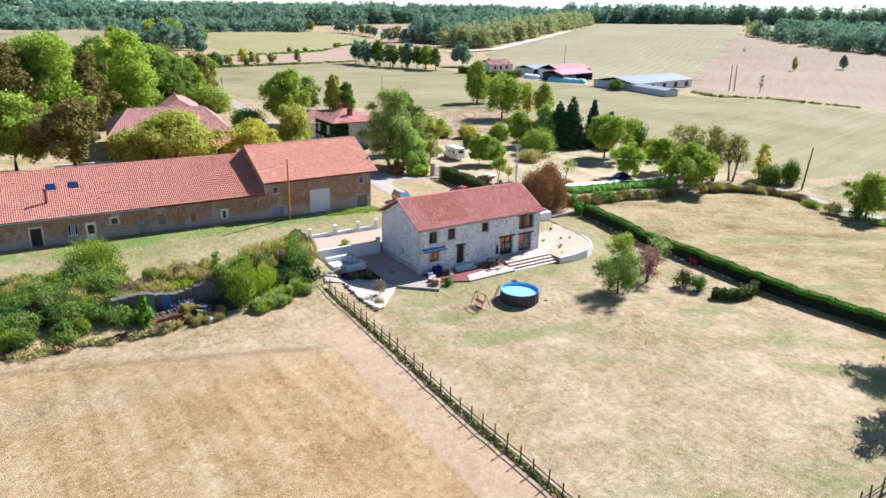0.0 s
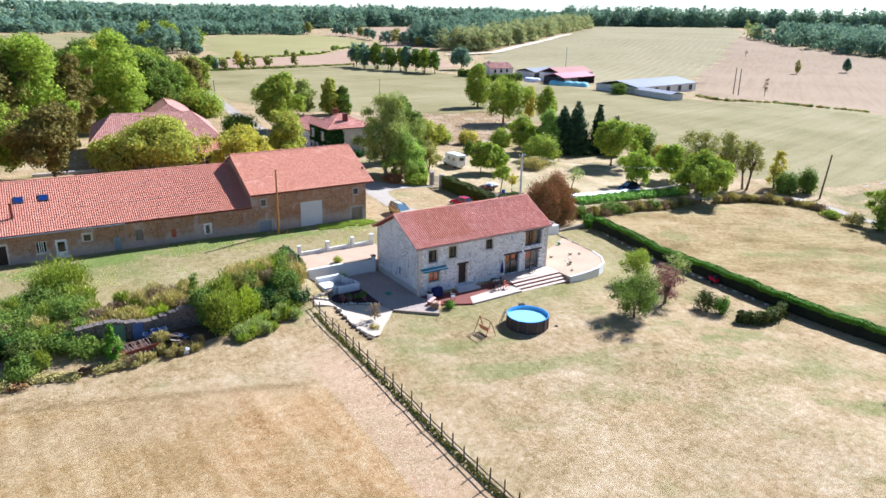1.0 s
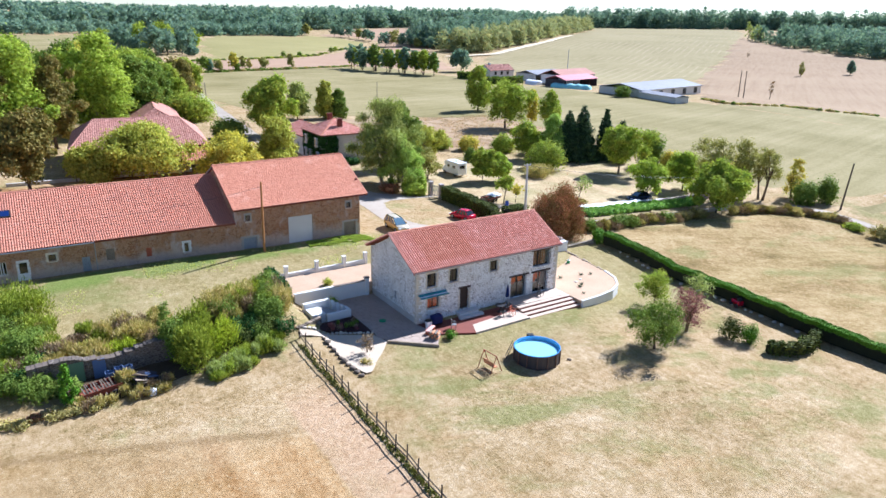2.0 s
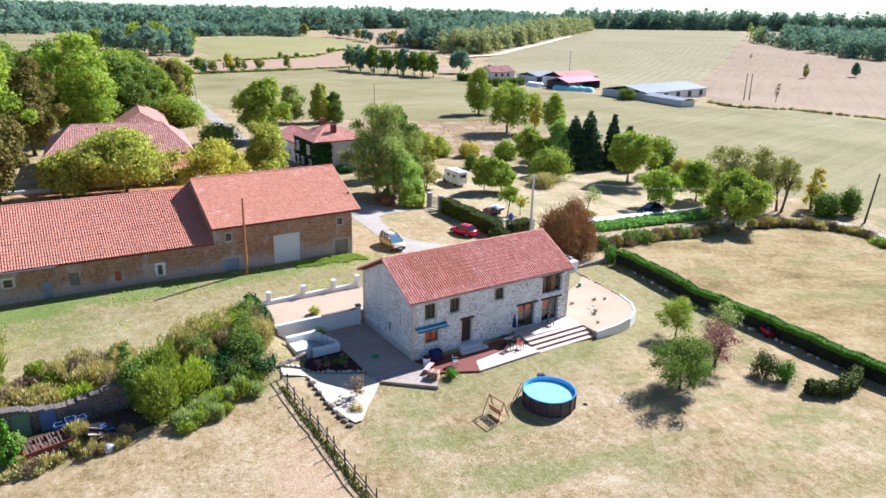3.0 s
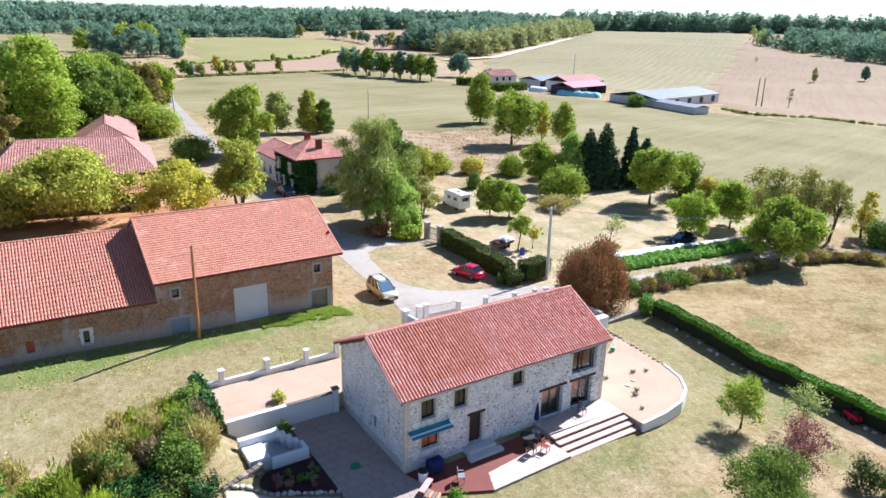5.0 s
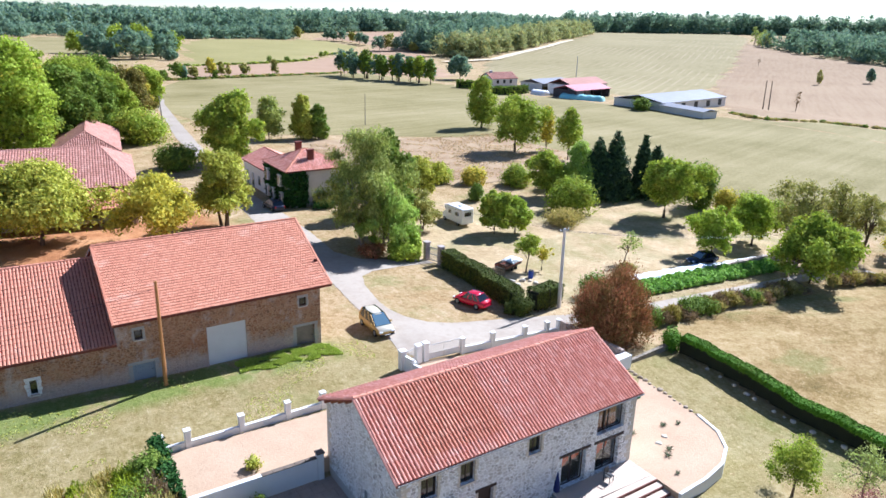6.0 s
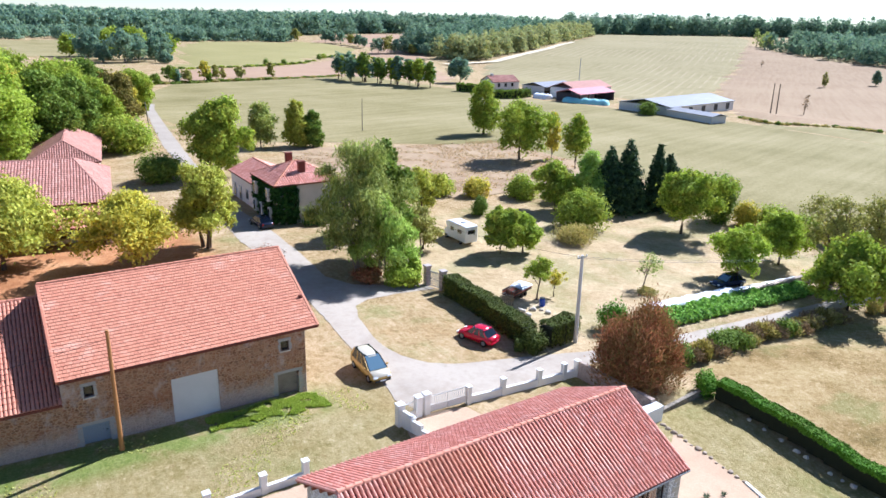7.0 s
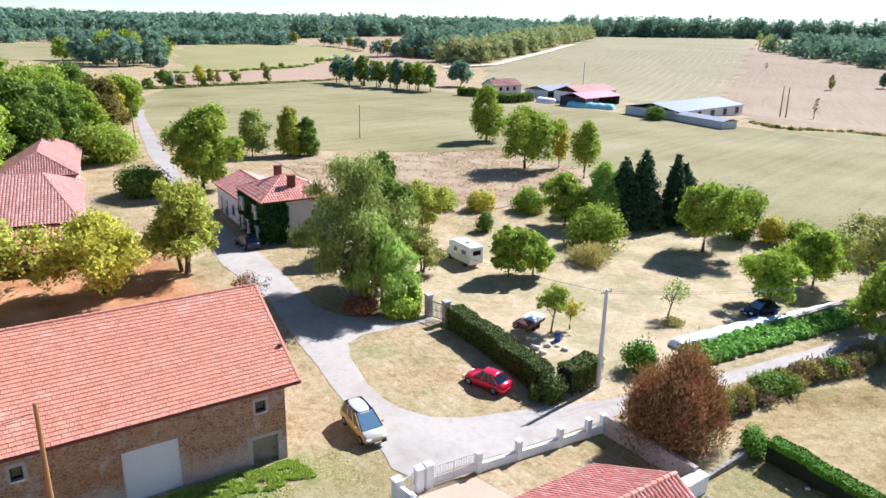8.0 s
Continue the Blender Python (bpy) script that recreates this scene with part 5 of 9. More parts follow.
def shed(name, label, x, y, turn, l, w, h, rise, wall_mat, roof_mat, open_front=False, n=0):
    """A far farm shed: walls, a ridged sheet roof with ribs."""
    z = G(x, y)
    ob = thing(name, label, "shed", (x, y, z), turn)
    for a in ((-l / 2, l / 2, w / 2 - 0.2, w / 2), (-l / 2, -l / 2 + 0.2, -w / 2 + 0.2, w / 2 - 0.2), (l / 2 - 0.2, l / 2, -w / 2 + 0.2, w / 2 - 0.2)):
        part("wall", boxed(*a, -0.6, h), wall_mat, ob)
    if not open_front:
        part("wall", boxed(-l / 2, l / 2, -w / 2, -w / 2 + 0.2, -0.6, h), wall_mat, ob)
    else:
        for i in range(n + 1):
            xx = -l / 2 + 0.1 + (l - 0.2) * i / n
            part("post", boxed(xx - 0.12, xx + 0.12, -w / 2, -w / 2 + 0.24, -0.6, h), METAL_DARK, ob)
    for s in (-1, 1):
        bm = bmesh.new()
        k = max(8, int(l / 0.5))
        o, lo = 0.4, h - 0.02
        rows = []
        for i in range(k + 1):
            x_ = -l / 2 - o + (l + 2 * o) * i / k
            dz = 0.07 * (i % 2)
            rows.append([bm.verts.new(p) for p in ((x_, s * (w / 2 + o), lo + dz), (x_, 0, h + rise + dz), (x_, 0, h + rise - 0.1), (x_, s * (w / 2 + o), lo - 0.1))])
        for p, q in zip(rows, rows[1:]):
            for e in range(4):
                bm.faces.new((p[e], p[(e + 1) % 4], q[(e + 1) % 4], q[e]))
        bm.faces.new(rows[0])
        bm.faces.new(rows[-1][::-1])
        bmesh.ops.recalc_face_normals(bm, faces=bm.faces)
        part("roof", bm, roof_mat, ob)
    for i in range(n):
        xx = -l / 2 + l * (i + 0.5) / n
        if not open_front:
            part("door", boxed(xx - 1.2, xx + 1.2, -w / 2 - 0.06, -w / 2, 0, min(h - 0.6, 2.8)), METAL_DARK, ob)
    return ob


# ---- vegetation ----
def sprigs(rng, lobes, count, size, flat=0.5, droop=0.0, shell=0.62, spray=0.0, three=False):
    """Leaf sprigs on the lobes of a crown: vertices and faces. lobes: rows of centre x, y, z and radii rx, ry, rz. One sprig in six is a larger one inside the crown."""
    lobes = np.array(lobes, dtype=float)
    weight = (lobes[:, 3] * lobes[:, 4] + lobes[:, 3] * lobes[:, 5])
    pick = rng.choice(len(lobes), count, p=weight / weight.sum())
    inner = rng.random(count) < 0.17
    d = rng.normal(size=(count, 3))
    d /= np.linalg.norm(d, axis=1)[:, None]
    d[:, 2] = np.where((d[:, 2] < -0.3) & (rng.random(count) < 0.55), -d[:, 2] * 0.6, d[:, 2])
    r = shell + (1.08 - shell) * rng.random(count) ** 0.6
    r = np.where(inner, 0.2 + 0.45 * rng.random(count), r + 0.16 * np.maximum(0, rng.normal(size=count)))
    lump = 1 + 0.16 * np.sin(7 * d[:, 0] + pick) * np.sin(6 * d[:, 1] + 2 * pick) * np.cos(5 * d[:, 2])
    p = lobes[pick, :3] + d * lobes[pick, 3:6] * (r * lump)[:, None]
    nrm = d * 0.9 + np.array([0, 0, 0.25]) + rng.normal(size=(count, 3)) * flat * 0.75
    nrm /= np.linalg.norm(nrm, axis=1)[:, None]
    ref = rng.normal(size=(count, 3))
    if droop:
        ref = ref * (1 - droop) + np.array([0, 0, -1.0]) * droop * 2
    if spray:
        ref = ref * 0.35 + d * 0.6 + np.array([0, 0, 1.0]) * spray
        nrm = np.cross(ref, rng.normal(size=(count, 3)))
        nrm /= np.linalg.norm(nrm, axis=1)[:, None]
    u = np.cross(nrm, np.cross(ref, nrm))
    u /= np.linalg.norm(u, axis=1)[:, None] + 1e-9
    v = np.cross(nrm, u)
    s = size * (0.55 + 0.9 * rng.random(count)) * np.where(inner, 1.7, 1.0)
    long = s * (1.0 + droop * 1.6 + spray * 1.2)
    wide = s * (0.66 - 0.3 * droop - 0.25 * min(1, spray))
    if three:
        a = p - u * (long * 0.7)[:, None]
        b = p + v * (wide * 0.75)[:, None] + u * (long * 0.4)[:, None]
        e = p - v * (wide * 0.75)[:, None] + u * (long * 0.4)[:, None]
        return np.stack([a, b, e], axis=1).reshape(-1, 3), np.arange(count * 3).reshape(-1, 3)
    a = p - u * (long * 0.6)[:, None]
    b = p + v * (wide * 0.5)[:, None] + nrm * (s * 0.12)[:, None]
    c = p + u * (long * 0.6)[:, None]
    e = p - v * (wide * 0.5)[:, None] + nrm * (s * 0.12)[:, None]
    vs = np.stack([a, b, c, e], axis=1).reshape(-1, 3)
    fs = np.arange(count * 4).reshape(-1, 4)
    return vs, fs


def fast_mesh(name, vs, fs):
    """A mesh of quads straight from arrays."""
    me = bpy.data.meshes.new(name)
    n, k = len(fs), fs.shape[1]
    me.vertices.add(len(vs))
    me.vertices.foreach_set("co", np.ascontiguousarray(vs, dtype=np.float32).ravel())
    me.loops.add(n * k)
    me.loops.foreach_set("vertex_index", fs.astype(np.int32).ravel())
    me.polygons.add(n)
    me.polygons.foreach_set("loop_start", np.arange(0, n * k, k, dtype=np.int32))
    me.update(calc_edges=True)
    return me


def crown_lobes(rng, h0, h, r, n, shape):
    """Where the masses of a crown sit: many of them, uneven, all over the crown's own outline."""
    lobes = []
    mid, half = (h0 + h) / 2, (h - h0) / 2
    for i in range(n):
        f = (i + 0.5) / n
        a = 2.4 * i + rng.uniform(-0.3, 0.3)
        if shape == "round":
            c = -0.8 + 1.75 * f
            s = r * rng.uniform(0.17, 0.42)
            prof = (1 - abs(c) ** 2.4) ** 0.5 if c < 0 else (1 - c * c) ** 0.5
            d = max(0.0, r * prof * rng.uniform(0.5, 1.24) * (1 + 0.18 * math.cos(a - 1.9 * h)) - s * 0.7)
            z = mid + c * half * 0.86 + rng.uniform(-0.2, 0.1) * half
            sz = min(s * rng.uniform(0.8, 1.1), half * 0.5)
        elif shape == "tall":
            z = h0 + (h - h0) * (0.04 + 0.88 * f)
            d = r * math.sin(math.pi * min(1, 0.2 + 0.78 * f)) ** 0.8 * rng.uniform(0.3, 0.82)
            s = r * rng.uniform(0.32, 0.5) * (1 - 0.35 * f)
            sz = s * 1.1
        elif shape == "weep":
            z = h0 + (h - h0) * (0.12 + 0.74 * f)
            d = r * (1 - 0.55 * f) * rng.uniform(0.3, 0.9)
            s = r * rng.uniform(0.28, 0.44)
            sz = s * 1.5
        else:
            z = h0 + (h - h0) * rng.uniform(0.25, 0.72)
            d = r * 0.62 * math.sqrt(rng.random())
            s = r * rng.uniform(0.3, 0.5)
            sz = s * 0.85
        z = min(z, h - sz * 0.9)
        lobes.append((math.cos(a) * d, math.sin(a) * d, z, s * rng.uniform(0.85, 1.2), s * rng.uniform(0.85, 1.2), sz * rng.uniform(0.85, 1.15)))
    if shape == "round":
        lobes.append((0, 0, mid, r * 0.6, r * 0.6, half * 0.7))
    return lobes


def sweep(bm, pts, radii, n=6):
    """One tapered, bent limb: rings along a line of points, joined."""
    rings = []
    for i, (p, r) in enumerate(zip(pts, radii)):
        d = (pts[min(i + 1, len(pts) - 1)] - pts[max(i - 1, 0)]).normalized()
        q = d.to_track_quat("Z", "Y")
        rings.append([bm.verts.new(p + q @ Vector((math.cos(6.2832 * j / n) * r, math.sin(6.2832 * j / n) * r, 0))) for j in range(n)])
    for a, b in zip(rings, rings[1:]):
        for j in range(n):
            bm.faces.new((a[j], a[(j + 1) % n], b[(j + 1) % n], b[j]))


def tree(name, label, category, x, y, h, r, leaf, seed, count=3200, size=0.34, shape="round", trunk=0.12, bark=None, thin=0.0, z=None, group="", stems=1, lean=(0.0, 0.0), droop=0.0):
    """A tree: a tapered trunk with limbs that reach into the masses of its crown, and a crown of many leaf sprigs."""
    rng = np.random.default_rng(seed)
    bark = bark or BARK
    ob = thing(name, label, category, (x, y, G(x, y) if z is None else z), 0, group)
    h0 = h * trunk
    n = int(15 + r * 2.6)
    lobes = crown_lobes(rng, h0, h, r, n, shape)
    tr = max(0.07, h * 0.022)
    single = math.hypot(x + 10, y + 20) < 130 and h > 3.5
    limbs = []
    bm = bmesh.new()
    for s in range(stems):
        a0 = rng.uniform(0, 6.28)
        off = Vector((math.cos(a0), math.sin(a0), 0)) * (tr * 1.6 if stems > 1 else 0)
        p = Vector((0, 0, -0.3)) + off
        top = h0 + (h - h0) * 0.55
        k = 5
        pts = [p]
        for i in range(1, k + 1):
            f = i / k
            pts.append(Vector((off.x * (1 + 3 * f) + rng.uniform(-0.12, 0.12) * h * 0.08 + lean[0] * f, off.y * (1 + 3 * f) + rng.uniform(-0.12, 0.12) * h * 0.08 + lean[1] * f, top * f)))
        sweep(bm, pts, [tr * (1.25 if i == 0 else 1 - 0.16 * i) for i in range(k + 1)], 7)
        for L in lobes[s::stems][:9]:
            base = pts[2].lerp(pts[4], float(rng.random()))
            mid = base.lerp(Vector(L[:3]), 0.5) + Vector((0, 0, 0.08 * h))
            lb = bmesh.new() if single else bm
            sweep(lb, [base, mid, Vector(L[:3])], [tr * 0.42, tr * 0.28, tr * 0.08], 5)
            if single:
                limbs.append(lb)
            if thin and not single:
                for q in range(3):
                    e = Vector(L[:3]) + Vector(rng.normal(size=3)) * L[3] * 0.7
                    tube(bm, Vector(L[:3]), e, tr * 0.12, tr * 0.03, 4, False)
    part("trunk", bm, bark, ob)
    for lb in limbs:
        part("limb", lb, bark, ob)
    droop = 0.75 if shape == "weep" else droop
    far = math.hypot(x + 10, y + 20)
    near = far < 75
    k = int(count * (2.5 if near else 3.4 if far < 240 else 1.8) * (1 - thin))
    size = size * (0.68 if near else 0.86 if far < 240 else 1.1)
    vs, fs = sprigs(rng, lobes, k, size, 0.95, droop, 0.45 if thin else 0.55, three=not near)
    vs[:, :2] += np.array(lean)[None, :] * 0.9
    if shape == "weep":
        v2, f2 = sprigs(rng, [(L[0] * 1.15, L[1] * 1.15, L[2] - L[5] * 0.5, L[3] * 0.95, L[4] * 0.95, L[5] * 1.1) for L in lobes], k // 2, size, 0.4, 0.85, 0.6, three=not near)
        vs, fs = np.vstack([vs, v2]), np.vstack([fs, f2 + len(vs)])
    vs[:, 2] = np.maximum(vs[:, 2], 0.05)
    link("crown", fast_mesh("crown", vs, fs), leaf, ob)
    return ob


def shrub(name, label, category, x, y, h, r, leaf, seed, count=1600, size=0.24, z=None, wide=1.0, group="", twigs=True, flat=0.6, spray=0.0):
    """A shrub: stems from the ground and leaf sprigs on several low masses."""
    rng = np.random.default_rng(seed)
    ob = thing(name, label, category, (x, y, G(x, y) if z is None else z), 0, group)
    n = max(7, int(7 + r * 4))
    lobes = []
    for i in range(n):
        a, d = rng.uniform(0, 6.28), r * 0.72 * math.sqrt(rng.random())
        s = rng.uniform(0.32, 0.52)
        zz = h * rng.uniform(0.25, 0.62) * (1 - 0.35 * d / r)
        lobes.append((math.cos(a) * d * wide, math.sin(a) * d, zz, r * s * wide, r * s, min(h * 0.48, h - zz)))
    lobes.append((0, 0, h * 0.42, r * 0.72 * wide, r * 0.72, h * 0.46))
    if twigs:
        bm = bmesh.new()
        for L in lobes:
            tube(bm, (L[0] * 0.2, L[1] * 0.2, -0.2), (L[0], L[1], L[2]), 0.05, 0.02, 5, False)
        part("stem", bm, BARK, ob)
    near = math.hypot(x + 10, y + 20) < 48
    vs, fs = sprigs(rng, lobes, int(count * (2.0 if near else 2.8)), size * (0.75 if near else 0.85), flat, 0, 0.6, spray, not near)
    vs[:, 2] = np.maximum(vs[:, 2], 0.02)
    link("foliage", fast_mesh("foliage", vs, fs), leaf, ob)
    return ob


def conifer(name, label, x, y, h, r, seed, count=2200, leaf=None):
    """A spruce: a straight trunk and whorls of drooping boughs that shorten upwards."""
    rng = np.random.default_rng(seed)
    ob = thing(name, label, "tree", (x, y, G(x, y)), 0, "dark spruces")
    part("trunk", tubed((0, 0, -0.3), (0, 0, h * 0.97), h * 0.018, 0.02, 7), BARK, ob)
    lobes = []
    levels = int(h * 2.2)
    for i in range(levels):
        f = i / levels
        rr = r * 1.45 * (1 - f) ** 0.8 * (0.78 + 0.44 * rng.random()) + 0.2
        for k in range(6):
            a = k * 1.047 + i * 0.5 + rng.uniform(-0.2, 0.2)
            q = rr * rng.uniform(0.45, 0.62)
            lobes.append((math.cos(a) * q, math.sin(a) * q, h * (0.06 + 0.92 * f) - q * 0.15, max(0.15, rr * 0.5), max(0.15, rr * 0.5), 0.3 + 0.16 * rr))
    vs, fs = sprigs(rng, lobes, count * 3, 0.3, 0.6, 0.3, 0.3, three=True)
    link("foliage", fast_mesh("foliage", vs, fs), leaf or LEAF_CONIFER, ob)
    return ob


def clipped(name, label, path, h, w, leaf, seed, per_m=260, size=0.13, rough=0.07, kind="", bare=0.0):
    """A clipped hedge along a path: near-black boxes inside for twigs and shade, a leafy box with an uneven top
    outside.
    """
    rng = np.random.default_rng(seed)
    cx, cy = path[0]
    ob = thing(name, label, "hedge", (cx, cy, G(cx, cy)), 0, "", kind)
    z0 = G(cx, cy)
    vs_all, fs_all, k0 = [], [], 0
    bm = bmesh.new()
    for (ax, ay), (bx, by) in zip(path, path[1:]):
        L = math.hypot(bx - ax, by - ay)
        n = int(L * per_m)
        t = rng.random(n)
        side = rng.random(n)
        u = np.where(side < 0.42, rng.uniform(-0.5, 0.5, n), np.where(side < 0.71, -0.5, 0.5)) * w
        hh = h * (1 + 0.05 * np.sin(t * L * 1.3) + 0.03 * np.sin(t * L * 3.1 + 1))
        v = np.where(side < 0.42, hh, hh * (bare + (1 - bare) * rng.random(n) ** 0.8))
        u = u + rng.normal(size=n) * rough
        v = v + rng.normal(size=n) * rough
        nx, ny = -(by - ay) / L, (bx - ax) / L
        px, py = ax + (bx - ax) * t + nx * u, ay + (by - ay) * t + ny * u
        gz = np.array([G(a, b) for a, b in zip(px, py)])
        p = np.stack([px - cx, py - cy, gz - z0 + np.maximum(v, 0.03)], 1)
        nrm = np.where((side < 0.42)[:, None], np.array([[0, 0, 1.0]]), np.where((side < 0.71)[:, None], -np.array([[nx, ny, 0]]), np.array([[nx, ny, 0]]))) + rng.normal(size=(n, 3)) * 0.5
        nrm /= np.linalg.norm(nrm, axis=1)[:, None]
        uu = np.cross(nrm, rng.normal(size=(n, 3)))
        uu /= np.linalg.norm(uu, axis=1)[:, None]
        ww = np.cross(nrm, uu)
        s = size * (0.6 + 0.9 * rng.random(n))
        q = np.stack([p - uu * s[:, None], p + ww * (s * 0.6)[:, None], p + uu * s[:, None], p - ww * (s * 0.6)[:, None]], 1).reshape(-1, 3)
        vs_all.append(q)
        fs_all.append(np.arange(n * 4).reshape(-1, 4) + k0)
        k0 += n * 4
        m = max(1, int(L / 1.2))
        for i in range(m):
            f = (i + 0.5) / m
            x, y = ax + (bx - ax) * f, ay + (by - ay) * f
            g = G(x, y) - z0
            d = 0.5 * L / m + 0.02
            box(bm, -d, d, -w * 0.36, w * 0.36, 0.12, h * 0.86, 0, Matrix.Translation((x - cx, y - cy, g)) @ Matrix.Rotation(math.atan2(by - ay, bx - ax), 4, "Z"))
    part("twig_shade_core", bm, HEDGE_CORE, ob)
    link("foliage", fast_mesh("foliage", np.vstack(vs_all), np.vstack(fs_all)), leaf, ob)
    return ob


# Bare inner twigs, with the hedge's own shade put into a near-black colour.
HEDGE_CORE = plain("dark twigs and hedge shade", (38, 42, 24), 0.95, 0, 0.3, 3.0)


def woodland(name, label, spots, leaf, seed, per=220, size=0.9, bark=True):
    """Far woods: many crowns on trunks in one mesh. spots: x, y, height, radius."""
    rng = np.random.default_rng(seed)
    V, F, k = [], [], 0
    for x, y, h, r in spots:
        lobes = crown_lobes(rng, h * 0.05, h, r, 9, "round") + [(r * 0.5, -r * 0.3, h * 0.16, r * 0.6, r * 0.6, h * 0.16), (-r * 0.5, -r * 0.2, h * 0.14, r * 0.6, r * 0.6, h * 0.14)]
        vs, fs = sprigs(rng, lobes, int(per * 2.4), size * (0.6 + 0.12 * r) * 0.75, 0.4, 0, 0.78, three=True)
        vs = vs + np.array([x, y, G(x, y)])
        V.append(vs)
        F.append(fs + k)
        k += len(vs)
        t = 0.03 * h
        a = np.array([[t, 0], [0, t], [-t, 0], [0, -t]])
        lo = np.column_stack([a, np.zeros(4) - 0.5])
        hi = np.column_stack([a * 0.5, np.full(4, h * 0.6)])
        V.append(np.vstack([lo, hi]) + np.array([x, y, G(x, y)]))
        F.append(np.array([[0, 1, 5], [0, 5, 4], [1, 2, 6], [1, 6, 5], [2, 3, 7], [2, 7, 6], [3, 0, 4], [3, 4, 7]]) + k)
        k += 8
    ob = link(name, fast_mesh(name, np.vstack(V), np.vstack(F)), leaf)
    return tagged(ob, label, "woods", "", "stuff")


def belt(rng, path, depth, n, h, r):
    """Spots for trees along a path, spread to a depth behind it."""
    seg = [(Vector(a), Vector(b)) for a, b in zip(path, path[1:])]
    tot = sum((b - a).length for a, b in seg)
    out = []
    for i in range(int(n * 0.72)):
        d = rng.random() * tot
        for a, b in seg:
            if d <= (b - a).length:
                break
            d -= (b - a).length
        t = (b - a).normalized()
        p = a + t * d
        nn = Vector((-t.y, t.x))
        q = p + nn * rng.uniform(0, depth)
        out.append((q.x, q.y, h * rng.uniform(0.7, 1.2), r * rng.uniform(0.75, 1.25)))
    return out


# far woods and hedgerows
rw = np.random.default_rng(77)
woodland("skyline_woods", "long dark wooded skyline above the hill field", belt(rw, [(735, 790), (768, 777), (830, 748), (897, 717), (984, 678), (1049, 623), (1087, 555), (1150, 400), (1190, 250)], 60, 840, 29, 9), LEAF_FAR_HAZE, 1, 110, 1.4)
woodland("ridge_wood", "long copse on the hill edge turning yellow", belt(rw, [(318, 500), (330, 491), (352, 478), (398, 505), (476, 547), (573, 619), (711, 719), (760, 770)], 34, 360, 19, 7), LEAF_FAR_AUTUMN_HAZE, 3, 150, 1.1)
woodland("ridge_wood", "dark copse behind the hill edge", belt(rw, [(318, 540), (366, 522), (450, 580), (550, 655), (690, 755)], 55, 300, 24, 8), LEAF_FAR_HAZE, 8, 110, 1.3)
woodland("middle_woods", "broad-leaved woods beyond the pastures", belt(rw, [(262, 700), (290, 769), (358, 795), (454, 822), (534, 835), (700, 830)], 110, 560, 24, 9), LEAF_FAR_HAZE, 4, 100, 1.5)
woodland("middle_woods", "woods beyond the green pasture", belt(rw, [(105, 690), (154, 656), (201, 668), (250, 664), (268, 690)], 60, 170, 12, 7), LEAF_FAR_HAZE, 9, 120, 1.2)
woodland("middle_woods", "taller woods behind the first woods", belt(rw, [(60, 780), (160, 830), (300, 880), (480, 930), (700, 900)], 110, 420, 21, 10), LEAF_FAR_HAZE, 10, 80, 1.8)
woodland("west_woods", "broad-leaved woods beyond the west pasture", belt(rw, [(-300, 590), (-120, 606), (-1, 633), (26, 645), (60, 674), (100, 700)], 90, 360, 10, 6), LEAF_FAR_HAZE, 5, 110, 1.2)
woodland("west_woods", "woods on the rise behind the west pasture", belt(rw, [(-330, 740), (-60, 760), (80, 800)], 130, 320, 15, 9), LEAF_FAR_HAZE, 11, 80, 1.6)
woodland("distant_woods", "hazy blue-green wooded horizon line", belt(rw, [(-600, 1250), (0, 1350), (700, 1330), (1300, 1150), (1800, 700)], 200, 800, 13, 14), LEAF_FAR_HAZE, 6, 50, 2.6)
woodland("east_wood", "small wood on the hillside", belt(rw, [(700, 447), (668, 404), (638, 350), (616, 293), (605, 255), (604, 150), (624, 20)], 120, 520, 19, 8), LEAF_FAR_HAZE, 7, 120, 1.3)

# garden and orchard trees
tree("orchard_tree", "round green orchard tree with dark trunk", "tree", 40.2, 45.3, 6.0, 2.5, LEAF_OAK, 101, 3200, 0.3)
tree("orchard_tree", "smaller round orchard tree beside another", "tree", 43.2, 44.6, 5.2, 2.2, LEAF_BRIGHT, 102, 2600, 0.3)
shrub("topiary_bush", "clipped dark green ball bush", "shrub", 48.8, 61.2, 2.8, 1.5, LEAF_DARK, 103, 1500, 0.2)
tree("yellow_tree", "tree with thin yellowing leaves", "tree", 41.0, 65.3, 6.8, 3.4, LEAF_LIME, 104, 2600, 0.3, stems=3, thin=0.35)
tree("weeping_birch", "tall weeping birch with grey-green hanging leaves", "tree", 21.6, 45.8, 14.0, 5.2, LEAF_WILLOW, 105, 9000, 0.3, "round", 0.06, BARK_PALE, stems=2, droop=0.55)
tree("thicket_tree", "tall dark green tree among the birches", "tree", 25.4, 48.6, 12.8, 3.4, LEAF_DARK, 1051, 4600, 0.36, "round", 0.05, droop=0.2)
tree("weeping_birch", "lower weeping birch with fresh green leaves", "tree", 22.9, 43.0, 8.8, 3.3, LEAF_FRESH, 106, 4600, 0.34, "round", 0.06, BARK_PALE, droop=0.6)
shrub("birch_thicket", "brown undergrowth below the birches", "shrub", 20.6, 42.6, 1.6, 1.8, LEAF_RUST, 1062, 700, 0.24)
tree("garden_tree", "tall dark tree behind the birches", "tree", 31.0, 58.5, 12.5, 3.0, LEAF_DARK, 107, 3600, 0.36, "tall", 0.1)
shrub("laurel", "low glossy green laurel bush by the gate", "shrub", 23.2, 40.2, 2.3, 1.8, LEAF_BRIGHT, 108, 1500, 0.28)
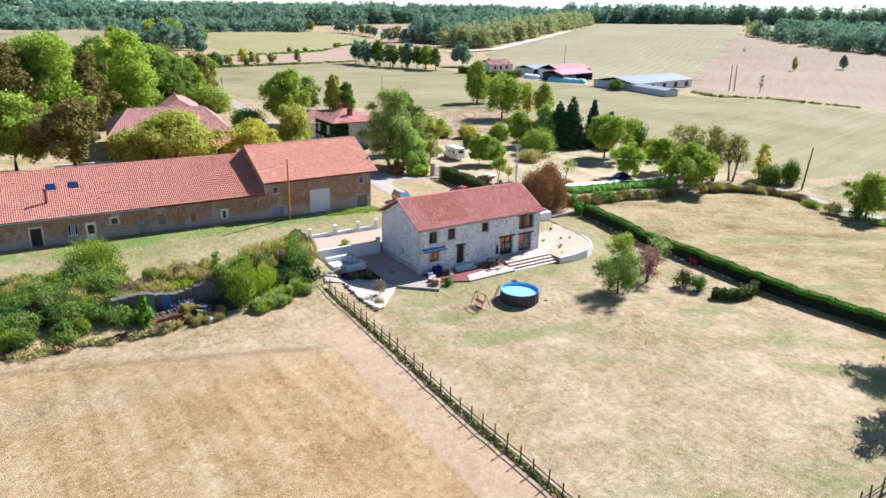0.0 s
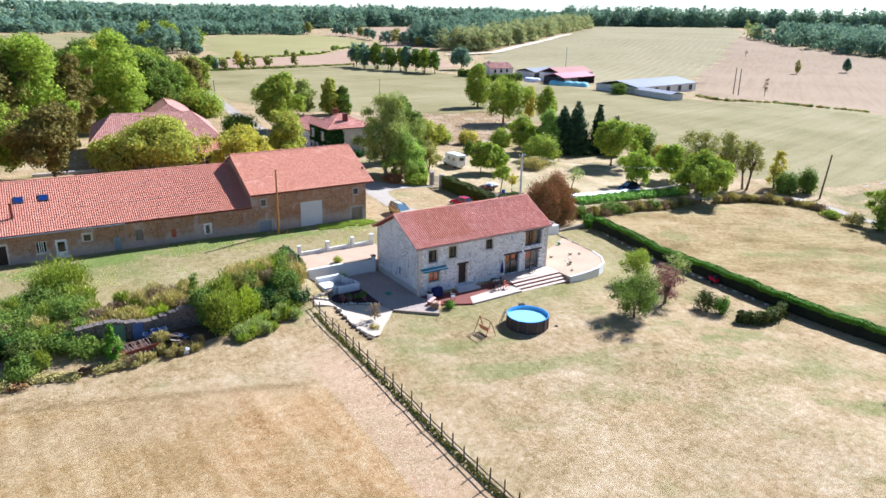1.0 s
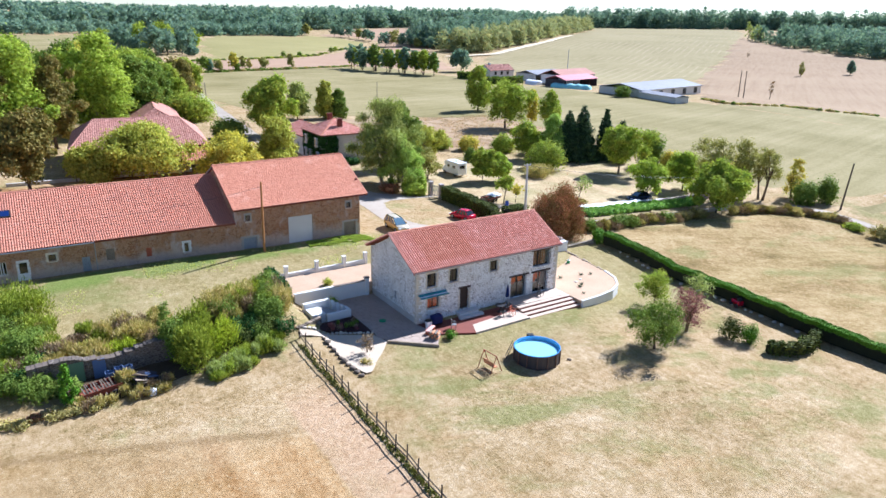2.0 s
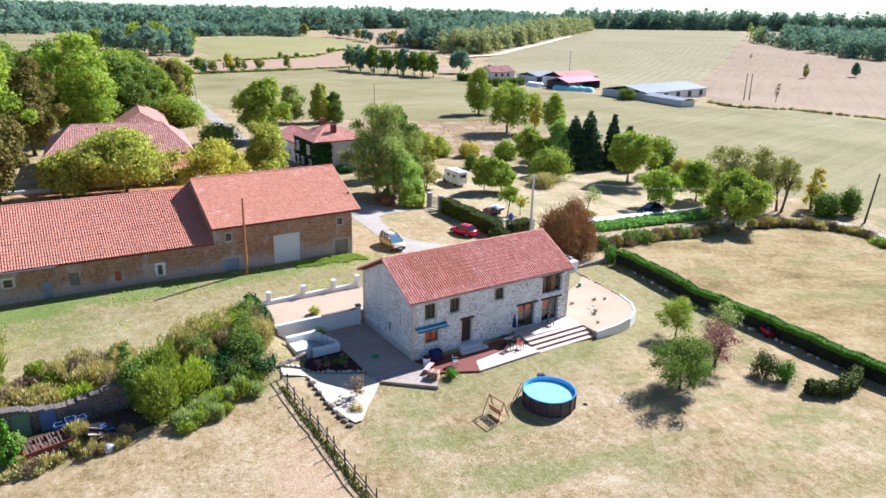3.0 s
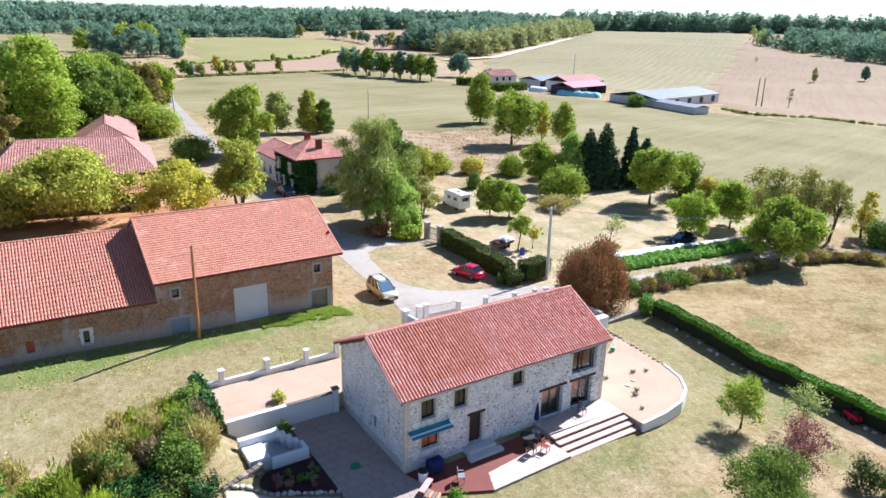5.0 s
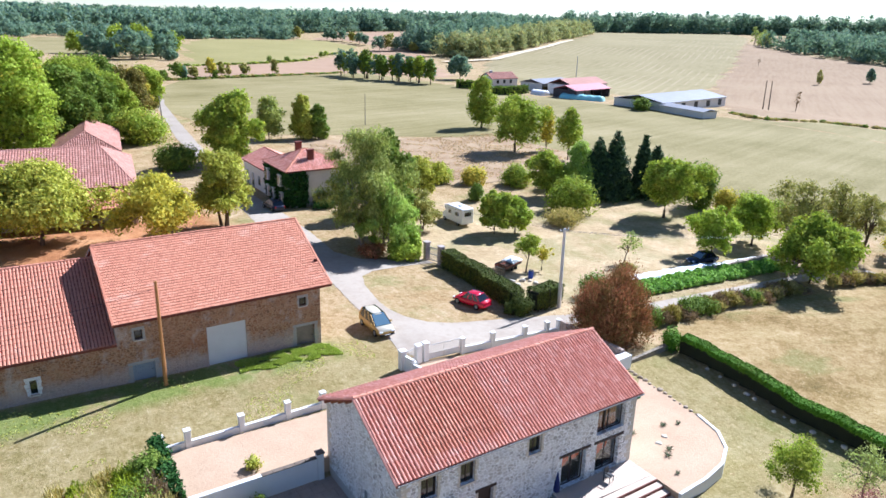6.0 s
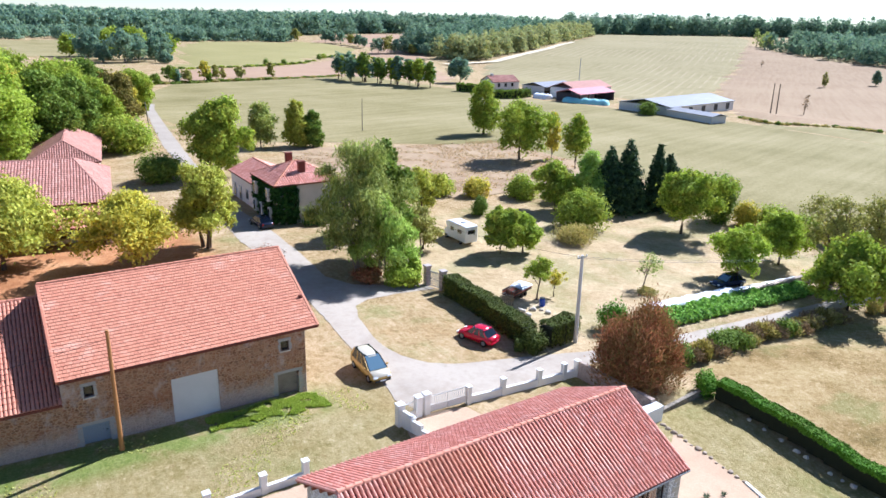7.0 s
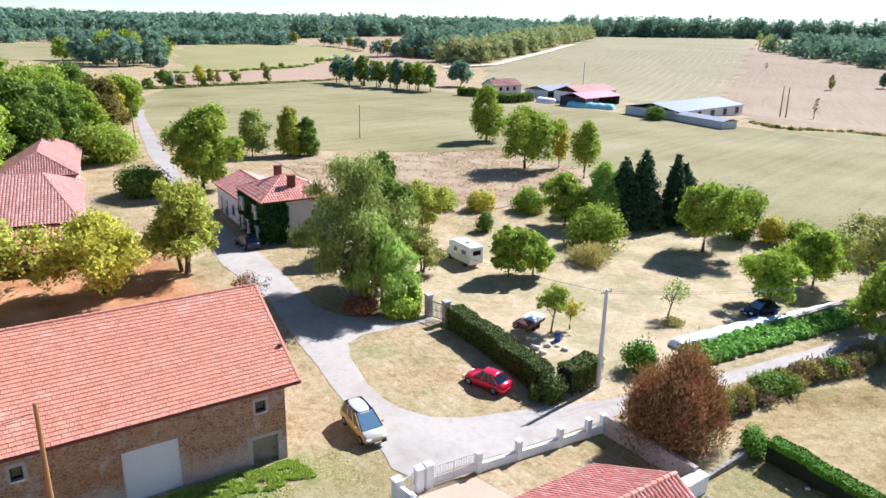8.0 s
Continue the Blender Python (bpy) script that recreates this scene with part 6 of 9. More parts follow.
shrub("laurel", "low glossy green laurel bush by the gate", "shrub", 25.2, 40.9, 2.9, 1.1, LEAF_BRIGHT, 109, 900, 0.28)
tree("shrub_tree", "loose olive-green shrub tree", "tree", 32.0, 50.6, 5.4, 2.3, LEAF_ASH, 110, 1900, 0.26, stems=3, thin=0.35)
shrub("garden_shrub", "rounded green shrub at the orchard edge", "shrub", 61.3, 67.2, 3.9, 2.7, LEAF_OAK, 111, 1700, 0.3)
tree("garden_tree", "olive-green tree at the orchard edge", "tree", 61.4, 59.1, 7.6, 3.1, LEAF_OAK, 112, 2800, 0.34)
shrub("garden_shrub", "big dark round garden bush", "shrub", 59.1, 51.0, 5.4, 3.7, LEAF_OAK, 113, 3000, 0.3)
shrub("dead_shrub", "tangled grey-brown half-dead shrub", "shrub", 53.2, 45.8, 2.4, 3.2, LEAF_DRYVERGE, 114, 1300, 0.2, spray=0.6)
tree("garden_tree", "bushy bright green tree before the spruces", "tree", 66.6, 57.4, 9.6, 2.9, LEAF_FRESH, 1150, 3200, 0.3, "tall", 0.04)
conifer("spruce", "tall dark green spruce with a broken outline", 70.0, 56.4, 10.4, 2.9, 116, 3000)
conifer("spruce", "tall dark green spruce tree", 73.0, 55.4, 11.6, 2.5, 117, 2800)
conifer("spruce", "slender dark green spruce standing apart", 77.6, 53.4, 11.0, 1.7, 118, 1800)
conifer("spruce", "small dark green spruce tree", 97.3, 67.0, 5.2, 1.8, 119, 1200)
tree("garden_tree", "spreading green tree on open grass", "tree", 70.8, 42.5, 9.4, 4.8, LEAF_OAK, 120, 4600, 0.36, trunk=0.24)
shrub("garden_shrub", "tall dark green garden bush", "shrub", 82.0, 44.7, 7.6, 3.0, LEAF_DARK, 121, 2400, 0.34)
for i, (x, y, h, r) in enumerate([(83.7, 41.1, 4.1, 2.4), (85.2, 37.6, 4.4, 2.5), (87, 33.5, 3.6, 2.2), (88, 29, 4.2, 2.3), (79.0, 49.5, 4.6, 2.2), (66, 63, 4.0, 2.4), (55, 71, 3.2, 2.4), (50, 74, 3.0, 2.6), (45.5, 75, 3.2, 2.4)]):
    shrub("hedge_bush", "wild green bush in the garden boundary", "shrub", x, y, h, r, LEAF_OAK if i % 3 else LEAF_ORANGE, 130 + i, 1300, 0.3, group="boundary bushes", twigs=False)
tree("fruit_tree", "small bright green fruit tree", "tree", 60.6, 26.3, 6.9, 2.9, LEAF_BRIGHT, 145, 2000, 0.3)
tree("fruit_tree", "small bright green fruit tree", "tree", 71.5, 27.7, 6.9, 3.3, LEAF_BRIGHT, 146, 2600, 0.32)
tree("walnut_tree", "large spreading green walnut tree", "tree", 63.8, 14.9, 8.2, 4.4, LEAF_OAK, 147, 5200, 0.34, trunk=0.12)
tree("ash_tree", "spindly tree with thin olive leaves", "tree", 70.5, 20.8, 11.2, 3.5, LEAF_ASH, 148, 2600, 0.22, "round", 0.3, thin=0.45, stems=3)
tree("ash_tree", "spindly tree with thin olive leaves", "tree", 75.0, 18.6, 10.8, 3.2, LEAF_ASH, 149, 2600, 0.22, "round", 0.3, thin=0.45, stems=3)
tree("ash_tree", "spindly tree with thin olive leaves", "tree", 79.5, 17.6, 9.6, 2.6, LEAF_ASH, 150, 2200, 0.22, "round", 0.3, thin=0.45, stems=3)
tree("ash_tree", "half-bare young tree beside the lane", "tree", 86.4, 15.9, 7.2, 2.0, LEAF_ORANGE, 151, 1300, 0.24, "tall", 0.1, thin=0.5, stems=2)
shrub("lane_bush", "dark green bush beside the lane", "shrub", 84.0, 12.6, 4.4, 2.1, LEAF_DARK, 152, 1500, 0.28)
shrub("lane_bush", "dark green bush beside the lane", "shrub", 88.0, 11.0, 4.8, 1.9, LEAF_DARK, 153, 1400, 0.28)
tree("lane_tree", "bushy green tree beside the lane", "tree", 82.5, -6.5, 8.0, 3.2, LEAF_OAK, 154, 2600, 0.32, trunk=0.05)
tree("lane_tree", "bushy green tree beside the lane", "tree", 87.5, -11.5, 7.0, 3.4, LEAF_OAK, 155, 2400, 0.32, trunk=0.05)
tree("plum_tree", "little tree over a junk corner", "tree", 34.2, 31.4, 4.4, 1.6, LEAF_OAK, 156, 1300, 0.24, trunk=0.4, lean=(0.7, 0.2))
tree("plum_tree", "thin young tree with few leaves", "tree", 36.6, 31.4, 3.0, 1.0, LEAF_ORANGE, 157, 500, 0.22, trunk=0.4, thin=0.3)
tree("bare_sapling", "leaning almost bare sapling", "tree", 47.5, 29.1, 4.2, 1.5, LEAF_GREY, 158, 300, 0.2, "tall", 0.4, thin=0.6, lean=(1.2, 0.0))
tree("oak_tree", "old field oak in dry pasture", "tree", 96.0, 125.1, 13.6, 4.6, LEAF_OAK, 160, 2800, 0.46, "tall", 0.1, thin=0.2)
tree("oak_tree", "old field oak with ivy at its trunk", "tree", 81.8, 93.0, 12.5, 5.6, LEAF_OAK, 161, 3400, 0.44, trunk=0.1, thin=0.22)
tree("dead_oak", "half-dead bare oak with ivy", "tree", 89.1, 91.2, 10.2, 2.0, LEAF_ORANGE, 162, 1200, 0.36, "tall", 0.2, BARK_PALE, thin=0.4)
tree("oak_tree", "slim yellow-green oak in dry pasture", "tree", 86.6, 81.3, 11.0, 3.3, LEAF_OAK, 163, 1500, 0.42, "tall", 0.3, thin=0.3)
tree("oak_tree", "dense dark oak beside the lane", "tree", 20.8, 98.4, 13.2, 5.0, LEAF_OAK, 164, 6500, 0.44, trunk=0.08)
tree("poplar_tree", "thin pale green pasture tree", "tree", 37.3, 124.2, 9.6, 3.6, LEAF_WILLOW, 165, 1700, 0.4, "tall", 0.15, thin=0.2)
tree("young_tree", "bright lime green young tree", "tree", 45.0, 123.4, 10.2, 3.2, LEAF_LIME, 166, 2400, 0.42, "tall", 0.05)
tree("young_tree", "dark green young pasture tree", "tree", 48.0, 122.0, 8.0, 2.6, LEAF_DARK, 167, 1800, 0.4, "tall", 0.03)
tree("willow_tree", "yellow-green willow with loose crown", "tree", 8.8, 60.6, 10.0, 3.8, LEAF_LIME, 168, 4200, 0.3, "round", 0.12, stems=3, thin=0.2, droop=0.4)
tree("lime_tree", "spreading tree with yellow leaves behind the barn", "tree", 0.5, 57.5, 8.2, 4.6, LEAF_YELLOW, 169, 4200, 0.32, stems=2, thin=0.12)
tree("lime_tree", "spreading tree with yellow-green leaves behind the barn", "tree", -11.4, 63.4, 9.6, 6.6, LEAF_LIME, 170, 6200, 0.36, stems=2, thin=0.1)
tree("lime_tree", "spreading tree with yellow leaves behind the barn", "tree", -19.0, 66.0, 6.4, 4.0, LEAF_LIME, 171, 4200, 0.36, stems=2, thin=0.1)
shrub("round_bush", "big rounded olive bush by the lane", "shrub", 11.0, 127.0, 7.2, 5.4, LEAF_OAK, 172, 3200, 0.42)
shrub("dark_shrub", "dark purple-green shrub by the lane", "shrub", 11.8, 97.8, 4.6, 3.8, LEAF_DARK, 173, 2400, 0.34)
tree("chestnut_tree", "dark green tree behind the barn", "tree", -35.5, 70.0, 13.0, 4.6, LEAF_OAK, 174, 4200, 0.42)
tree("chestnut_tree", "tree turning brown behind the barn", "tree", -27.0, 67.0, 11.8, 5.0, LEAF_BROWN, 175, 4600, 0.42)
tree("chestnut_tree", "dark green tree behind the barn", "tree", -45.0, 66.0, 11.0, 5.0, LEAF_DARK, 176, 3600, 0.42)
# the park wood west of the lane
rp = random.Random(5)
PARK = [(-27, 98, 23, 6.2, LEAF_BRIGHT), (-20.5, 101, 17, 4.6, LEAF_BROWN), (-33, 96, 19, 6.5, LEAF_BROWN), (-44, 98, 19, 7, LEAF_OAK), (-10, 114, 21, 7.6, LEAF_BRIGHT), (-2, 124, 16, 6.0, LEAF_DARK), (4, 134, 14, 5.5, LEAF_DARK), (-16, 126, 19, 6.5, LEAF_DARK), (9, 142, 12.5, 5.0, LEAF_OAK), (13, 152, 13, 5.0, LEAF_BROWN), (1, 148, 16, 6.5, LEAF_OAK), (-10, 144, 18, 7, LEAF_ORANGE), (-28, 124, 20, 7.5, LEAF_OAK), (-40, 116, 20, 7.5, LEAF_DARK), (-52, 110, 20, 7.5, LEAF_OAK), (-24, 142, 19, 7.5, LEAF_DARK), (17, 164, 12, 4.6, LEAF_ORANGE), (6, 166, 15, 6.5, LEAF_OAK), (-8, 166, 17, 7, LEAF_DARK), (-58, 92, 18, 7, LEAF_BRIGHT), (-22, 162, 18, 7, LEAF_OAK), (22, 178, 12, 5, LEAF_OAK), (12, 184, 14, 6, LEAF_DARK), (-4, 184, 16, 7, LEAF_OAK)]
for i, (x, y, h, r, leaf) in enumerate(PARK):
    tree("park_tree", {LEAF_BRIGHT: "tall bright green park tree", LEAF_LIME: "yellow-green tree of the park wood", LEAF_BROWN: "brownish tree of the park wood", LEAF_ORANGE: "park tree turning brown"}.get(leaf, "tall dark green park tree"), "tree", x, y, h, r, leaf, 200 + i, 5200, 0.46, trunk=0.04, group="park wood")
tree("lane_tree", "tree at the lane's bend", "tree", 28.0, 200.0, 10.0, 3.6, LEAF_OAK, 230, 1800, 0.5)
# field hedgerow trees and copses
HEDGE_LINE = [(47, 273, 4.2, 2.2, LEAF_DARK), (53, 276, 7.4, 2.6, LEAF_DARK), (56, 277, 5.6, 2.0, LEAF_FAR_HAZE), (60.5, 279, 5.4, 2.4, LEAF_ASH), (68, 282, 9.2, 2.4, LEAF_ORANGE), (70, 283, 5.0, 1.8, LEAF_DARK), (73.5, 285, 7.0, 1.8, LEAF_ASH), (77.5, 288, 5.6, 1.2, LEAF_DRYVERGE), (85, 290, 6.2, 2.3, LEAF_ASH), (101, 295, 7.6, 1.9, LEAF_ASH)]
for i, (x, y, h, r, leaf) in enumerate(HEDGE_LINE):
    tree("hedgerow_tree", {LEAF_ORANGE: "small yellowing tree in a field hedge", LEAF_DARK: "small dark tree in a field hedge"}.get(leaf, "small thin olive tree in a field hedge"), "tree", x, y, h, r, leaf, 240 + i, 520, 0.55, "round", 0.16, group="hedgerow trees", thin=0.25)
for i in range(25):
    f = i / 24
    tree("copse_tree", "slim dark tree of a field copse", "tree", 130.5 + 21 * f + rp.uniform(-2, 3), 287 - 49 * f + rp.uniform(-4, 4), rp.uniform(10.5, 13.5), rp.uniform(2.8, 3.7), (LEAF_FAR_HAZE, LEAF_OAK, LEAF_FAR_HAZE, LEAF_DARK)[i % 4], 260 + i, 620, 0.62, "round", 0.16, group="field copse", thin=0.12)
tree("field_oak", "single broad field oak in pasture", "tree", 179, 257, 11.5, 5.0, LEAF_FAR_HAZE, 290, 1500, 0.7, trunk=0.16)
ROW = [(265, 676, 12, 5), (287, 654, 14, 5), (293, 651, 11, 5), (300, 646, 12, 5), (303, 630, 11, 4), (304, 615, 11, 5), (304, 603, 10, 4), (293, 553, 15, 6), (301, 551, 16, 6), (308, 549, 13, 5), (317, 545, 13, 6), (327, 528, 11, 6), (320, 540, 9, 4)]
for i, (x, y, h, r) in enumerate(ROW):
    tree("hedgerow_tree", "far round tree in a field hedge", "tree", x, y, h, r, LEAF_FAR_HAZE if i % 4 else LEAF_ASH, 300 + i, 420, 1.0, trunk=0.14, group="far hedge trees")
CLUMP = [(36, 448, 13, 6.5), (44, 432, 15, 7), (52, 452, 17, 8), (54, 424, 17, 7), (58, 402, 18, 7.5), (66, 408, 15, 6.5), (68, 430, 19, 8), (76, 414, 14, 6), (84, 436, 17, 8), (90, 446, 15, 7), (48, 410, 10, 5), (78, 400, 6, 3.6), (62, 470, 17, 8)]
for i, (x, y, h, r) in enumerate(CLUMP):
    tree("pasture_tree", "tall dark field tree of a pasture clump", "tree", x, y, h, r, LEAF_FAR_HAZE if i % 3 else LEAF_OAK, 320 + i, 900, 0.95, trunk=0.1, group="pasture trees")
tree("field_tree", "lone slim brownish tree in a bare field", "tree", 440, 228, 10.5, 2.0, LEAF_ASH, 340, 300, 0.7, "tall", 0.16, thin=0.3)
tree("field_tree", "lone dark tree in a bare field", "tree", 486, 219, 10.5, 2.7, LEAF_FAR_HAZE, 341, 420, 0.8, "tall", 0.2)
tree("dead_tree", "bare grey tree at the field's edge", "tree", 286, 150, 9.6, 2.0, LEAF_DRYTWIG, 342, 60, 0.5, "tall", 0.3, BARK, thin=0.5)
tree("dead_tree", "small bare tree in a bare field", "tree", 526, 329, 6.5, 1.8, LEAF_DRYTWIG, 343, 60, 0.5, "tall", 0.3, BARK, thin=0.5)
for i, (x, y, h) in enumerate([(745, 483, 21), (735, 470, 15), (722, 460, 12), (705, 445, 20), (693, 433, 16), (712, 450, 9)]):
    tree("grey_tree", "thin leafless grey tree at the wood's edge", "tree", x, y, h, 4.2, LEAF_GREY, 345 + i, 260, 0.9, "round", 0.12, BARK_PALE, group="thin grey trees", thin=0.45, stems=2)


# ---- terraces, walls and steps round the house ----
def slab(name, label, category, outline, z0, z1, mat, kind="structure"):
    return tagged(part(name, prismed(outline, z0, z1), mat), label, category, "", kind)


def clip_poly(poly, a, b, axis):
    """The part of a polygon between a and b on one axis."""
    for lim, sign in ((a, 1), (b, -1)):
        out = []
        for i in range(len(poly)):
            p, q = poly[i], poly[(i + 1) % len(poly)]
            dp, dq = (p[axis] - lim) * sign, (q[axis] - lim) * sign
            if dp >= 0:
                out.append(p)
            if dp * dq < 0:
                f = dp / (dp - dq)
                out.append((p[0] + (q[0] - p[0]) * f, p[1] + (q[1] - p[1]) * f))
        poly = out
        if not poly:
            return []
    return poly


def area2(poly):
    return sum(p[0] * q[1] - q[0] * p[1] for p, q in zip(poly, poly[1:] + poly[:1]))


def paved(name, label, category, outline, z0, z1, mat, joint_mat, step, gap=0.012):
    """A paved area: a joint-coloured bed and slabs in rows on it, each cut to the outline."""
    bed = slab(name, label, category, outline, z0, z1 - 0.012, joint_mat)
    if area2(outline) < 0:
        outline = outline[::-1]
    xs, ys = [p[0] for p in outline], [p[1] for p in outline]
    y, row = min(ys), 0
    while y < max(ys):
        x = min(xs) - (row % 2) * step * 0.5
        while x < max(xs):
            c = clip_poly(clip_poly(list(outline), x + gap, x + step - gap, 0), y + gap, y + step - gap, 1)
            if len(c) > 2 and area2(c) > 0.02:
                part("paving_slab", prismed(c, z1 - 0.05, z1), mat, bed)
            x += step
        y += step
        row += 1
    return bed


# paved yard below the west gable
paved("patio", "grey-beige paved yard in the house's shade", "patio", [(-0.03, 8.66), (-4.3, 8.66), (-4.2, 4.5), (-4.2, 0.2), (-4.4, -0.6), (-3.9, -1.6), (-0.45, -4.5), (0.7, -3.0), (0.3, -1.2), (-0.03, 0.0)], -1.4, -0.68, PAVING, PAVING_JOINT, 0.8)
slab("patio_edge", "pale stone edging of the paved yard", "kerb", [(-3.95, -1.72), (-0.45, -4.72), (-0.4, -4.52), (-3.9, -1.5)], -1.3, -0.645, STONE_FIELD)
drape("garden_path", [(-10.4, 2.3), (-8.65, 1.5), (-8.7, -3.2), (-8.1, -5.75), (-7.5, -5.75), (-4.0, -1.75), (-4.5, 0.0), (-7.0, 1.5), (-10.2, 3.2)], PAVING_PALE, 0.13, 0.7, "pale sandy garden path", wobble=0.05)
rs = random.Random(8)


def boulder(name, label, x, y, r, mat, seed, z=None, group="", squash=0.65):
    bm = bmesh.new()
    bmesh.ops.create_icosphere(bm, subdivisions=2, radius=1.0)
    rr = random.Random(seed)
    ph = [rr.uniform(0, 6.28) for _ in range(3)]
    for v in bm.verts:
        k = 1 + 0.16 * math.sin(3 * v.co.x + ph[0]) + 0.14 * math.sin(4 * v.co.y + ph[1]) + 0.1 * math.sin(5 * v.co.z + ph[2])
        v.co = Vector((v.co.x * k * r, v.co.y * k * r * rr.uniform(0.95, 1.05), v.co.z * k * r * squash + r * squash * 0.6))
    ob = part(name, bm, mat, None, "", True)
    ob.location = (x, y, (G(x, y) if z is None else z) - 0.02)
    ob.rotation_euler = (0, 0, rr.uniform(0, 6.28))
    return tagged(ob, label, "stone", group)


for i in range(11):
    f = i / 10
    boulder("edge_stone", "dark rough stone edging the sandy path", -8.72 + 0.55 * max(0.0, f - 0.6), 1.2 - 7.0 * f, rs.uniform(0.18, 0.32), STONE_DARK, 400 + i, group="stones along the path")
for i in range(16):
    f = i / 15
    boulder("border_stone", "pale stone edging the flower bed", -9.6 + 5.4 * f, 3.35 - 2.75 * f, rs.uniform(0.14, 0.24), STONE_PALE, 420 + i, group="stones round the flower bed")
slab("flower_bed", "dark red-brown mulched flower bed", "flower bed", [(-4.35, 0.6), (-4.3, 4.4), (-7.4, 4.4), (-8.6, 3.2)], -1.3, -0.6, MULCH)
for i in range(14):
    a, b = rs.random(), rs.random()
    x, y = -4.7 - 2.6 * a, 1.4 + 1.6 * a * 0.6 + 1.9 * b * (1 - 0.4 * a)
    shrub("bed_plant", "small plant in the flower bed", "plant", x, y, rs.uniform(0.3, 0.7), rs.uniform(0.2, 0.38), (LEAF_PURPLE, LEAF_DARK, LEAF_DRYTWIG)[i % 3], 440 + i, 90, 0.12, -0.62, group="flower bed plants", twigs=False)
tree("olive_shrub", "grey-brown twiggy shrub in a stone ring", "shrub", -6.4, -2.6, 1.9, 0.75, LEAF_DRYTWIG, 455, 320, 0.14, thin=0.2)
shrub("path_plant", "reddish low plant at the path's tip", "plant", -7.2, -4.3, 0.6, 0.6, LEAF_DRYBUSH, 456, 200, 0.12)

# white retaining wall and upper gravel terrace
slab("upper_terrace", "upper terrace of tan gravel", "terrace", [(-8.4, 8.9), (-0.02, 8.9), (-0.02, 9.12), (3.0, 9.12), (3.0, 13.9), (-8.4, 14.2)], -1.2, 0.52, GRAVEL)
ret = thing("retaining_wall", "white rendered retaining wall with brown coping", "wall", kind="structure")
part("wall_body", boxed(-8.4, -0.9, 8.68, 8.9, -1.2, 0.86), RENDER_WHITE, ret)
for i in range(11):
    part("coping", boxed(-8.45 + i * 0.685, -8.45 + i * 0.685 + 0.67, 8.63, 8.95, 0.86, 0.92, 0.012), RENDER_WHITE if i < 6 else STONE_DARK, ret)
pil = part("pillar", boxed(-0.9, -0.5, 8.58, 8.98, -1.2, 1.15, 0.01), RENDER_WHITE, ret)
part("pillar_cap", boxed(-0.96, -0.44, 8.52, 9.04, 1.15, 1.24, 0.02), STONE_DARK, pil)


def low_wall(name, label, posts, y, base_h, post_h, w=0.22, pw=0.36, gap=(), mat=None):
    """A low rendered wall with square posts; gap: spans without wall. posts: x of each."""
    ob = thing(name, label, "wall", kind="structure")
    mat = mat or RENDER_WHITE
    for a, b in zip(posts, posts[1:]):
        if (a, b) in gap:
            continue
        g0, g1 = G(a, y), G(b, y)
        bm = bmesh.new()
        v = [bm.verts.new(p) for p in ((a + pw / 2, y - w / 2, g0 - 0.5), (b - pw / 2, y - w / 2, g1 - 0.5), (b - pw / 2, y + w / 2, g1 - 0.5), (a + pw / 2, y + w / 2, g0 - 0.5), (a + pw / 2, y - w / 2, g0 + base_h), (b - pw / 2, y - w / 2, g1 + base_h), (b - pw / 2, y + w / 2, g1 + base_h), (a + pw / 2, y + w / 2, g0 + base_h))]
        for f in ((4, 5, 6, 7), (0, 1, 5, 4), (1, 2, 6, 5), (2, 3, 7, 6), (3, 0, 4, 7)):
            bm.faces.new([v[i] for i in f])
        part("wall_panel", bm, mat, ob)
    for x in posts:
        g = G(x, y)
        p = part("post", boxed(x - pw / 2, x + pw / 2, y - pw / 2, y + pw / 2, g - 0.5, g + post_h, 0.01), mat, ob)
        part("post_cap", boxed(x - pw / 2 - 0.04, x + pw / 2 + 0.04, y - pw / 2 - 0.04, y + pw / 2 + 0.04, g + post_h, g + post_h + 0.08, 0.015), mat, p)
    return ob


low_wall("garden_wall", "low white wall with square posts above the terrace", [-8.7, -7.1, -3.7, -0.55, 2.0], 14.45, 0.5, 1.25)
low_wall("drive_wall", "white drive wall with square posts", [15.25, 18.35, 21.85, 24.4, 25.8], 16.65, 0.6, 1.35)
for x, y, w, h in ((9.6, 16.6, 0.5, 1.55), (9.9, 15.6, 0.4, 1.0), (11.2, 16.9, 0.45, 1.5), (11.85, 16.9, 0.45, 1.55)):
    p = thing("gate_pillar", "white rendered square gate pillar", "pillar", (x, y, G(x, y)), 0, "white gate pillars")
    part("shaft", boxed(-w / 2, w / 2, -w / 2, w / 2, -0.4, h, 0.012), RENDER_WHITE, p)
    part("cap", boxed(-w / 2 - 0.05, w / 2 + 0.05, -w / 2 - 0.05, w / 2 + 0.05, h, h + 0.09, 0.02), RENDER_WHITE, p)

wing = thing("gate_wing_wall", "white rendered wall stepping down from the gate pillar", "wall", kind="structure")
WING = [(9.6, 16.3), (9.75, 15.4), (9.95, 14.5), (10.2, 13.6)]
for k, (a, b) in enumerate(zip(WING, WING[1:])):
    part("wall_panel", prismed([a, (a[0] + 0.22, a[1]), (b[0] + 0.22, b[1]), b], -0.2, G(*a) + 1.25 - 0.3 * k), RENDER_WHITE, wing)


